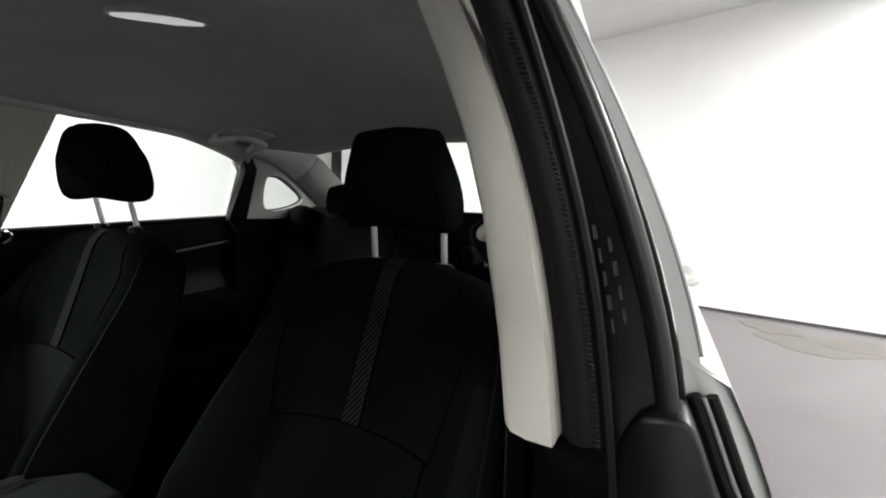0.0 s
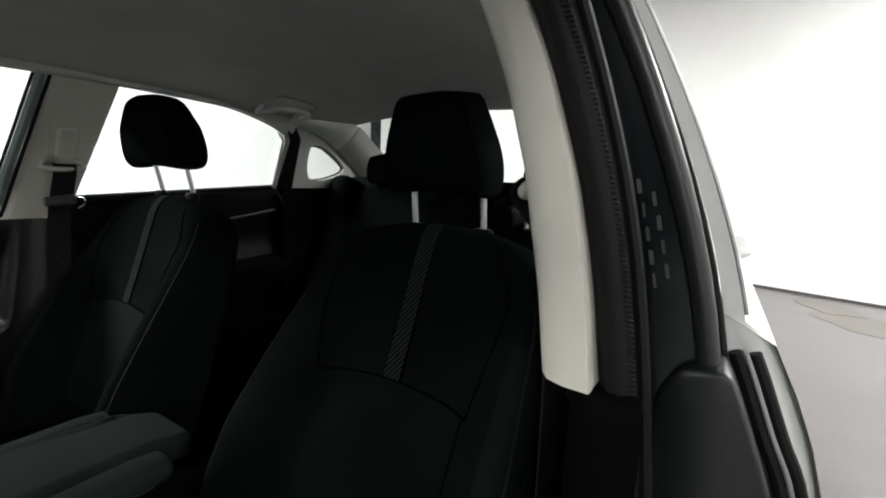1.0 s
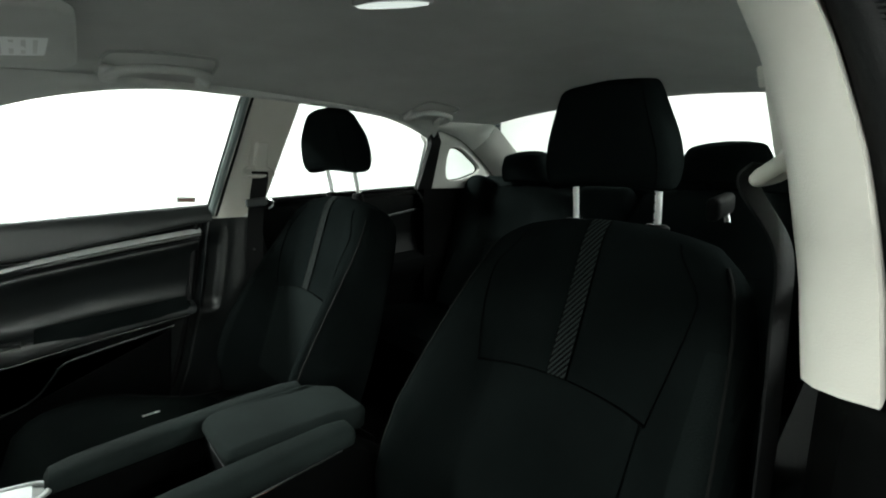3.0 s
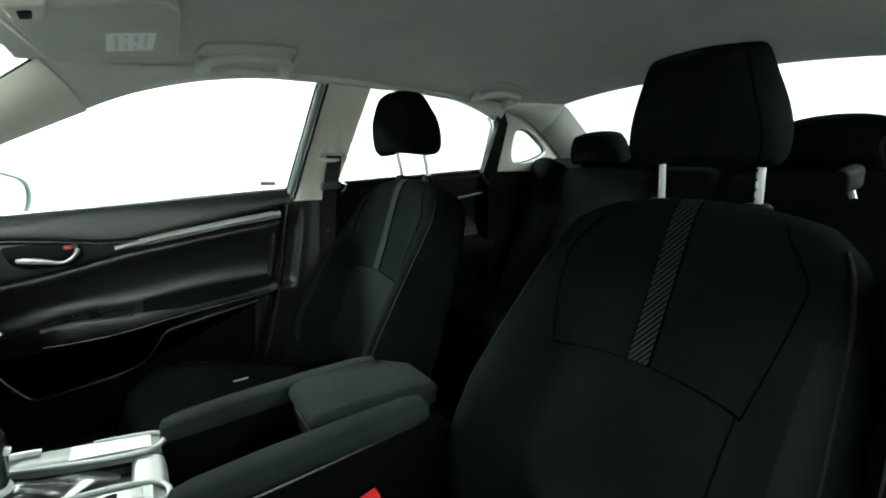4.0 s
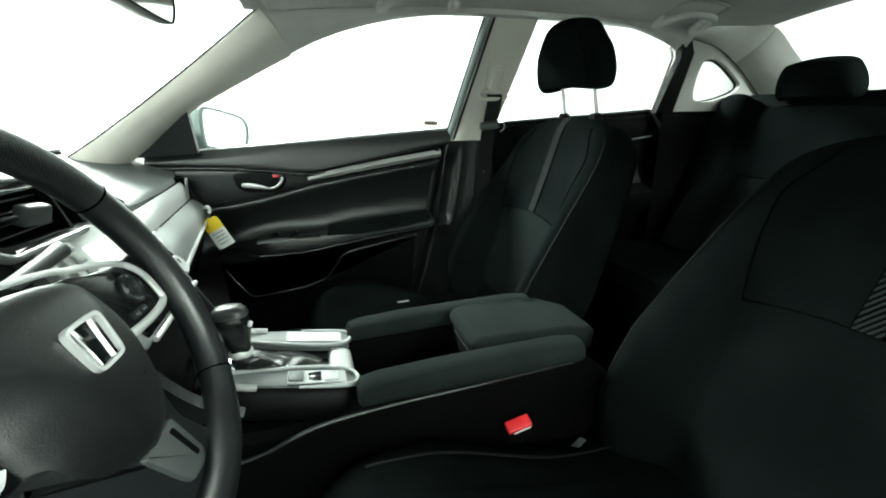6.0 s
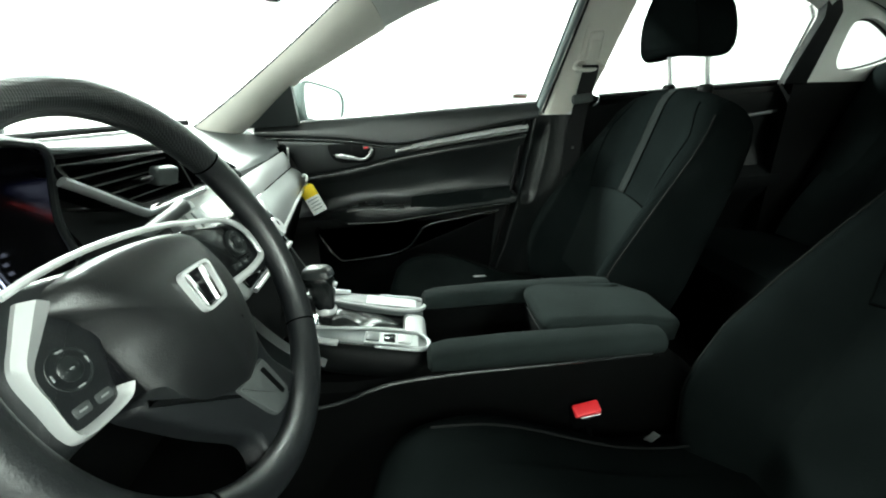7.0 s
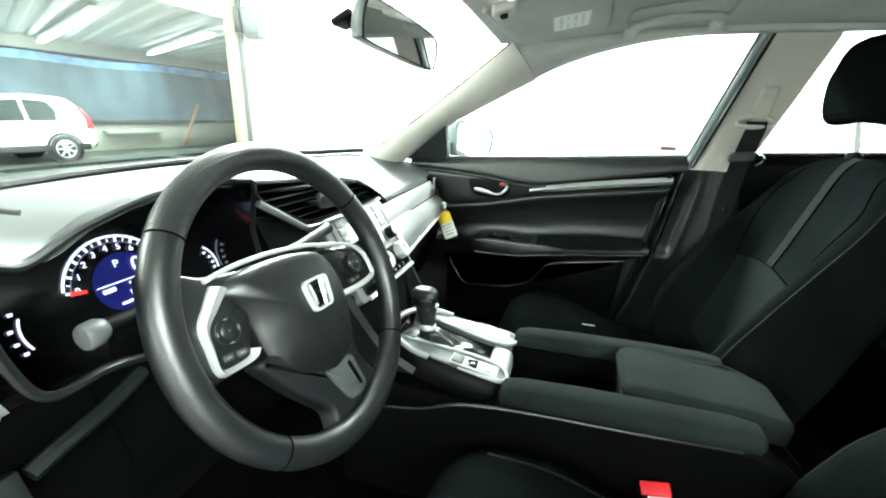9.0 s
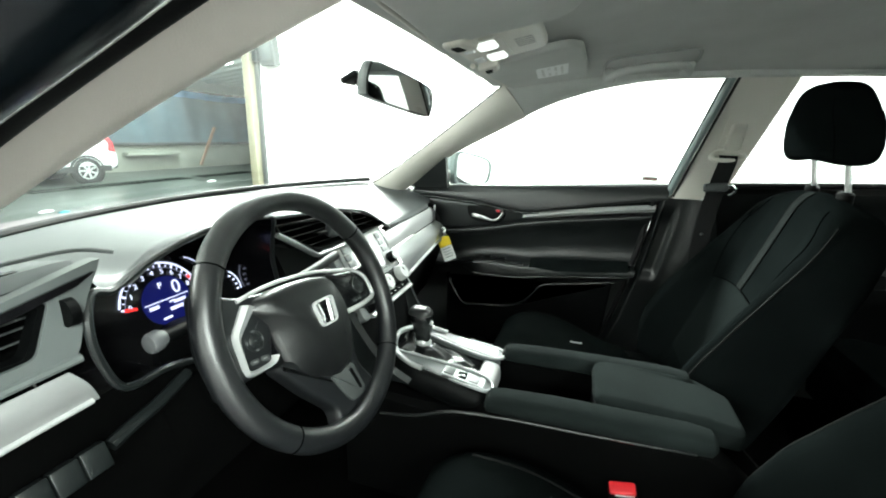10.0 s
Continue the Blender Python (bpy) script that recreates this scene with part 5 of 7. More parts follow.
part("lower_band", quad_sheet((0.120, 0.788, 0.826), (0.650, 0.844, 0.804), (0.682, 0.816, 0.750), (0.140, 0.750, 0.760), 16, 8, 0.010), SILVERGREY, dash, "grey lower band")
part("band_line", tube([(0.140, 0.748, 0.756), (0.40, 0.780, 0.753), (0.684, 0.814, 0.746)], 0.0042, 8), SATIN, dash, "thin silver line")
part("glove_box", quad_sheet((0.13, 0.760, 0.758), (0.70, 0.822, 0.760), (0.72, 0.90, 0.52), (0.14, 0.86, 0.50), 12, 8, 0.01), BLACK, dash, "black glove box front")
part("under_panel", quad_sheet((-0.72, 0.80, 0.80), (0.72, 0.86, 0.62), (0.72, 1.32, 0.55), (-0.72, 1.32, 0.55), 6, 4), SHADED_BLACK, dash)


def vent(name, loop, place, slats, mat_frame, label, tilt=0.0, knob=None):
    """Air vent: dark box, frame and slats. loop is the opening; slats are pairs of ends in its plane."""
    v = part(name, ring_plate([(a * 1.0, b) for a, b in loop], [(a, b) for a, b in shrink(loop, 0.006)], lambda a, b, c: place(a, b, c - 0.004), 0.012), mat_frame, dash, label)
    part("vent_box", plate(loop, lambda a, b, c: place(a, b, 0.055 - c), 0.003), SHADED_BLACK, v)
    part("vent_wall", ring_plate(loop, shrink(loop, 0.003), lambda a, b, c: place(a, b, 0.002 + c), 0.053), SHADED_BLACK, v)
    for p, q in slats:
        A, B = Vector(place(*p, 0.012)), Vector(place(*q, 0.012))
        d = (B - A).normalized()
        up = Vector((0, 0, 1)) - d * d.z
        back = d.cross(up).normalized()
        if back.y < 0:
            back = -back
        part("slat", loft([[P + up * 0.0015, P - up * 0.0015, P - up * 0.0015 + back * 0.022, P + up * 0.0015 + back * 0.022] for P in (A, B)]), SHADED_BLACK, v)
        part("slat_edge", tube([A, B], 0.0010, 6), SWITCH, v)
    if knob:
        K = Vector(place(*knob, 0.004))
        part("vent_tab", rbox((0.03, 0.014, 0.007), Matrix.Translation(K), 0.003), BLACK, v)
    return v


def shrink(loop, d):
    c = Vector((sum(p[0] for p in loop), sum(p[1] for p in loop))) / len(loop)
    return [tuple(Vector(p) + (c - Vector(p)).normalized() * d) for p in loop]


cy = lambda a, b, c: Vector((a, 0.836 + (b - 0.93) * 0.25 + c, b))
vent("centre_vent", rounded([(-0.242, 0.957), (-0.120, 0.950), (-0.022, 0.944), (-0.012, 0.884), (-0.148, 0.888), (-0.236, 0.942)], 0.006), cy, [((-0.226, 0.938), (-0.022, 0.933)), ((-0.206, 0.925), (-0.020, 0.920)), ((-0.186, 0.912), (-0.018, 0.908)), ((-0.166, 0.899), (-0.016, 0.896))], BLACK, "black centre vent with four slats", 0, (-0.11, 0.917))
part("vent_trim", tube(curve([cy(-0.246, 0.942, -0.006), cy(-0.215, 0.922, -0.008), cy(-0.180, 0.899, -0.008), cy(-0.160, 0.8865, -0.008), cy(-0.148, 0.8825, -0.008), cy(-0.125, 0.8815, -0.008), cy(-0.07, 0.8800, -0.008), cy(0.0, 0.8780, -0.008)], 6), 0.0060, 10, False, 0.7), SILVERGREY, dash, "satin silver strip round the vent")
vent("centre_vent", rounded([(0.006, 0.941), (0.060, 0.933), (0.110, 0.915), (0.165, 0.886), (0.014, 0.884)], 0.006), cy, [((0.010, 0.930), (0.070, 0.926)), ((0.012, 0.917), (0.100, 0.913)), ((0.014, 0.904), (0.126, 0.900))], BLACK, "black centre vent with slats")
part("vent_hood", tube(curve([(-0.245, 0.842, 0.972), (-0.14, 0.850, 0.961), (-0.03, 0.852, 0.952), (0.04, 0.850, 0.939), (0.092, 0.848, 0.928), (0.141, 0.846, 0.907), (0.186, 0.843, 0.883), (0.220, 0.838, 0.864)], 6), 0.0042, 8), BEZEL, dash, "rounded edge over the vents")
part("vent_wheel", rbox((0.038, 0.018, 0.026), pose(-0.068, 0.832, 0.915, 14, 6, -14), 0.005, 3), TRAY, dash, "grey button block between the vents")
ry = lambda a, b, c: Vector((a, 0.845 + (a - 0.62) * 0.35 + c, b))
vent("side_vent", rounded([(0.628, 0.866), (0.690, 0.868), (0.712, 0.812), (0.662, 0.810)], 0.008), ry, [((0.638, 0.852), (0.692, 0.852)), ((0.648, 0.836), (0.700, 0.836))], BLACK, "black side vent")

part("side_vent_trim", tube([ry(0.622, 0.866, -0.006), ry(0.640, 0.838, -0.006), ry(0.660, 0.806, -0.006)], 0.0035, 8), SATIN, dash, "silver edge of the side vent")
part("end_cap", quad_sheet((0.655, 0.872, 0.868), (0.735, 0.905, 0.880), (0.735, 0.870, 0.700), (0.668, 0.826, 0.758), 8, 8, 0.012), SOFT, dash, "black rounded dashboard end")

# centre stack: face leaning back
SM = Matrix.Translation((0.012, 0.787, 0.809)) @ Matrix.Rotation(radians(-32), 4, "X")


def sl(a, b, c=0.0):
    """a across, b up the face, c towards the seats."""
    return SM @ Vector((a, -c, b))


part("stack_face", plate(rounded([(-0.122, 0.086), (0.118, 0.086), (0.124, 0.02), (0.128, -0.09), (-0.128, -0.09)], 0.012), lambda a, b, c: sl(a, b, c - 0.010), 0.018, 0.004, 2), SILVERGREY, dash, "silver grey centre stack")
radio = part("radio", plate(rounded([(-0.10, 0.076), (0.10, 0.076), (0.105, -0.018), (-0.105, -0.018)], 0.006), lambda a, b, c: sl(a, b, 0.008 + c), 0.004, 0.0015), SATIN, dash, "small radio with a bright display")
# display face glows with the lamp lens material
part("display", plate(rounded([(-0.055, 0.055), (0.050, 0.055), (0.050, -0.006), (-0.055, -0.006)], 0.003), lambda a, b, c: sl(a, b, 0.012 + c), 0.001), LENS_W, radio, "pale glowing display")
for q in (-1, 1):
    k = part("radio_knob", loft([[sl(q * 0.082 + r * math.cos(t), 0.000 + r * math.sin(t), z) for t in [2 * math.pi * i / 24 for i in range(24)]] for r, z in ((0.014, 0.012), (0.014, 0.026), (0.0125, 0.030), (0.0125, 0.0305))]), BLACK, radio, "black knob with a chrome cap")
    part("cap", loft([[sl(q * 0.082 + r * math.cos(t), 0.000 + r * math.sin(t), z) for t in [2 * math.pi * i / 24 for i in range(24)]] for r, z in ((0.0122, 0.030), (0.011, 0.034), (0.009, 0.0345))]), SATIN, k)
    for j in range(3):
        part("radio_button", rbox((0.020, 0.005, 0.015), SM @ Matrix.Translation((q * 0.078, -0.0125, 0.064 - 0.018 * j)), 0.0015), SILVERGREY, radio)
for j in range(6):
    part("radio_button", rbox((0.015, 0.004, 0.008), SM @ Matrix.Translation((-0.046 + 0.0175 * j, -0.0125, -0.0125)), 0.001), SILVERGREY, radio)
clim = part("climate_panel", plate(rounded([(-0.104, -0.026), (0.108, -0.026), (0.112, -0.082), (-0.106, -0.082)], 0.008), lambda a, b, c: sl(a, b, 0.008 + c), 0.004, 0.0015), GLOSS, dash, "black climate controls with three dials")
for kx in (-0.080, 0.0, 0.084):
    k = part("dial", loft([[sl(kx + r * math.cos(t), -0.046 + r * math.sin(t), z) for t in [2 * math.pi * i / 32 for i in range(32)]] for r, z in ((0.020, 0.012), (0.019, 0.028), (0.017, 0.031), (0.010, 0.031))]), SATIN, clim, "satin dial")
    part("dial_mark", rbox((0.002, 0.001, 0.010), SM @ Matrix.Translation((kx, -0.0318, -0.040)), 0), BLACK, k, "", False)
for j in range(7):
    part("climate_button", rbox((0.016, 0.005, 0.009), SM @ Matrix.Translation((-0.064 + 0.0215 * j, -0.0135, -0.074)), 0.001), BLACK, clim)
    part("symbol", rbox((0.006, 0.0006, 0.0016), SM @ Matrix.Translation((-0.064 + 0.0215 * j, -0.0165, -0.074)), 0), WHITE, clim, "", False)
part("climate_lip", tube([sl(-0.105, -0.088, 0.014), sl(0.110, -0.088, 0.014)], 0.004, 8), SATIN, dash)
# legs from the stack down to the console
for q in (-1, 1):
    A = [(q * 0.128, 0.836, 0.885), (q * 0.136, 0.765, 0.770), (q * 0.122, 0.700, 0.665), (q * 0.108, 0.640, 0.615)]
    part("stack_leg", loft([[Vector(p) + Vector((dx, dy, dz)) for dx, dy, dz in ((-q * 0.004, -0.006, 0.004), (q * 0.012, -0.004, 0.0), (q * 0.012, 0.10, 0), (-q * 0.004, 0.10, 0))] for p in curve(A, 6)]), SOFT, dash, "dark leg beside the centre stack")
part("stack_panel", quad_sheet((-0.125, 0.755, 0.755), (0.125, 0.755, 0.755), (0.11, 0.72, 0.62), (-0.11, 0.72, 0.62)), BLACK, dash)

# driver side: vent, satin panel, switch row
dy = lambda a, b, c: Vector((a, 0.752 + 0.0 * a + c, b))
bez = part("left_bezel", ring_plate(resample(rounded([(-0.581, 1.003), (-0.66, 0.985), (-0.775, 0.958), (-0.782, 0.913), (-0.67, 0.917), (-0.614, 0.919), (-0.600, 0.968)], 0.006), 56, (-0.581, 1.003)), resample(rounded([(-0.627, 0.977), (-0.66, 0.971), (-0.768, 0.949), (-0.772, 0.930), (-0.67, 0.930), (-0.644, 0.931)], 0.006), 56, (-0.627, 0.977)), dy, 0.012), BEZEL, dash, "grey vent surround")
part("shadow_gap", plate(rounded([(-0.590, 0.9925), (-0.66, 0.9785), (-0.770, 0.953), (-0.770, 0.946), (-0.66, 0.971), (-0.607, 0.983)], 0.003), lambda a, b, c: dy(a, b, -0.0035 + c), 0.003), GLOSS, bez)
part("lower_lip", tube([dy(-0.614, 0.917, -0.001), dy(-0.70, 0.915, -0.001), dy(-0.78, 0.912, -0.001)], 0.004, 8), BEZEL, bez)
vent("side_vent", rounded([(-0.628, 0.976), (-0.66, 0.970), (-0.767, 0.948), (-0.771, 0.931), (-0.67, 0.931), (-0.645, 0.932)], 0.006), lambda a, b, c: dy(a, b, c + 0.006), [((-0.632, 0.963), (-0.760, 0.956)), ((-0.635, 0.955), (-0.764, 0.949)), ((-0.640, 0.944), (-0.768, 0.940))], BLACK, "black side vent with slats")
part("thumb_wheel", loft([[Vector((-0.6165 + dx, 0.749 + 0.010 * math.cos(t), 0.9625 + 0.0125 * math.sin(t))) for t in [2 * math.pi * i / 20 for i in range(20)]] for dx in (-0.004, 0.004)]), BLACK, dash)
part("left_band", quad_sheet((-0.765, 0.750, 0.906), (-0.625, 0.752, 0.908), (-0.602, 0.758, 0.866), (-0.770, 0.746, 0.868), 10, 6, 0.006), DULL, dash, "satin silver panel")
part("left_band_line", tube([(-0.610, 0.755, 0.869), (-0.770, 0.743, 0.871)], 0.0028, 8), SATIN, dash)
# lower panels: the shade below the dashboard is in their colour
part("left_lower", quad_sheet((-0.770, 0.746, 0.866), (-0.55, 0.772, 0.862), (-0.50, 0.80, 0.66), (-0.765, 0.79, 0.62), 10, 6, 0.008), SHADED_BLACK, dash, "black lower panel under the wheel")
part("knee_panel", quad_sheet((-0.56, 0.776, 0.856), (-0.14, 0.800, 0.800), (-0.14, 0.83, 0.60), (-0.52, 0.81, 0.62), 10, 6, 0.01), SHADED_BLACK, dash, "black knee panel under the wheel")
for k in range(3):
    part("switch", rbox((0.0225, 0.012, 0.026), pose(-0.6240 - 0.0235 * k, 0.746, 0.816, -20), 0.002), SOFT, dash, "small black switch")
part("coin_tray", tube(curve([(-0.50, 0.770, 0.832), (-0.545, 0.758, 0.826), (-0.585, 0.752, 0.822), (-0.606, 0.750, 0.817)], 5), 0.007, 8), SOFT, dash)
part("corner_lip", tube(curve([(-0.560, 0.768, 1.0000), (-0.580, 0.788, 1.0045), (-0.62, 0.797, 1.0035), (-0.67, 0.795, 1.0015), (-0.73, 0.790, 0.999)], 6), 0.0022, 8), DASH, dash, "fine raised line on the dashboard corner")
part("demist_slot", rbox((0.10, 0.007, 0.003), pose(-0.680, 0.778, 1.0005, 0, 2, 3), 0.001), GLOSS, dash)

# instrument cluster in its binnacle
cl = thing("instrument_cluster", (-0.386, 0.96, 0.80), "lit instrument cluster with a blue centre display", "instrument cluster")
CM = Matrix.Translation((-0.374, 0.960, 0.838)) @ Matrix.Rotation(radians(-16), 4, "X")


def cp(a, b, c=0.0):
    """a across, b up, c towards the driver."""
    return CM @ Vector((a, -c, b))


part("face", plate(rounded([(-0.175, 0.075), (-0.10, 0.095), (0.10, 0.095), (0.165, 0.065), (0.165, -0.075), (-0.185, -0.085)], 0.02), lambda a, b, c: cp(a, b, c - 0.006), 0.006), GLOSS, cl, "gloss black instrument face")
# binnacle walls
rim = curve([(-0.590, 0.764, 0.968), (-0.566, 0.771, 0.963), (-0.511, 0.790, 0.976), (-0.434, 0.802, 0.989), (-0.363, 0.808, 0.992), (-0.30, 0.820, 0.985), (-0.245, 0.842, 0.968), (-0.235, 0.86, 0.90), (-0.25, 0.84, 0.815), (-0.386, 0.80, 0.80), (-0.50, 0.765, 0.850), (-0.541, 0.752, 0.866), (-0.585, 0.750, 0.870), (-0.601, 0.752, 0.905), (-0.605, 0.752, 0.943)], 6, True)
far = [q.to_2d() for q in curve([(*q, 0) for q in ((-0.170, 0.055), (-0.150, 0.072), (-0.10, 0.088), (-0.05, 0.094), (0, 0.096), (0.06, 0.094), (0.11, 0.086), (0.155, 0.02), (0.145, -0.07), (0, -0.085), (-0.10, -0.085), (-0.15, -0.085), (-0.170, -0.075), (-0.180, -0.03), (-0.182, 0.02))], 6, True)]
part("binnacle", loft([rim, [a.lerp(cp(b.x, b.y, 0.0), 0.5) + Vector((0, 0, 0.012)) for a, b in zip(rim, far)], [cp(b.x, b.y, 0.0) for b in far]], False), GLOSS, cl, "black hood round the instruments")
part("hood_lip", tube([q + Vector((0, -0.004, 0)) for q in rim], 0.004, 8, True), SOFT, cl)


def ring_arc(r0, r1, a0, a1, n, c, cx=0.0, cz=0.0):
    bm = bmesh.new()
    rows = []
    for i in range(n + 1):
        t = radians(a0 + (a1 - a0) * i / n)
        rows.append([bm.verts.new(cp(cx + r * math.cos(t), cz + r * math.sin(t), cc)) for r, cc in ((r0, c), (r1, c), (r1, c + 0.001), (r0, c + 0.001))])
    for A, B in zip(rows, rows[1:]):
        for j in range(4):
            bm.faces.new((A[j], A[(j + 1) % 4], B[(j + 1) % 4], B[j]))
    bm.faces.new(rows[0]), bm.faces.new(rows[-1])
    return bm


GX, GZ, GR = 0.003, 0.003, 0.0685
part("rev_arc", ring_arc(GR - 0.0016, GR + 0.0014, 22, 166, 48, 0.002, GX, GZ), LIT_WHITE, cl, "lit rev counter arc")
part("inner_arc", ring_arc(GR - 0.0085, GR - 0.0078, 22, 172, 48, 0.002, GX, GZ), LIT_DIM, cl)
part("red_arc", ring_arc(GR - 0.0075, GR - 0.003, 14, 32, 10, 0.002, GX, GZ), LIT_RED, cl, "red band of the rev counter")
part("needle", ring_arc(GR - 0.024, GR - 0.006, 166, 171, 6, 0.004, GX, GZ), LIT_RED, cl, "red needle at rest")
for k in range(17):
    t = radians(168 - 144 * k / 16)
    long = k % 2 == 0
    part("tick", rbox((0.0062 if long else 0.0036, 0.001, 0.0030 if long else 0.0014), CM @ Matrix.Translation((GX + (GR - 0.0052) * math.cos(t), -0.003, GZ + (GR - 0.0052) * math.sin(t))) @ Matrix.Rotation(-t, 4, "Y"), 0), LIT_WHITE, cl, "", False)
for k in range(9):
    t = radians(166 - 144 * k / 8)
    part("numeral", moved(words(str(k), 0.0112, 0.0006), CM @ Matrix.Translation((GX + 0.0535 * math.cos(t), -0.0035, GZ + 0.0535 * math.sin(t))) @ Matrix.Rotation(radians(90), 4, "X")), LIT_WHITE, cl, "", False)
disc_loop = [(0.010 + 0.0415 * math.cos(2 * math.pi * i / 48), 0.008 + 0.0395 * math.sin(2 * math.pi * i / 48)) for i in range(48)]
disp = part("centre_display", plate(disc_loop, lambda a, b, c: cp(a, b, 0.0015 + c), 0.001), LIT_BLUE, cl, "round blue lit display", False)
part("speed_figure", moved(words("0", 0.031, 0.0006), CM @ Matrix.Translation((0.030, -0.0045, 0.0245)) @ Matrix.Rotation(radians(90), 4, "X")), LIT_WHITE, disp, "", False)
part("gear_letter", moved(words("P", 0.014, 0.0006), CM @ Matrix.Translation((0.004, -0.0045, 0.034)) @ Matrix.Rotation(radians(90), 4, "X")), LIT_WHITE, disp, "", False)
part("display_line", rbox((0.076, 0.0008, 0.0016), CM @ Matrix.Translation((0.009, -0.0042, 0.0100)), 0), LIT_WHITE, disp, "", False)
for a, b, w, h in ((-0.016, 0.003, 0.016, 0.0055), (0.016, 0.0045, 0.010, 0.003), (0.029, 0.002, 0.022, 0.0050), (0.024, -0.0075, 0.030, 0.0055), (0.000, -0.0190, 0.015, 0.0036)):
    part("figure_bar", rbox((w, 0.0008, h), CM @ Matrix.Translation((a, -0.0042, b)), 0), LIT_WHITE, disp, "", False)
# reflection above the dial, put in as a glowing arc
part("arc_reflection", ring_arc(0.0700, 0.0712, 42, 64, 12, 0.004, 0.030, 0.004), LIT_WHITE, cl, "thin arc over the dial, a reflection drawn as glow")
for cx, cz, rr, a0, a1, bars in ((-0.075, -0.009, 0.041, 155, 208, (150, 172, 190, 206)), (0.118, -0.016, 0.040, 55, -8, (48, 28, 10, -6))):
    part("side_gauge", ring_arc(rr - 0.0010, rr + 0.0012, a0, a1, 14, 0.002, cx, cz), LIT_WHITE, cl, "lit side gauge")
    for t in bars:
        r2 = rr + (0.008 if cx < 0 else -0.008)
        part("gauge_bar", rbox((0.0045, 0.001, 0.0034), CM @ Matrix.Translation((cx + r2 * math.cos(radians(t)), -0.003, cz + r2 * math.sin(radians(t)))), 0), LIT_WHITE, cl, "", False)

# ---- centre console ----
con = thing("centre_console", (0, 0.30, 0.30), "black centre console with silver shifter trim and padded sides", "console")
rings = []
for y, w, z in ((0.80, 0.100, 0.57), (0.60, 0.100, 0.560), (0.50, 0.112, 0.575), (0.47, 0.120, 0.600), (0.30, 0.120, 0.604), (0.08, 0.120, 0.605), (0.055, 0.118, 0.590), (0.0, 0.112, 0.545), (-0.06, 0.106, 0.48), (-0.10, 0.105, 0.44)):
    rings.append([Vector((x, y, zz)) for x, zz in ((-w, 0.30), (-w, z - 0.012), (-w + 0.012, z), (-0.07, z), (-0.068, z - 0.10 if y < 0.55 else z), (0.068, z - 0.10 if y < 0.55 else z), (0.07, z), (w - 0.012, z), (w, z - 0.012), (w, 0.30))])
# console sides are coloured as dark as their shade
part("body", loft(rings), SHADED_BLACK, con)
part("side_line", tube(curve([(-0.122, 0.70, 0.532), (-0.122, 0.62, 0.546), (-0.123, 0.57, 0.566), (-0.123, 0.52, 0.579), (-0.124, 0.42, 0.589), (-0.124, 0.27, 0.594), (-0.124, 0.10, 0.602)], 6), 0.0036, 8), SHINE, con)


def bolster(q):
    rings = []
    for y, w, h, z in ((0.474, 0.016, 0.012, 0.606), (0.468, 0.0265, 0.018, 0.608), (0.44, 0.028, 0.021, 0.611), (0.34, 0.029, 0.022, 0.615), (0.20, 0.029, 0.022, 0.617), (0.11, 0.028, 0.022, 0.617), (0.075, 0.025, 0.019, 0.615), (0.066, 0.014, 0.010, 0.611)):
        rings.append([Vector((q * 0.1005 + w * math.copysign(abs(math.cos(a)) ** 0.85, math.cos(a)), y, z + h * math.copysign(abs(math.sin(a)) ** 0.9, math.sin(a)) * (1.0 if math.sin(a) > 0 else 1.2))) for a in [2 * math.pi * i / 28 for i in range(28)]])
    return loft(rings)


for q in (-1, 1):
    part("side_pad", bolster(q), LIT_CLOTH, con, "black padded side")
lid_loop = rounded([(-0.050, 0.272), (0.050, 0.272), (0.072, 0.266), (0.077, 0.230), (0.077, 0.060), (0.060, 0.006), (-0.060, 0.006), (-0.077, 0.060), (-0.077, 0.230), (-0.072, 0.266)], 0.014)
lid = part("armrest_lid", plate(lid_loop, lambda a, b, c: Vector((a * (1 - 0.10 * smooth01(0.030, 0.0, c)), b - 0.012 * smooth01(0.030, 0.0, c) * smooth01(0.20, 0.27, b), 0.602 + c + 0.004 * (1 - (a / 0.077) ** 2) - 0.026 * smooth01(0.11, 0.0, b) - 0.006 * smooth01(0.245, 0.275, b))), 0.044, 0.013, 5), LIT_CLOTH, con, "padded black cloth armrest lid")
part("well", rbox((0.136, 0.20, 0.004), pose(0, 0.365, 0.515), 0.001), GLOSS, con)
part("well_rail", rbox((0.006, 0.19, 0.008), pose(0.045, 0.36, 0.52), 0.002), SOFT, con)
part("well_end", rbox((0.136, 0.006, 0.09), pose(0, 0.262, 0.56), 0.002), BLACK, con)

# shifter surround: two sloping trays inside a silver loop, the gate sunk between them
POD_X = 0.012


def pod_z(y):
    return 0.608 + 0.175 * (y - 0.48)


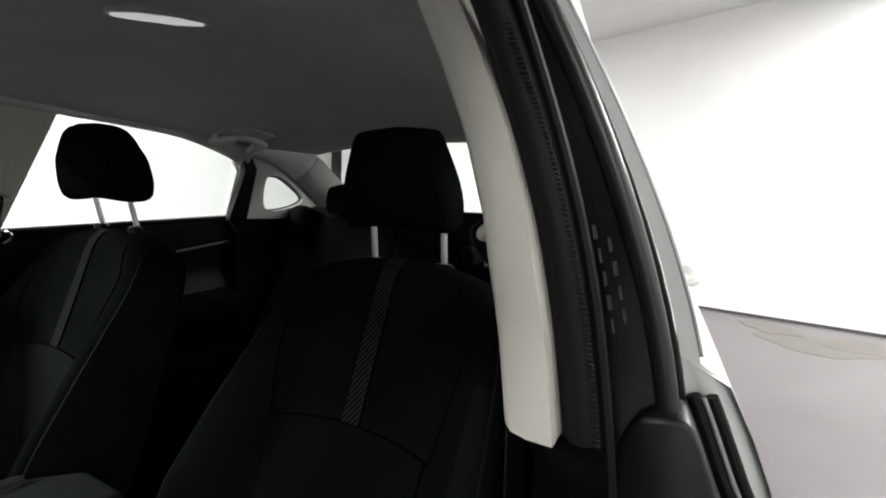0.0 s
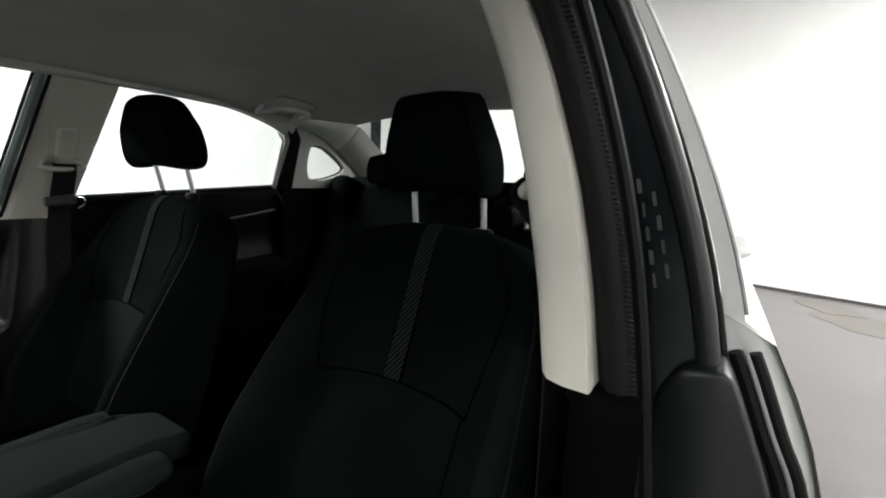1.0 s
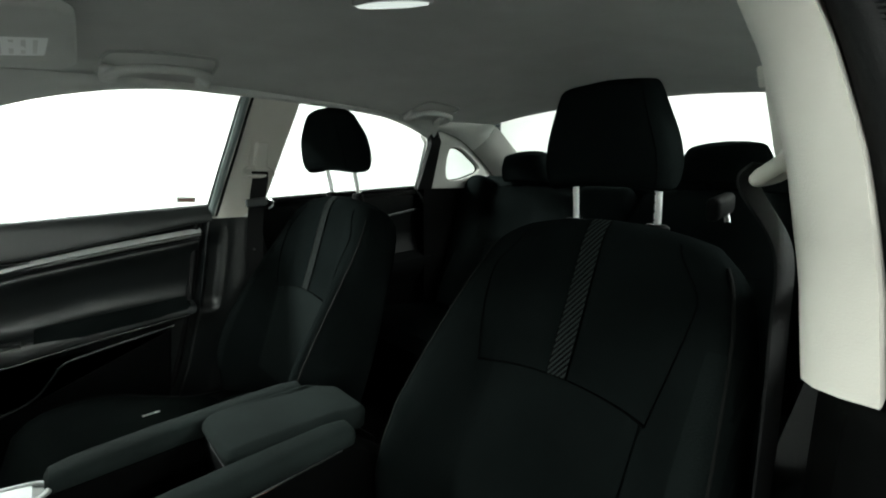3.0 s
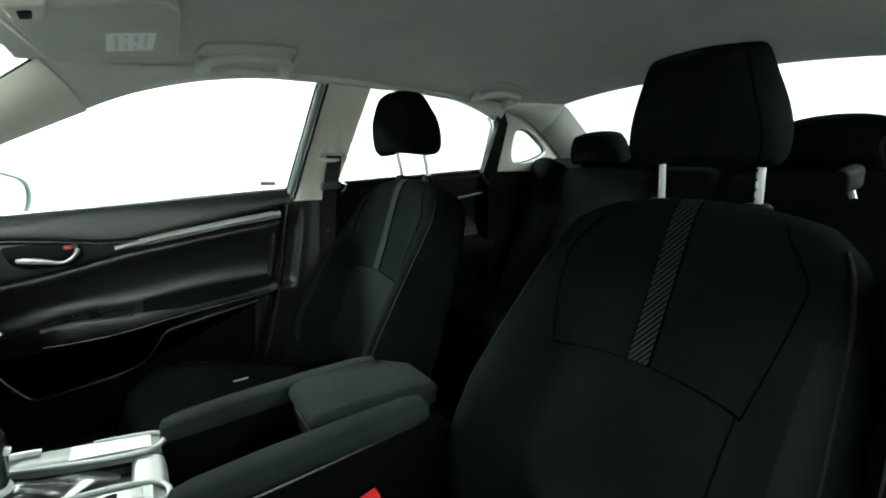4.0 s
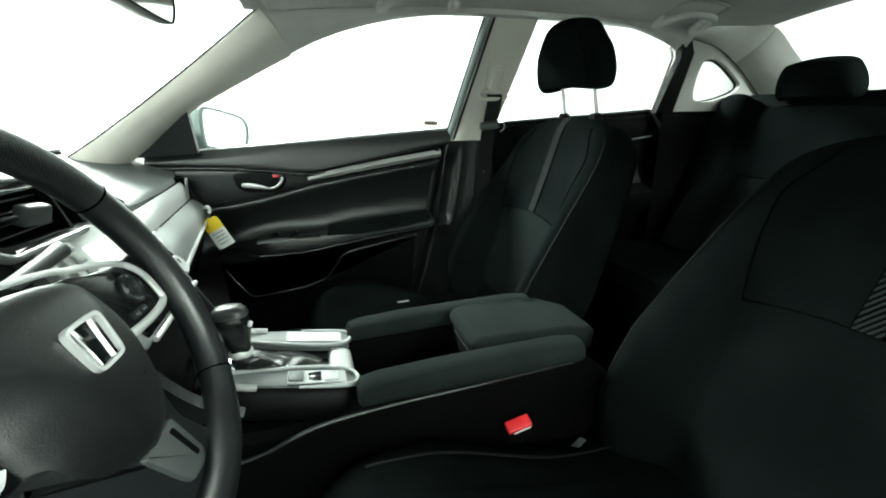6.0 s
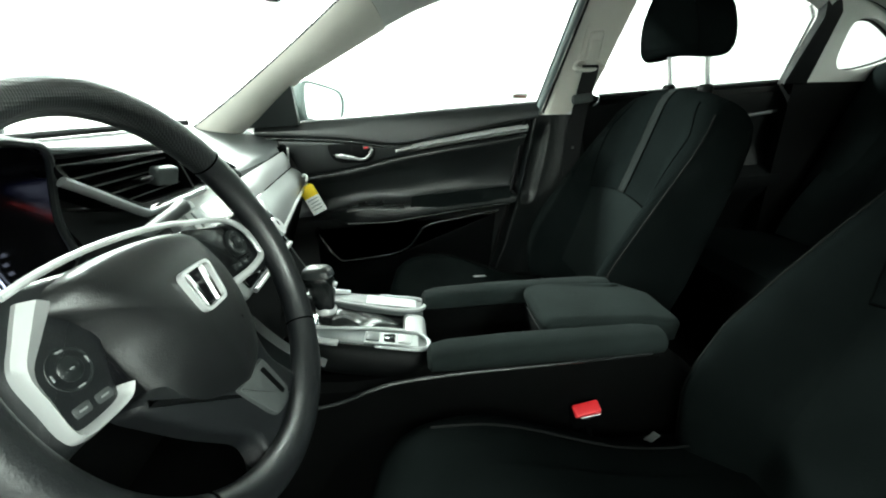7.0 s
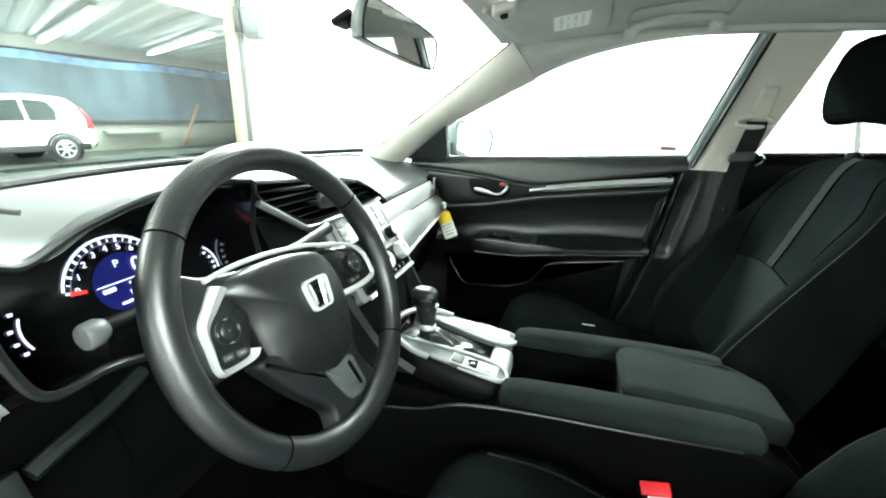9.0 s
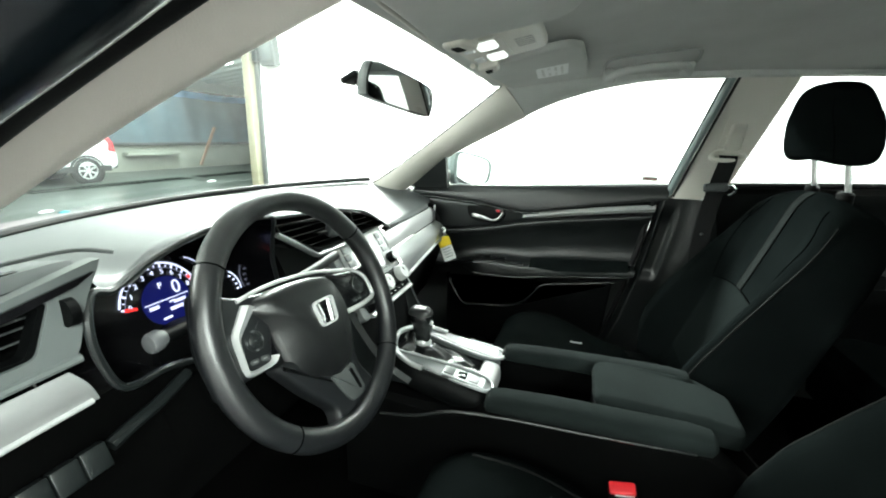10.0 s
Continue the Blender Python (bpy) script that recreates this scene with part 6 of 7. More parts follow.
POD_IN = [(0.475, 0.046), (0.495, 0.040), (0.54, 0.038), (0.60, 0.043), (0.67, 0.054), (0.70, 0.056)]
POD_OUT = [(0.468, 0.070), (0.480, 0.088), (0.50, 0.094), (0.57, 0.094), (0.65, 0.089), (0.685, 0.072), (0.705, 0.054)]
for q in (-1, 1):
    tray, skirt = [], []
    for y in (0.474, 0.49, 0.52, 0.56, 0.60, 0.64, 0.675, 0.698):
        a, b, z = lerp_table(POD_IN, y), lerp_table(POD_OUT, y), pod_z(y)
        tray.append([(POD_X + q * (a + (b - a) * f), y, z + h) for f, h in ((0.0, -0.012), (0.02, 0.0), (0.15, -0.001), (0.5, -0.003), (0.85, -0.001), (1.0, 0.0))])
        skirt.append([(POD_X + q * (b + d), y, z + h) for d, h in ((-0.004, 0.0), (0.006, -0.004), (0.013, -0.016), (0.015, -0.034), (0.010, -0.052), (-0.006, -0.062))])
    part("switch_tray", skin(tray, 3, 4), TRAY, con, "satin grey tray beside the gate")
    part("trim_skirt", skin(skirt, 4, 4), BLACK, con, "black rounded side of the shifter pod")
    end = [(0.700, lerp_table(POD_IN, 0.69))] + [(y, lerp_table(POD_IN, y)) for y in (0.66, 0.62, 0.58, 0.54, 0.505)] + [(0.486, 0.045), (0.474, 0.056), (0.469, 0.070), (0.472, 0.084), (0.486, 0.092), (0.520, 0.0945), (0.56, 0.0945)]
    loop = curve([(POD_X + q * w, y, pod_z(y) + 0.001) for y, w in end], 6)
    part("silver_rail", tube(loop, [0.0018 + 0.0026 * smooth01(0, 26, k) - 0.0022 * smooth01(58, 72, k) for k in range(len(loop))], 10, False, 0.9), SILVERGREY, con, "satin silver rail round the tray")
    part("pod_end", rbox((0.030, 0.012, 0.030), pose(POD_X + q * 0.082, 0.466, 0.594), 0.004, 2), SHINE, con)
nose = curve([(POD_X + w, y, pod_z(y) + h) for w, y, h in ((-0.092, 0.62, 0.0), (-0.088, 0.655, 0.001), (-0.068, 0.690, 0.003), (-0.035, 0.708, 0.006), (0.0, 0.714, 0.009), (0.035, 0.708, 0.006), (0.068, 0.690, 0.003), (0.088, 0.655, 0.001), (0.092, 0.62, 0.0))], 6)
part("pod_nose", tube(nose, 0.0062, 10, False, 0.9), BAND, con, "satin front edge of the shifter pod")
part("gate", skin([[(POD_X + w, y, pod_z(y) + h) for w, h in ((-0.054, -0.006), (-0.038, -0.016), (0.0, -0.018), (0.038, -0.016), (0.054, -0.006))] for y in (0.478, 0.53, 0.58, 0.64, 0.69, 0.712)], 4, 4), GLOSS, con, "black shifter gate")
part("gate_end", skin([[(POD_X + w, y, pod_z(y) + h) for w in (-0.036, -0.018, 0.0, 0.018, 0.036)] for y, h in ((0.470, -0.040), (0.472, -0.014), (0.480, -0.006), (0.494, -0.004), (0.508, -0.006), (0.514, -0.016))], 3, 3), BAND, con, "silver end of the gate")
part("gate_strip", tube([(POD_X - 0.037, y, pod_z(y) - 0.006) for y in (0.50, 0.56, 0.62, 0.665)], 0.0045, 8, False, 0.6), BAND, con, "silver strip along the gate")
part("switch_bezel", skin([[(POD_X - w, y, pod_z(y) + 0.0018) for w in (0.053, 0.066, 0.078, 0.088)] for y in (0.488, 0.52, 0.55, 0.578)], 3, 3, 0.002), SILVERGREY, con, "satin switch bezel")
for k, (mat, lab) in enumerate(((TRAY, "grey parking brake switch"), (GLOSS, "black parking brake switch"), (BAND, "bright parking brake switch"))):
    y = 0.565 - 0.027 * k
    part("brake_switch", rbox((0.026, 0.0235, 0.009), pose(POD_X - 0.070, y, pod_z(y) + (0.0005 if k == 1 else 0.0025), 10 if k != 1 else 2), 0.003, 2), mat, con, lab)
part("card_tray", skin([[(POD_X + w, y, pod_z(y) + 0.0018) for w in (0.052, 0.066, 0.080, 0.088)] for y in (0.487, 0.52, 0.56, 0.585)], 3, 3, 0.002), SILVERGREY, con, "shallow grey tray")
part("gate_lamp", rbox((0.004, 0.010, 0.002), pose(POD_X - 0.036, 0.648, pod_z(0.648) - 0.008), 0.0005), LIT_ORANGE, con, "small orange position light")
for k in range(5):
    part("gate_letter", rbox((0.004, 0.005, 0.001), pose(POD_X - 0.036, 0.628 - 0.016 * k, pod_z(0.628 - 0.016 * k) - 0.013), 0), SYMBOL, con, "", False)

shifter = thing("gear_shifter", (0.010, 0.66, 0.62), "black gear shifter knob on a folded boot", "gear shifter")
rings = []
for z, w, d, o in ((0.652, 0.0140, 0.016, -0.004), (0.664, 0.0155, 0.018, -0.003), (0.680, 0.0175, 0.021, -0.002), (0.694, 0.0195, 0.024, 0.000), (0.706, 0.0210, 0.0265, 0.002), (0.716, 0.0215, 0.0280, 0.004), (0.7175, 0.0210, 0.0272, 0.004)):
    rings.append([Vector((0.010 + w * math.copysign(abs(math.cos(a)) ** 0.75, math.cos(a)), 0.655 + o + d * math.copysign(abs(math.sin(a)) ** 0.75, math.sin(a)), z)) for a in [2 * math.pi * i / 32 for i in range(32)]])
part("knob", loft(rings), SHINE, shifter)
part("knob_cap", loft([[Vector((0.010 + w * math.copysign(abs(math.cos(a)) ** 0.75, math.cos(a)), 0.659 + d * math.copysign(abs(math.sin(a)) ** 0.75, math.sin(a)), z)) for a in [2 * math.pi * i / 32 for i in range(32)]] for z, w, d in ((0.7170, 0.0210, 0.0274), (0.7180, 0.0216, 0.0281), (0.726, 0.0198, 0.0258), (0.7315, 0.0158, 0.0205), (0.7345, 0.0080, 0.0105))]), SOFT, shifter, "grey stitched leather cap")
part("knob_button", rbox((0.006, 0.007, 0.010), pose(0.001, 0.629, 0.702, 20), 0.002), SATIN, shifter, "small silver button")
part("collar", loft([[Vector((0.010 + r * math.cos(a), 0.651 + 1.15 * r * math.sin(a), z)) for a in [2 * math.pi * i / 24 for i in range(24)]] for r, z in ((0.0145, 0.656), (0.0165, 0.650), (0.0165, 0.645), (0.014, 0.641))]), SATIN, shifter, "silver collar")
rings = []
for k in range(15):
    t = k / 14
    rr = 0.0135 + 0.026 * t ** 0.8 + 0.0028 * math.sin(2 * math.pi * 3 * t) * (1 - 0.4 * t)
    rings.append([Vector((0.010 + (rr + 0.0022 * math.sin(6 * a + 5 * t)) * math.cos(a), 0.650 - 0.048 * t + (rr * (1.0 + 0.9 * t) + 0.003 * math.sin(5 * a + 4 * t)) * math.sin(a), 0.643 - 0.024 * t - 0.010 * t * (0.5 - 0.5 * math.sin(a)) + 0.002 * math.sin(9 * t))) for a in [2 * math.pi * i / 40 for i in range(40)]])
part("boot", loft(rings), SHINE, shifter, "folded black boot")

# ---- things on the roof and pillars ----


def roof_at(x, y, drop):
    w = soft_table(HW, y)
    p = roof_point(max(-1, min(1, x / w)), y)
    return Vector((x, y, p.z - drop))


def on_roof(drop):
    return lambda a, b, c: roof_at(a, b, drop + c)


def sun_visor(s):
    v = thing("sun_visor", (s * 0.29, 0.47, 1.26), "light grey folded sun visor with a white warning label", "sun visor")
    loop = resample(rounded([(s * 0.105, 0.395), (s * 0.13, 0.585), (s * 0.455, 0.560), (s * 0.475, 0.375), (s * 0.44, 0.350), (s * 0.15, 0.365)], 0.03), 70, (s * 0.105, 0.395))
    bm = plate(loop, on_roof(0.009), 0.015, 0.006, 3)
    part("panel", bm, HEADLINER, v)
    lab = part("label", plate(rounded([(s * 0.262, 0.395), (s * 0.262, 0.470), (s * 0.372, 0.475), (s * 0.372, 0.400)], 0.004), on_roof(0.0250), 0.0012), PAPER, v, "white printed label")
    for k in range(4):
        part("print_bar", plate([(s * 0.275, 0.408 + 0.015 * k), (s * 0.275, 0.414 + 0.015 * k), (s * 0.36, 0.416 + 0.015 * k), (s * 0.36, 0.410 + 0.015 * k)], on_roof(0.0263), 0.0004), material("grey_print", (0.68, 0.68, 0.66), 0.7), lab, "", False)
    part("rod", tube([roof_at(s * 0.13, 0.592, 0.012), roof_at(s * 0.45, 0.568, 0.012)], 0.006, 10), TRIM, v)
    clip = part("clip", plate(rounded([(s * 0.085, 0.525), (s * 0.150, 0.535), (s * 0.155, 0.572), (s * 0.090, 0.572)], 0.012), on_roof(0.006), 0.026, 0.006, 3), TRIM, v, "beige plastic visor clip")
    part("clip_slot", plate(rounded([(s * 0.105, 0.542), (s * 0.140, 0.547), (s * 0.142, 0.560), (s * 0.106, 0.558)], 0.005), on_roof(0.0322), 0.001), PIPING, clip)
    return v


sun_visor(1)
sun_visor(-1)

ml = thing("map_lamp", (0, 0.51, 1.27), "beige overhead map lamp unit with two white lenses", "map lamp")
part("housing", plate(resample(rounded([(-0.080, 0.580), (0.080, 0.580), (0.096, 0.540), (0.096, 0.430), (-0.096, 0.430), (-0.096, 0.540)], 0.02), 60, (-0.080, 0.580)), on_roof(0.002), 0.016, 0.006, 3), TRIM, ml)
part("lamp_panel", plate(resample(rounded([(-0.078, 0.572), (0.078, 0.572), (0.084, 0.494), (-0.084, 0.494)], 0.012), 40, (-0.078, 0.572)), on_roof(0.017), 0.003, 0.001), TRIM, ml)
for q in (-1, 1):
    part("lens", plate(rounded([(q * 0.022, 0.505), (q * 0.076, 0.505), (q * 0.076, 0.538), (q * 0.022, 0.538)], 0.006), on_roof(0.0195), 0.004, 0.0015), LENS_W, ml, "white lamp lens")
    part("lamp_button", plate(rounded([(q * 0.028, 0.546), (q * 0.070, 0.546), (q * 0.066, 0.564), (q * 0.030, 0.564)], 0.004), on_roof(0.0195), 0.003, 0.001), SATIN, ml, "silver lamp switch")
for k in range(5):
    x = -0.028 + 0.014 * k
    part("grille_slot", plate([(x - 0.0013, 0.446), (x + 0.0013, 0.446), (x + 0.0013, 0.478), (x - 0.0013, 0.478)], on_roof(0.0180), 0.0008), SWITCH, ml, "", False)

dl = thing("dome_lamp", (-0.09, -0.045, 1.355), "oval white dome lamp in a chrome rim", "dome lamp")
oval = [(-0.088 + 0.058 * math.copysign(abs(math.cos(t)) ** 0.8, math.cos(t)) * 0.86 + 0.020 * math.sin(t), -0.045 + 0.036 * math.sin(t) + 0.030 * math.cos(t)) for t in [2 * math.pi * i / 40 for i in range(40)]]
part("rim", ring_plate(oval, shrink(oval, 0.006), on_roof(-0.002), 0.012), SATIN, dl, "silver rim")
part("lens", plate(shrink(oval, 0.006), on_roof(0.0), 0.013, 0.004, 2), LENS_W, dl, "white lens")


# grey that draws the shade round the grab handle's recess
RECESS_SHADE = material("recess_shade_grey", (0.36, 0.365, 0.35), 0.55, bump=0.1, bump_scale=900, vary=0.05)


def grab_handle(y0, y1, out=0.0):
    """Folded handle lying under the lining: two feet near the rail, the bar further in."""
    g = thing("grab_handle", roof_at(0.50, (y0 + y1) / 2, 0.05), "light grey folded grab handle above the door", "grab handle", "grab handles")
    d = y1 - y0
    mid = [roof_at(0.535 + out, y0, 0.010), roof_at(0.500 + out, y0 + d * 0.02, 0.022), roof_at(0.450 + out, y0 + d * 0.10, 0.028), roof_at(0.428 + out, y0 + d * 0.25, 0.029), roof_at(0.422 + out, y0 + d * 0.5, 0.029), roof_at(0.428 + out, y0 + d * 0.75, 0.029), roof_at(0.450 + out, y1 - d * 0.10, 0.028), roof_at(0.500 + out, y1 - d * 0.02, 0.022), roof_at(0.535 + out, y1, 0.010)]
    part("bar", tube(curve(mid, 7), 0.0105, 12), HEADLINER, g)
    rim = [(0.545, y0 - d * 0.05), (0.435, y0 - d * 0.03), (0.405, y0 + d * 0.14), (0.405, y1 - d * 0.14), (0.435, y1 + d * 0.03), (0.545, y1 + d * 0.05)]
    # outline of the recess, its shade given as a grey rim
    part("recess_rim", tube([roof_at(p.x + out, p.y, 0.001) for p in curve([(*q, 0) for q in rim], 6)], 0.0045, 8), RECESS_SHADE, g)
    for y in (y0 + d * 0.03, y1 - d * 0.03):
        part("foot", rbox((0.055, 0.034, 0.020), Matrix.Translation(roof_at(0.515 + out, y, 0.014)) @ Matrix.Rotation(radians(24), 4, "Y"), 0.008, 3), HEADLINER, g)
    return g


grab_handle(0.300, 0.095)
grab_handle(-0.580, -0.735, 0.016)

# inside mirror
mr = thing("rear_view_mirror", (0.015, 0.72, 1.17), "black rear-view mirror on a short arm", "mirror")
mx = Vector((0.235, -0.067, -0.037)).normalized()
mn = Vector((-0.269, -0.962, -0.05))
mn = (mn - mx * mn.dot(mx)).normalized()
mz = mn.cross(mx).normalized()
if mz.z < 0:
    mz = -mz
MM = Matrix.Translation((0.024, 0.716, 1.203)) @ Matrix((mx, mn, mz)).transposed().to_4x4()
shape = [q.to_2d() for q in curve([(-0.108, 0.0, 0), (-0.104, 0.025, 0), (-0.090, 0.034, 0), (-0.03, 0.036, 0), (0.06, 0.033, 0), (0.098, 0.025, 0), (0.107, 0.0, 0), (0.104, -0.024, 0), (0.090, -0.032, 0), (0.0, -0.034, 0), (-0.094, -0.033, 0), (-0.105, -0.024, 0)], 6, True)]
part("housing", loft([[MM @ Vector((p.x * k, d, p.y * k)) for p in shape] for k, d in ((0.985, 0.0045), (1.0, 0.003), (1.015, -0.003), (1.01, -0.014), (0.9, -0.03), (0.5, -0.040))]), TRAY, mr, "grey mirror housing")
part("mirror_face", plate([(p.x * 0.972, p.y * 0.955) for p in shape], lambda a, b, c: MM @ Vector((a, 0.0046 + c, b)), 0.001), MIRROR, mr, "mirror glass", False)
part("mirror_rim", ring_plate([(p.x * 0.995, p.y * 0.995) for p in shape], [(p.x * 0.970, p.y * 0.950) for p in shape], lambda a, b, c: MM @ Vector((a, 0.004 + c, b)), 0.0030), BLACK, mr, "thin black rim")
part("arm", tube([MM @ Vector((0, -0.035, 0.0)), Vector((-0.027, 0.790, 1.219))], 0.010, 10), BLACK, mr)
part("foot", rbox((0.05, 0.04, 0.012), pose(-0.027, 0.797, 1.224, -27), 0.004), BLACK, mr)

# outside mirror on the passenger door
om = thing("door_mirror", (0.86, 0.80, 0.92), "grey door mirror beside the passenger window", "mirror")
ox = Vector((0.17, -0.104, -0.02)).normalized()
on_ = Vector((-0.52, -0.85, 0.02))
on_ = (on_ - ox * on_.dot(ox)).normalized()
oz = ox.cross(on_)
if oz.z < 0:
    oz = -oz
OM = Matrix.Translation((0.885, 0.768, 0.982)) @ Matrix((ox, on_, oz)).transposed().to_4x4()
mshape = [q.to_2d() for q in curve([(-0.098, 0.0, 0), (-0.094, 0.050, 0), (-0.06, 0.062, 0), (0.06, 0.050, 0), (0.098, 0.030, 0), (0.103, -0.010, 0), (0.085, -0.048, 0), (0.04, -0.060, 0), (-0.07, -0.060, 0), (-0.092, -0.045, 0)], 6, True)]
part("housing", loft([[OM @ Vector((p.x * k, d, p.y * k)) for p in mshape] for k, d in ((0.97, 0.0), (1.07, 0.004), (1.09, -0.015), (1.0, -0.06), (0.7, -0.10), (0.3, -0.115))]), FRAMEG, om)
part("mirror_face", plate([(p.x * 0.955, p.y * 0.955) for p in mshape], lambda a, b, c: OM @ Vector((a, 0.002 + c, b)), 0.001), MIRROR, om, "mirror glass", False)
part("mirror_rim", ring_plate([(p.x * 1.04, p.y * 1.05) for p in mshape], [(p.x * 0.955, p.y * 0.955) for p in mshape], lambda a, b, c: OM @ Vector((a, 0.004 + c, b)), 0.003), FRAMEG, om)
part("foot", loft([[Vector((0.735, 0.84, 0.93)), Vector((0.735, 0.90, 0.93)), Vector((0.735, 0.90, 0.965)), Vector((0.735, 0.84, 0.965))], [Vector((0.83, 0.835, 0.945)), Vector((0.83, 0.875, 0.945)), Vector((0.83, 0.875, 0.985)), Vector((0.83, 0.835, 0.985))]]), PAINT, om)

# ---- seat belts ----


def ribbon(points, half, across, thick=0.0012):
    a = Vector(across).normalized() * half
    p = curve(points, 8)
    bm = bmesh.new()
    rows = []
    for i, q in enumerate(p):
        d = (p[min(i + 1, len(p) - 1)] - p[max(i - 1, 0)]).normalized()
        n = d.cross(a).normalized() * thick
        rows.append([bm.verts.new(v) for v in (q - a + n, q + a + n, q + a - n, q - a - n)])
    for A, B in zip(rows, rows[1:]):
        for j in range(4):
            bm.faces.new((A[j], A[(j + 1) % 4], B[(j + 1) % 4], B[j]))
    bm.faces.new(rows[0]), bm.faces.new(rows[-1])
    return bm


def seat_belt(s):
    b = thing("seat_belt", (s * 0.66, -0.07, 0.40), "black seat belt hanging from a beige height adjuster", "seat belt", "seat belts")

    dy, reach = (0, 0) if s > 0 else (0.030, 0.006)

    def face(off):
        return lambda a, q, c: Vector((s * (lerp_table([(0.93, 0.690), (1.08, 0.668), (1.164, 0.648), (1.25, 0.617)], q) + 0.010 - reach - off - c), a + dy, q))

    part("adjuster_track", ring_plate(rounded([(-0.040, 1.060), (-0.052, 1.200), (-0.122, 1.204), (-0.118, 1.062)], 0.014), rounded([(-0.046, 1.066), (-0.058, 1.192), (-0.115, 1.196), (-0.111, 1.068)], 0.012), face(0.0), 0.010), TRIM, b, "raised beige track rim")
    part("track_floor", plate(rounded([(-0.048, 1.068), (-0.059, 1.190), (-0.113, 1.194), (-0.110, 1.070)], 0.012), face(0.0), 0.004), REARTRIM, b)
    adj = part("adjuster", plate(rounded([(-0.058, 1.082), (-0.064, 1.172), (-0.104, 1.175), (-0.101, 1.080)], 0.010), face(0.004), 0.018, 0.007, 3), TRIM, b, "beige height adjuster")
    part("release_tab", plate(rounded([(-0.066, 1.146), (-0.068, 1.166), (-0.099, 1.168), (-0.098, 1.148)], 0.004), face(0.021), 0.005, 0.002), TRIM, adj)
    loop = [(0.654, -0.030, 1.082), (0.640, -0.030, 1.070), (0.634, -0.068, 1.068), (0.640, -0.108, 1.072), (0.652, -0.110, 1.084), (0.658, -0.092, 1.094), (0.658, -0.048, 1.094)]
    part("belt_guide", tube(curve([(s * (x + reach), y + dy, z) for x, y, z in loop], 5, True), 0.0066, 10, True), TRIM, b, "beige belt guide loop")
    strap = [(0.640, -0.070, 1.082), (0.632, -0.068, 1.062), (0.638, -0.058, 1.00), (0.645, -0.048, 0.92), (0.650, -0.042, 0.80), (0.652, -0.042, 0.60), (0.655, -0.05, 0.42)]
    part("webbing", ribbon([(s * (x + 0.6 * dy * smooth01(1.06, 1.0, z)), y + dy * smooth01(1.0, 1.06, z) - dy * smooth01(1.06, 1.0, z), z) for x, y, z in strap], 0.0235, (0.15, 1, 0)), BELT, b)
    ty = (-0.050, 0.988, 0.628) if s > 0 else (-0.128, 1.038, 0.590)
    # left tongue is the grey one darkened by colour for its shade
    part("tongue", rbox((0.015, 0.066, 0.026), pose(s * ty[2], ty[0], ty[1], -6, 0, 0), 0.007, 3), SWITCH if s > 0 else SHADED_BLACK, b, "dark grey belt tongue")
    part("tongue_plate", tube(curve([(s * (ty[2] + x), ty[0] + y, ty[1] + z) for x, y, z in ((-0.006, -0.028, 0.008), (-0.008, -0.046, 0.004), (-0.006, -0.050, -0.010), (0.0, -0.038, -0.022))], 5), 0.0035, 8), CHROME, b, "bright steel plate")
    if s > 0:
        part("stop_button", rbox((0.006, 0.008, 0.008), pose(s * 0.644, -0.04, 0.84), 0.003), SWITCH, b)
    return b


seat_belt(1)
seat_belt(-1)


def belt_buckle(x, y, z, tilt, label):
    b = thing("belt_buckle", (x, y, z - 0.06), label, "belt buckle")
    m = Matrix.Translation((x, y, z)) @ Matrix.Rotation(radians(tilt), 4, "X") @ Matrix.Rotation(radians(-28), 4, "Y") @ Matrix.Scale(0.84, 4)
    part("body", rbox((0.030, 0.060, 0.075), m @ Matrix.Translation((0, 0, -0.034)), 0.006, 3), BLACK, b)
    part("button", rbox((0.026, 0.054, 0.012), m @ Matrix.Translation((-0.001, 0, 0.004)), 0.004, 3), RED, b, "red release button")
    part("slot_lip", rbox((0.004, 0.040, 0.003), m @ Matrix.Translation((-0.015, -0.004, 0.000)), 0.001), SATIN, b)
    part("stalk", tube([m @ Vector((0, 0, -0.06)), (x + 0.005, y - 0.03, 0.36)], 0.011, 8), BLACK, b)
    return b


belt_buckle(-0.136, 0.208, 0.506, -12, "black belt buckle with a red button beside the console")
br = thing("seat_lever", (-0.165, 0.11, 0.40), "grey strap end beside the seat hinge", "seat lever")
part("strap", ribbon([(-0.165, 0.150, 0.420), (-0.160, 0.115, 0.438), (-0.150, 0.080, 0.452)], 0.007, (1, 0.2, -0.3)), SILVERGREY, br)
part("bolt", rbox((0.012, 0.018, 0.012), pose(-0.168, 0.135, 0.420), 0.003), SATIN, br)

# paper tag on the glove box
tg = thing("paper_tag", (0.575, 0.78, 0.66), "yellow and white paper tag hanging from the dashboard", "tag")
tb = Vector((0.029, 0.043, 0.075)).normalized()
ta = Vector((0.014, -0.033, 0.027))
ta = (ta - tb * ta.dot(tb)).normalized()
TM = Matrix.Translation((0.588, 0.790, 0.744)) @ Matrix((ta, tb.cross(ta), tb)).transposed().to_4x4() @ Matrix.Scale(0.86, 4)
part("yellow_part", plate(rounded([(-0.026, 0.010), (-0.020, 0.018), (0.020, 0.018), (0.026, 0.010), (0.026, -0.026), (-0.026, -0.026)], 0.003), lambda a, b, c: TM @ Vector((a, c, b)), 0.0008), YELLOW, tg, "yellow band", False)
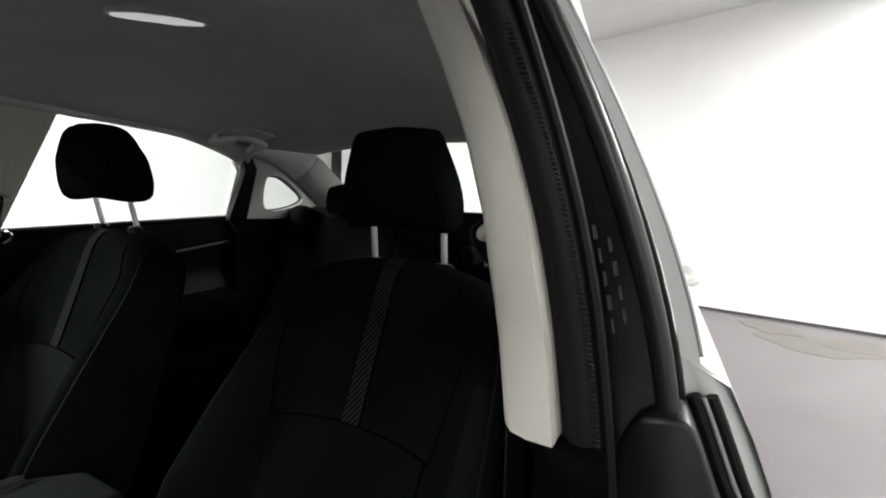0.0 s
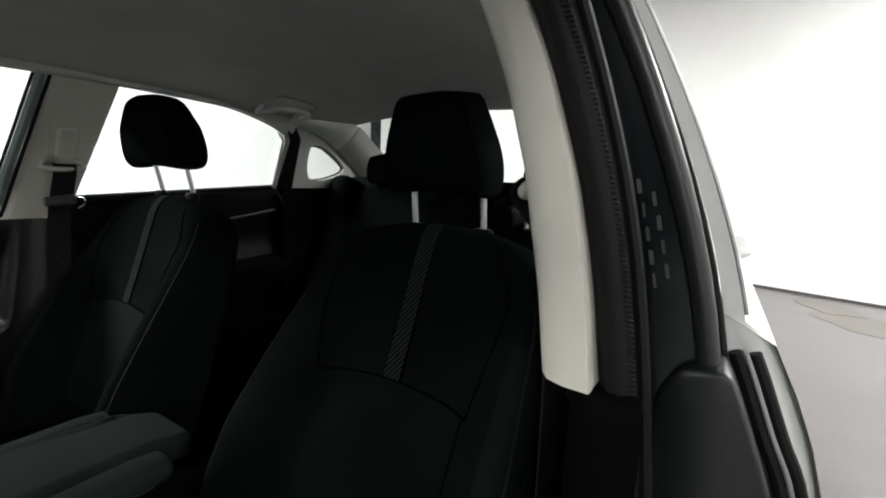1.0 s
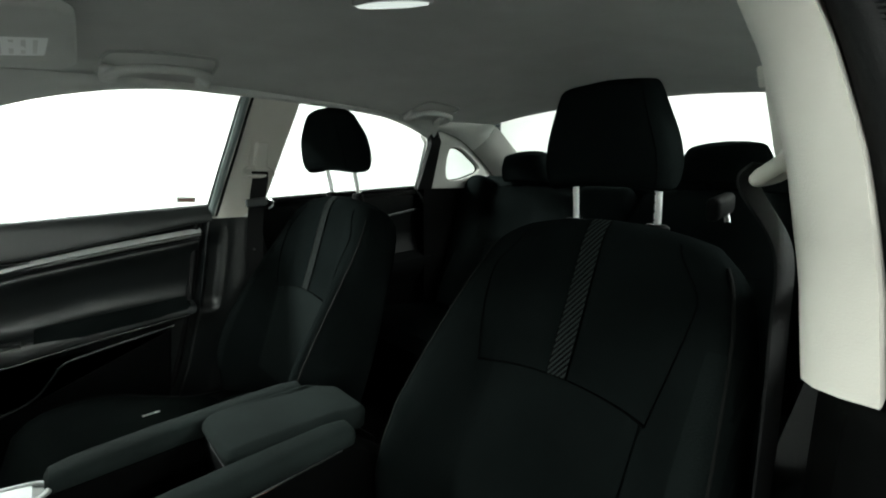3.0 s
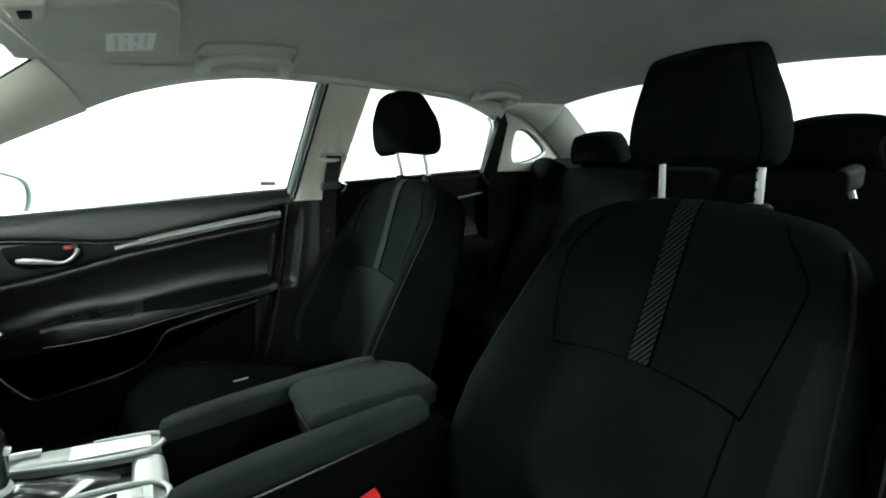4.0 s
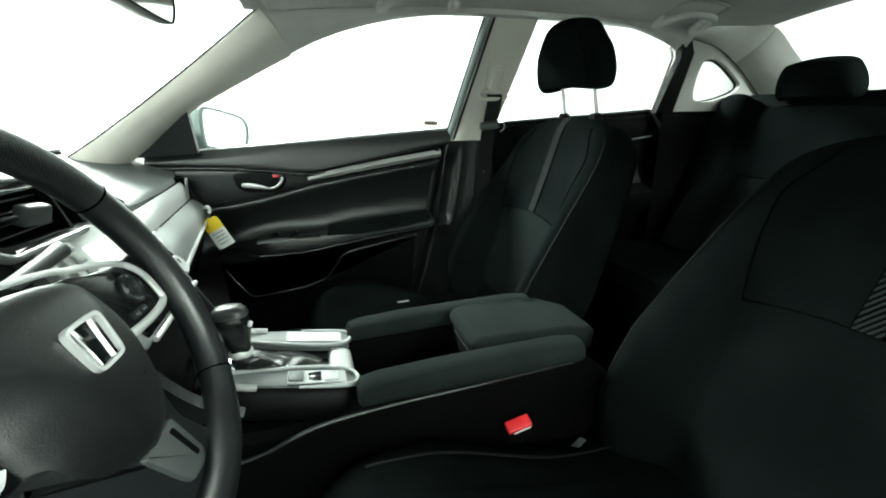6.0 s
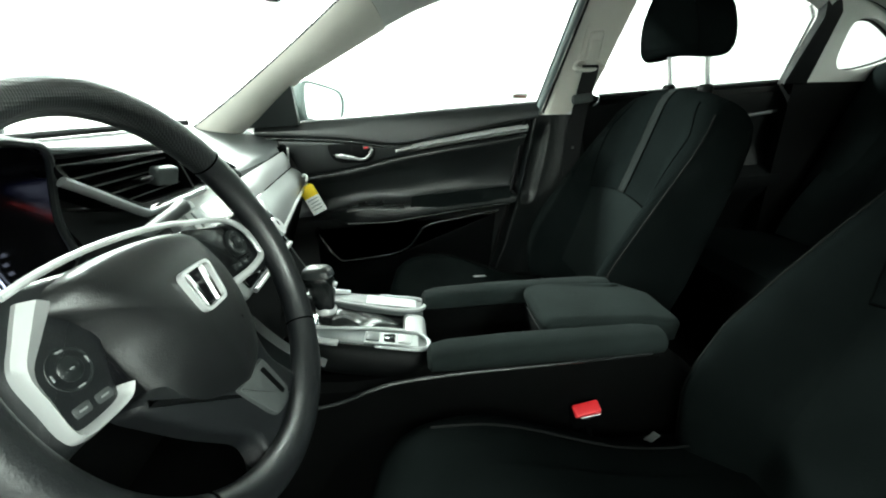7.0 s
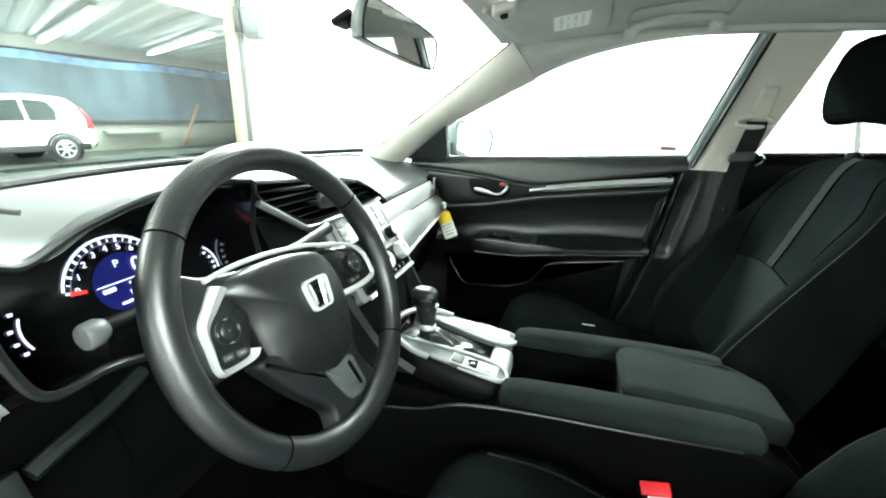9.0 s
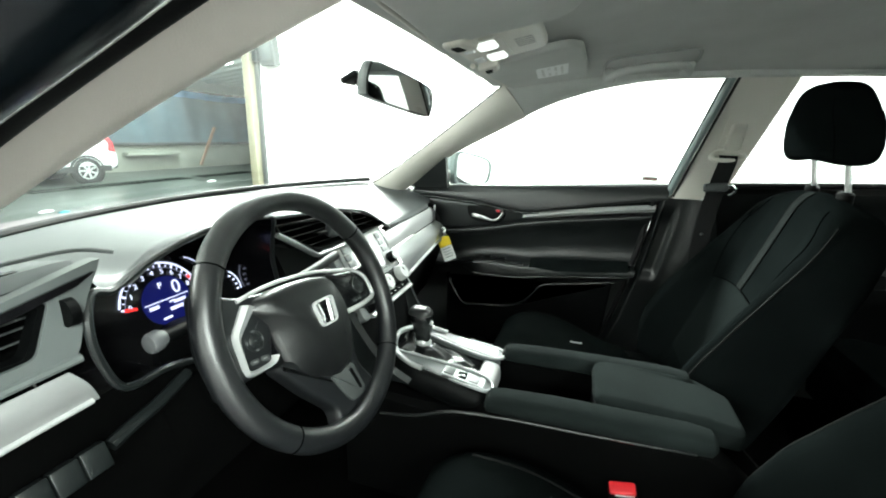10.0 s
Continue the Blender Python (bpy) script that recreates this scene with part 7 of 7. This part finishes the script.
part("white_part", plate(rounded([(-0.026, -0.026), (0.026, -0.026), (0.026, -0.088), (-0.026, -0.088)], 0.003), lambda a, b, c: TM @ Vector((a, c + 0.0001, b)), 0.0008), PAPER, tg, "white band", False)
for k in range(4):
    part("print_bar", rbox((0.036 - 0.006 * (k % 2), 0.0003, 0.003), TM @ Matrix.Translation((0, -0.0004, -0.036 - 0.012 * k)), 0), FRAMEG, tg, "", False)
part("tie", tube(curve([(0.590, 0.792, 0.772), (0.598, 0.790, 0.782), (0.606, 0.797, 0.788), (0.612, 0.805, 0.783)], 5), 0.0045, 8), PAPER, tg, "white paper loop")

# sticker on the passenger window, key label on the seat side
stk = thing("window_sticker", (0.70, 0.12, 0.99), "small faded brown and white sticker low on the side window", "sticker")
part("sheet", plate([(0.098, 0.988), (0.098, 1.004), (0.146, 1.006), (0.146, 0.990)], on_side(1, 0.027), 0.0006), PAPER, stk, "", False)
part("print_bar", plate([(0.102, 0.992), (0.102, 0.999), (0.142, 1.001), (0.142, 0.994)], on_side(1, 0.0262), 0.0004), material("brown_print", (0.30, 0.16, 0.12), 0.7), stk, "", False)
sl2 = thing("airbag_tag", (0.39, 0.30, 0.53), "small pale woven tag on the seat cushion seam", "tag")
part("cloth_tag", rbox((0.006, 0.036, 0.002), pose(0.395, 0.30, 0.522, 6, 0, 14), 0.0005), PAPER, sl2)

# ---- the hall ahead ----
HALLZ = -0.34
WALLB = material("pale_block_wall", (0.26, 0.265, 0.225), 0.8, bump=0.3, bump_scale=30, vary=0.15, vary_scale=1.2)
TARP = material("blue_grey_tarp", (0.060, 0.092, 0.118), 0.6, bump=0.4, bump_scale=12, vary=0.35, vary_scale=1.1)
TARPB = material("blue_tarp_edge", (0.16, 0.28, 0.48), 0.5, bump=0.3, bump_scale=20, vary=0.4, vary_scale=2.5)
CEIL = material("pale_metal_ceiling", (0.55, 0.56, 0.53), 0.5, metal=0.2, vary=0.06, vary_scale=0.8)
CARW = material("white_car_paint", (0.75, 0.76, 0.77), 0.3, coat=1.0, vary=0.02)
DARKGLASS = material("dark_car_glass", (0.03, 0.04, 0.04), 0.08, vary=0.1)
TAIL = material("tail_lamp_red", (0.55, 0.03, 0.04), 0.25, vary=0.05)
TYRE = material("tyre_rubber", (0.02, 0.02, 0.02), 0.7, bump=0.3, bump_scale=80)
HALL = Matrix.Translation((6.5, 14.5, 0)) @ Matrix.Rotation(radians(-7), 4, "Z")
solo("floor_hall", rbox((44, 16, 0.1), Matrix.Translation((6, 14.45, HALLZ - 0.05)), 0), material("wet_hall_floor", (0.058, 0.064, 0.058), 0.34, bump=0.15, bump_scale=14, vary=0.4, vary_scale=0.8, spec=0.3, rough_vary=0.15), "wet dark concrete hall floor", "floor", "structure")
solo("wall_hall_low", rbox((36, 0.2, 0.90), HALL @ Matrix.Translation((0, 0.1, HALLZ + 0.45)), 0.01), WALLB, "pale block wall behind the parked car", "wall", "structure")
solo("wall_hall_high", rbox((36, 0.2, 0.5), HALL @ Matrix.Translation((0, 0.1, 2.62)), 0.01), CEIL, "pale strip of wall under the hall ceiling", "wall", "structure")


def tarp(a, b):
    x = -18 + 36 * a
    z = 0.52 + 1.72 * b
    return HALL @ Vector((x, -0.06 + 0.05 * math.sin(3.1 * x) * math.sin(2.2 * b + 0.7 * x) + 0.03 * math.sin(7.3 * x + 2 * b), z + 0.03 * math.sin(1.7 * x) * b))


tp = thing("tarpaulin", HALL @ Vector((0, -0.06, 0.52)), "sagging blue-grey tarpaulin along the hall wall", "tarpaulin")
part("sheet", sheet(220, 12, tarp), TARP, tp)
part("top_hem", sheet(220, 3, lambda a, b: tarp(a, 0.90 + 0.12 * b) + Vector((0, -0.02, 0))), TARPB, tp, "brighter blue upper hem")
part("lower_rail", rbox((36, 0.08, 0.10), HALL @ Matrix.Translation((0, -0.08, 0.51)), 0.01), TYRE, tp, "dark rail along the lower edge")
post = solo("leaning_board", rbox((0.10, 0.05, 1.5), HALL @ Matrix.Translation((5.2, -0.5, 0.45)) @ Matrix.Rotation(radians(28), 4, "Y"), 0.008), material("brown_wood", (0.22, 0.13, 0.09), 0.7, bump=0.2, bump_scale=60), "brown wooden board leaning on the wall", "board")
solo("wall_bench", rbox((1.7, 0.3, 0.10), HALL @ Matrix.Translation((3.4, -0.20, 0.22)), 0.02), WALLB, "pale ledge on the block wall", "ledge")


def ribbed(a, b):
    u = -14 + 30 * a
    k = (u * 2.3) % 1.0
    z = 0.05 * (smooth01(0.15, 0.3, k) - smooth01(0.65, 0.8, k))
    return Vector((u + 0.509 * 10.5 * b, 6.66 + 10.5 * b, 2.66 + z))


solo("ceiling_hall", sheet(1000, 1, ribbed), CEIL, "pale ribbed metal hall ceiling", "ceiling", "structure", "", False)


def tube_lamp(a, b):
    A, B = Vector(a), Vector(b)
    d = (B - A).normalized()
    l = thing("tube_lamp", A.lerp(B, 0.5), "long white fluorescent tube lamp under the hall ceiling", "tube lamp", "tube lamps")
    side = d.cross(Vector((0, 0, 1))).normalized()
    part("housing", loft([[P + side * w + Vector((0, 0, h)) for w, h in ((-0.09, 0.09), (-0.05, 0.03), (0.05, 0.03), (0.09, 0.09))] for P in (A, B)]), CEIL, l)
    for q in (-0.045, 0.045):
        part("tube", tube([A + side * q, B + side * q], 0.026, 10), TUBE, l, "glowing tube")
    return l


tube_lamp((7.7, 13.8, 2.50), (5.1, 8.2, 2.50))
tube_lamp((10.0, 12.9, 2.50), (7.2, 7.9, 2.50))
tube_lamp((4.6, 14.2, 2.50), (2.2, 9.2, 2.50))

# lumps of ice and a blue rag on the wet floor
ICE = material("dirty_ice", (0.70, 0.73, 0.74), 0.4, bump=0.3, bump_scale=40)


def floor_lump(x, y, r, seed, mat, name, label, category):
    rnd = random.Random(seed)
    ph = [rnd.uniform(0, 6.3) for _ in range(6)]
    rings = []
    for k in range(7):
        t = k / 6
        rr = r * math.sqrt(max(0.002, 1 - t * t))
        rings.append([Vector((x + rr * (1 + 0.25 * math.sin(3 * a + ph[0]) + 0.15 * math.sin(5 * a + ph[1])) * math.cos(a) * 1.5, y + rr * (1 + 0.2 * math.sin(2 * a + ph[2])) * math.sin(a), HALLZ + 0.45 * r * t * (1 + 0.2 * math.sin(a + ph[3])))) for a in [2 * math.pi * i / 18 for i in range(18)]])
    return solo(name, loft(rings), mat, label, category)


for x, y, r, seed in ((8.50, 10.10, 0.085, 2), (3.82, 8.85, 0.06, 5), (4.38, 8.42, 0.05, 9), (5.40, 8.35, 0.05, 14)):
    floor_lump(x, y, r, seed, ICE, "ice_lump", "dirty white lump of ice on the wet hall floor", "ice")
floor_lump(3.90, 8.55, 0.055, 21, material("teal_cloth", (0.03, 0.20, 0.24), 0.8), "floor_rag", "crumpled teal rag on the wet hall floor", "rag")

# drain grate in the floor
dr = thing("drain_grate", (6.5, 11.9, HALLZ), "dark slotted drain grate in the wet floor", "drain", "", "structure")
DA, DB = Vector((4.9, 11.45, HALLZ + 0.004)), Vector((11.3, 11.25, HALLZ + 0.004))
dd = (DB - DA).normalized()
ang = math.atan2(dd.y, dd.x)
for k in range(38):
    P = DA.lerp(DB, (k + 0.5) / 38)
    if 22 < k < 25:
        continue
    part("grate_bar", rbox((0.080, 0.58, 0.010), Matrix.Translation(P) @ Matrix.Rotation(ang, 4, "Z"), 0.002, 1), SHADED_BLACK, dr)

# post and fittings beside the opening
solo("opening_post", rbox((0.18, 0.16, 2.95), pose(6.13, 6.45, 1.475), 0.01), material("cream_post", (0.15, 0.143, 0.10), 0.6, bump=0.1, bump_scale=20), "cream painted post of the bay opening", "post", "structure")
solo("opening_edge", rbox((0.05, 0.10, 2.95), pose(6.21, 6.33, 1.475), 0.005), SWITCH, "grey steel edge of the bay opening", "post", "structure")
fl = thing("flood_lamp", (6.14, 6.0, 2.2), "grey wall flood lamp beside the opening", "wall lamp")
part("body", rbox((0.18, 0.34, 0.50), pose(6.13, 5.98, 2.48, 0, -8), 0.03, 3), SWITCH, fl)
part("bracket", rbox((0.22, 0.12, 0.42), pose(6.15, 6.24, 2.52), 0.02, 2), SOFT, fl)
part("lens", rbox((0.012, 0.22, 0.34), pose(6.035, 5.98, 2.49, 0, -8), 0.004), TRAY, fl)
hk = thing("wall_hook", (6.2, 5.93, 0.12), "small grey ring hook on the white wall", "hook")
part("ring", tube([(6.19, 5.93 + 0.06 * math.cos(t), 0.20 + 0.06 * math.sin(t)) for t in [2 * math.pi * i / 20 for i in range(20)]], 0.012, 6, True), SILVERGREY, hk)
part("stem", tube([(6.19, 5.93, 0.14), (6.24, 5.93, 0.06)], 0.012, 6), SILVERGREY, hk)


def parked_suv(m):
    """Compact white estate, x forwards, y to its left side, wheels on z = 0."""
    c = thing("parked_car", m.translation, "white compact sport utility car parked in the hall", "car")
    low = rounded([(-0.78, 0.42), (-0.80, 0.75), (-0.70, 1.02), (1.9, 0.98), (2.9, 0.92), (3.5, 0.80), (3.62, 0.45), (3.4, 0.30), (-0.55, 0.32)], 0.10)

    def at(y, side):
        return lambda a, b, cc: m @ Vector((a, y + side * cc, b))

    def lerp_y(b):
        return 0.90 - 0.05 * smooth01(0.7, 1.0, b) - 0.04 * smooth01(0.5, 0.3, b)

    dense = resample(low, 90, (-0.78, 0.42))
    rings = []
    for yy, k in ((-1, 0.97), (-0.97, 1.0), (0.97, 1.0), (1, 0.97)):
        rings.append([m @ Vector(((a - 1.4) * k + 1.4, yy * lerp_y(b), (b - 0.65) * k + 0.65)) for a, b in dense])
    part("body", loft(rings), CARW, c)
    cab = resample(rounded([(-0.72, 0.98), (-0.52, 1.45), (-0.30, 1.62), (0.6, 1.68), (1.35, 1.60), (2.25, 0.98)], 0.12), 80, (-0.72, 0.98))
    rings = []
    for yy, k in ((-1, 0.95), (-0.97, 1.0), (0.97, 1.0), (1, 0.95)):
        rings.append([m @ Vector(((a - 0.6) * k + 0.6, yy * (0.86 - 0.20 * smooth01(0.95, 1.65, b)), (b - 1.0) * k + 1.0)) for a, b in cab])
    part("cabin", loft(rings), CARW, c)
    for s in (-1, 1):
        for loop in ([(-0.45, 1.06), (-0.42, 1.30), (-0.10, 1.22), (-0.02, 1.06)], [(0.06, 1.05), (0.0, 1.30), (0.12, 1.52), (0.62, 1.56), (0.62, 1.05)], [(0.70, 1.05), (0.70, 1.56), (1.20, 1.50), (1.85, 1.05)]):
            part("side_window", plate(rounded(loop, 0.05), lambda a, b, cc, s=s: m @ Vector((a, s * (0.868 - 0.20 * smooth01(0.95, 1.65, b) + cc), b)), 0.006), DARKGLASS, c, "dark side window", False)
        part("tail_lamp", plate(rounded([(-0.77, 0.80), (-0.74, 1.10), (-0.58, 1.42), (-0.52, 1.38), (-0.62, 1.05), (-0.60, 0.85)], 0.03), lambda a, b, cc, s=s: m @ Vector((a, s * (0.845 - 0.17 * smooth01(0.95, 1.65, b) + cc), b)), 0.03, 0.008), TAIL, c, "red tail lamp")
        part("lower_cladding", rbox((4.0, 0.04, 0.16), m @ Matrix.Translation((1.4, s * 0.885, 0.38)), 0.02), TYRE, c, "black lower cladding")
        for hx in (0.75, 1.55):
            part("door_handle", rbox((0.18, 0.03, 0.035), m @ Matrix.Translation((hx - 0.45, s * 0.89, 0.93)), 0.012), CARW, c)
        for wx in (0.0, 2.62):
            ring = lambda r, d, n=36: [m @ Vector((wx + r * math.cos(t), s * (0.80 + d), 0.34 + r * math.sin(t))) for t in [2 * math.pi * i / n for i in range(n)]]
            part("wheel_arch", loft([ring(0.01, 0.045), ring(0.41, 0.045), ring(0.41, 0.104), ring(0.37, 0.106)], False), TYRE, c)
            w = part("wheel", loft([ring(0.23, 0.10), ring(0.30, 0.118), ring(0.335, 0.10), ring(0.335, -0.10), ring(0.25, -0.10)], False), TYRE, c, "black tyre on a silver rim")
            part("rim", loft([ring(0.235, 0.105), ring(0.215, 0.112), ring(0.20, 0.06)], False), SATIN, w)
            part("hub", loft([ring(0.06, 0.06), ring(0.05, 0.11)]), SATIN, w)
            for k in range(7):
                t = 2 * math.pi * k / 7
                part("rim_spoke", rbox((0.17, 0.03, 0.055), m @ Matrix.Translation((wx + 0.125 * math.cos(t), s * 0.895, 0.34 + 0.125 * math.sin(t))) @ Matrix.Rotation(-t, 4, "Y"), 0.01, 1), SATIN, w)
    part("rear_bumper", rbox((0.25, 1.66, 0.18), m @ Matrix.Translation((-0.70, 0, 0.45)), 0.05, 3), TYRE, c)
    return c


parked_suv(Matrix.Translation((6.75, 12.95, HALLZ)) @ Matrix.Rotation(radians(180 - 5), 4, "Z") @ Matrix.Scale(0.92, 4))
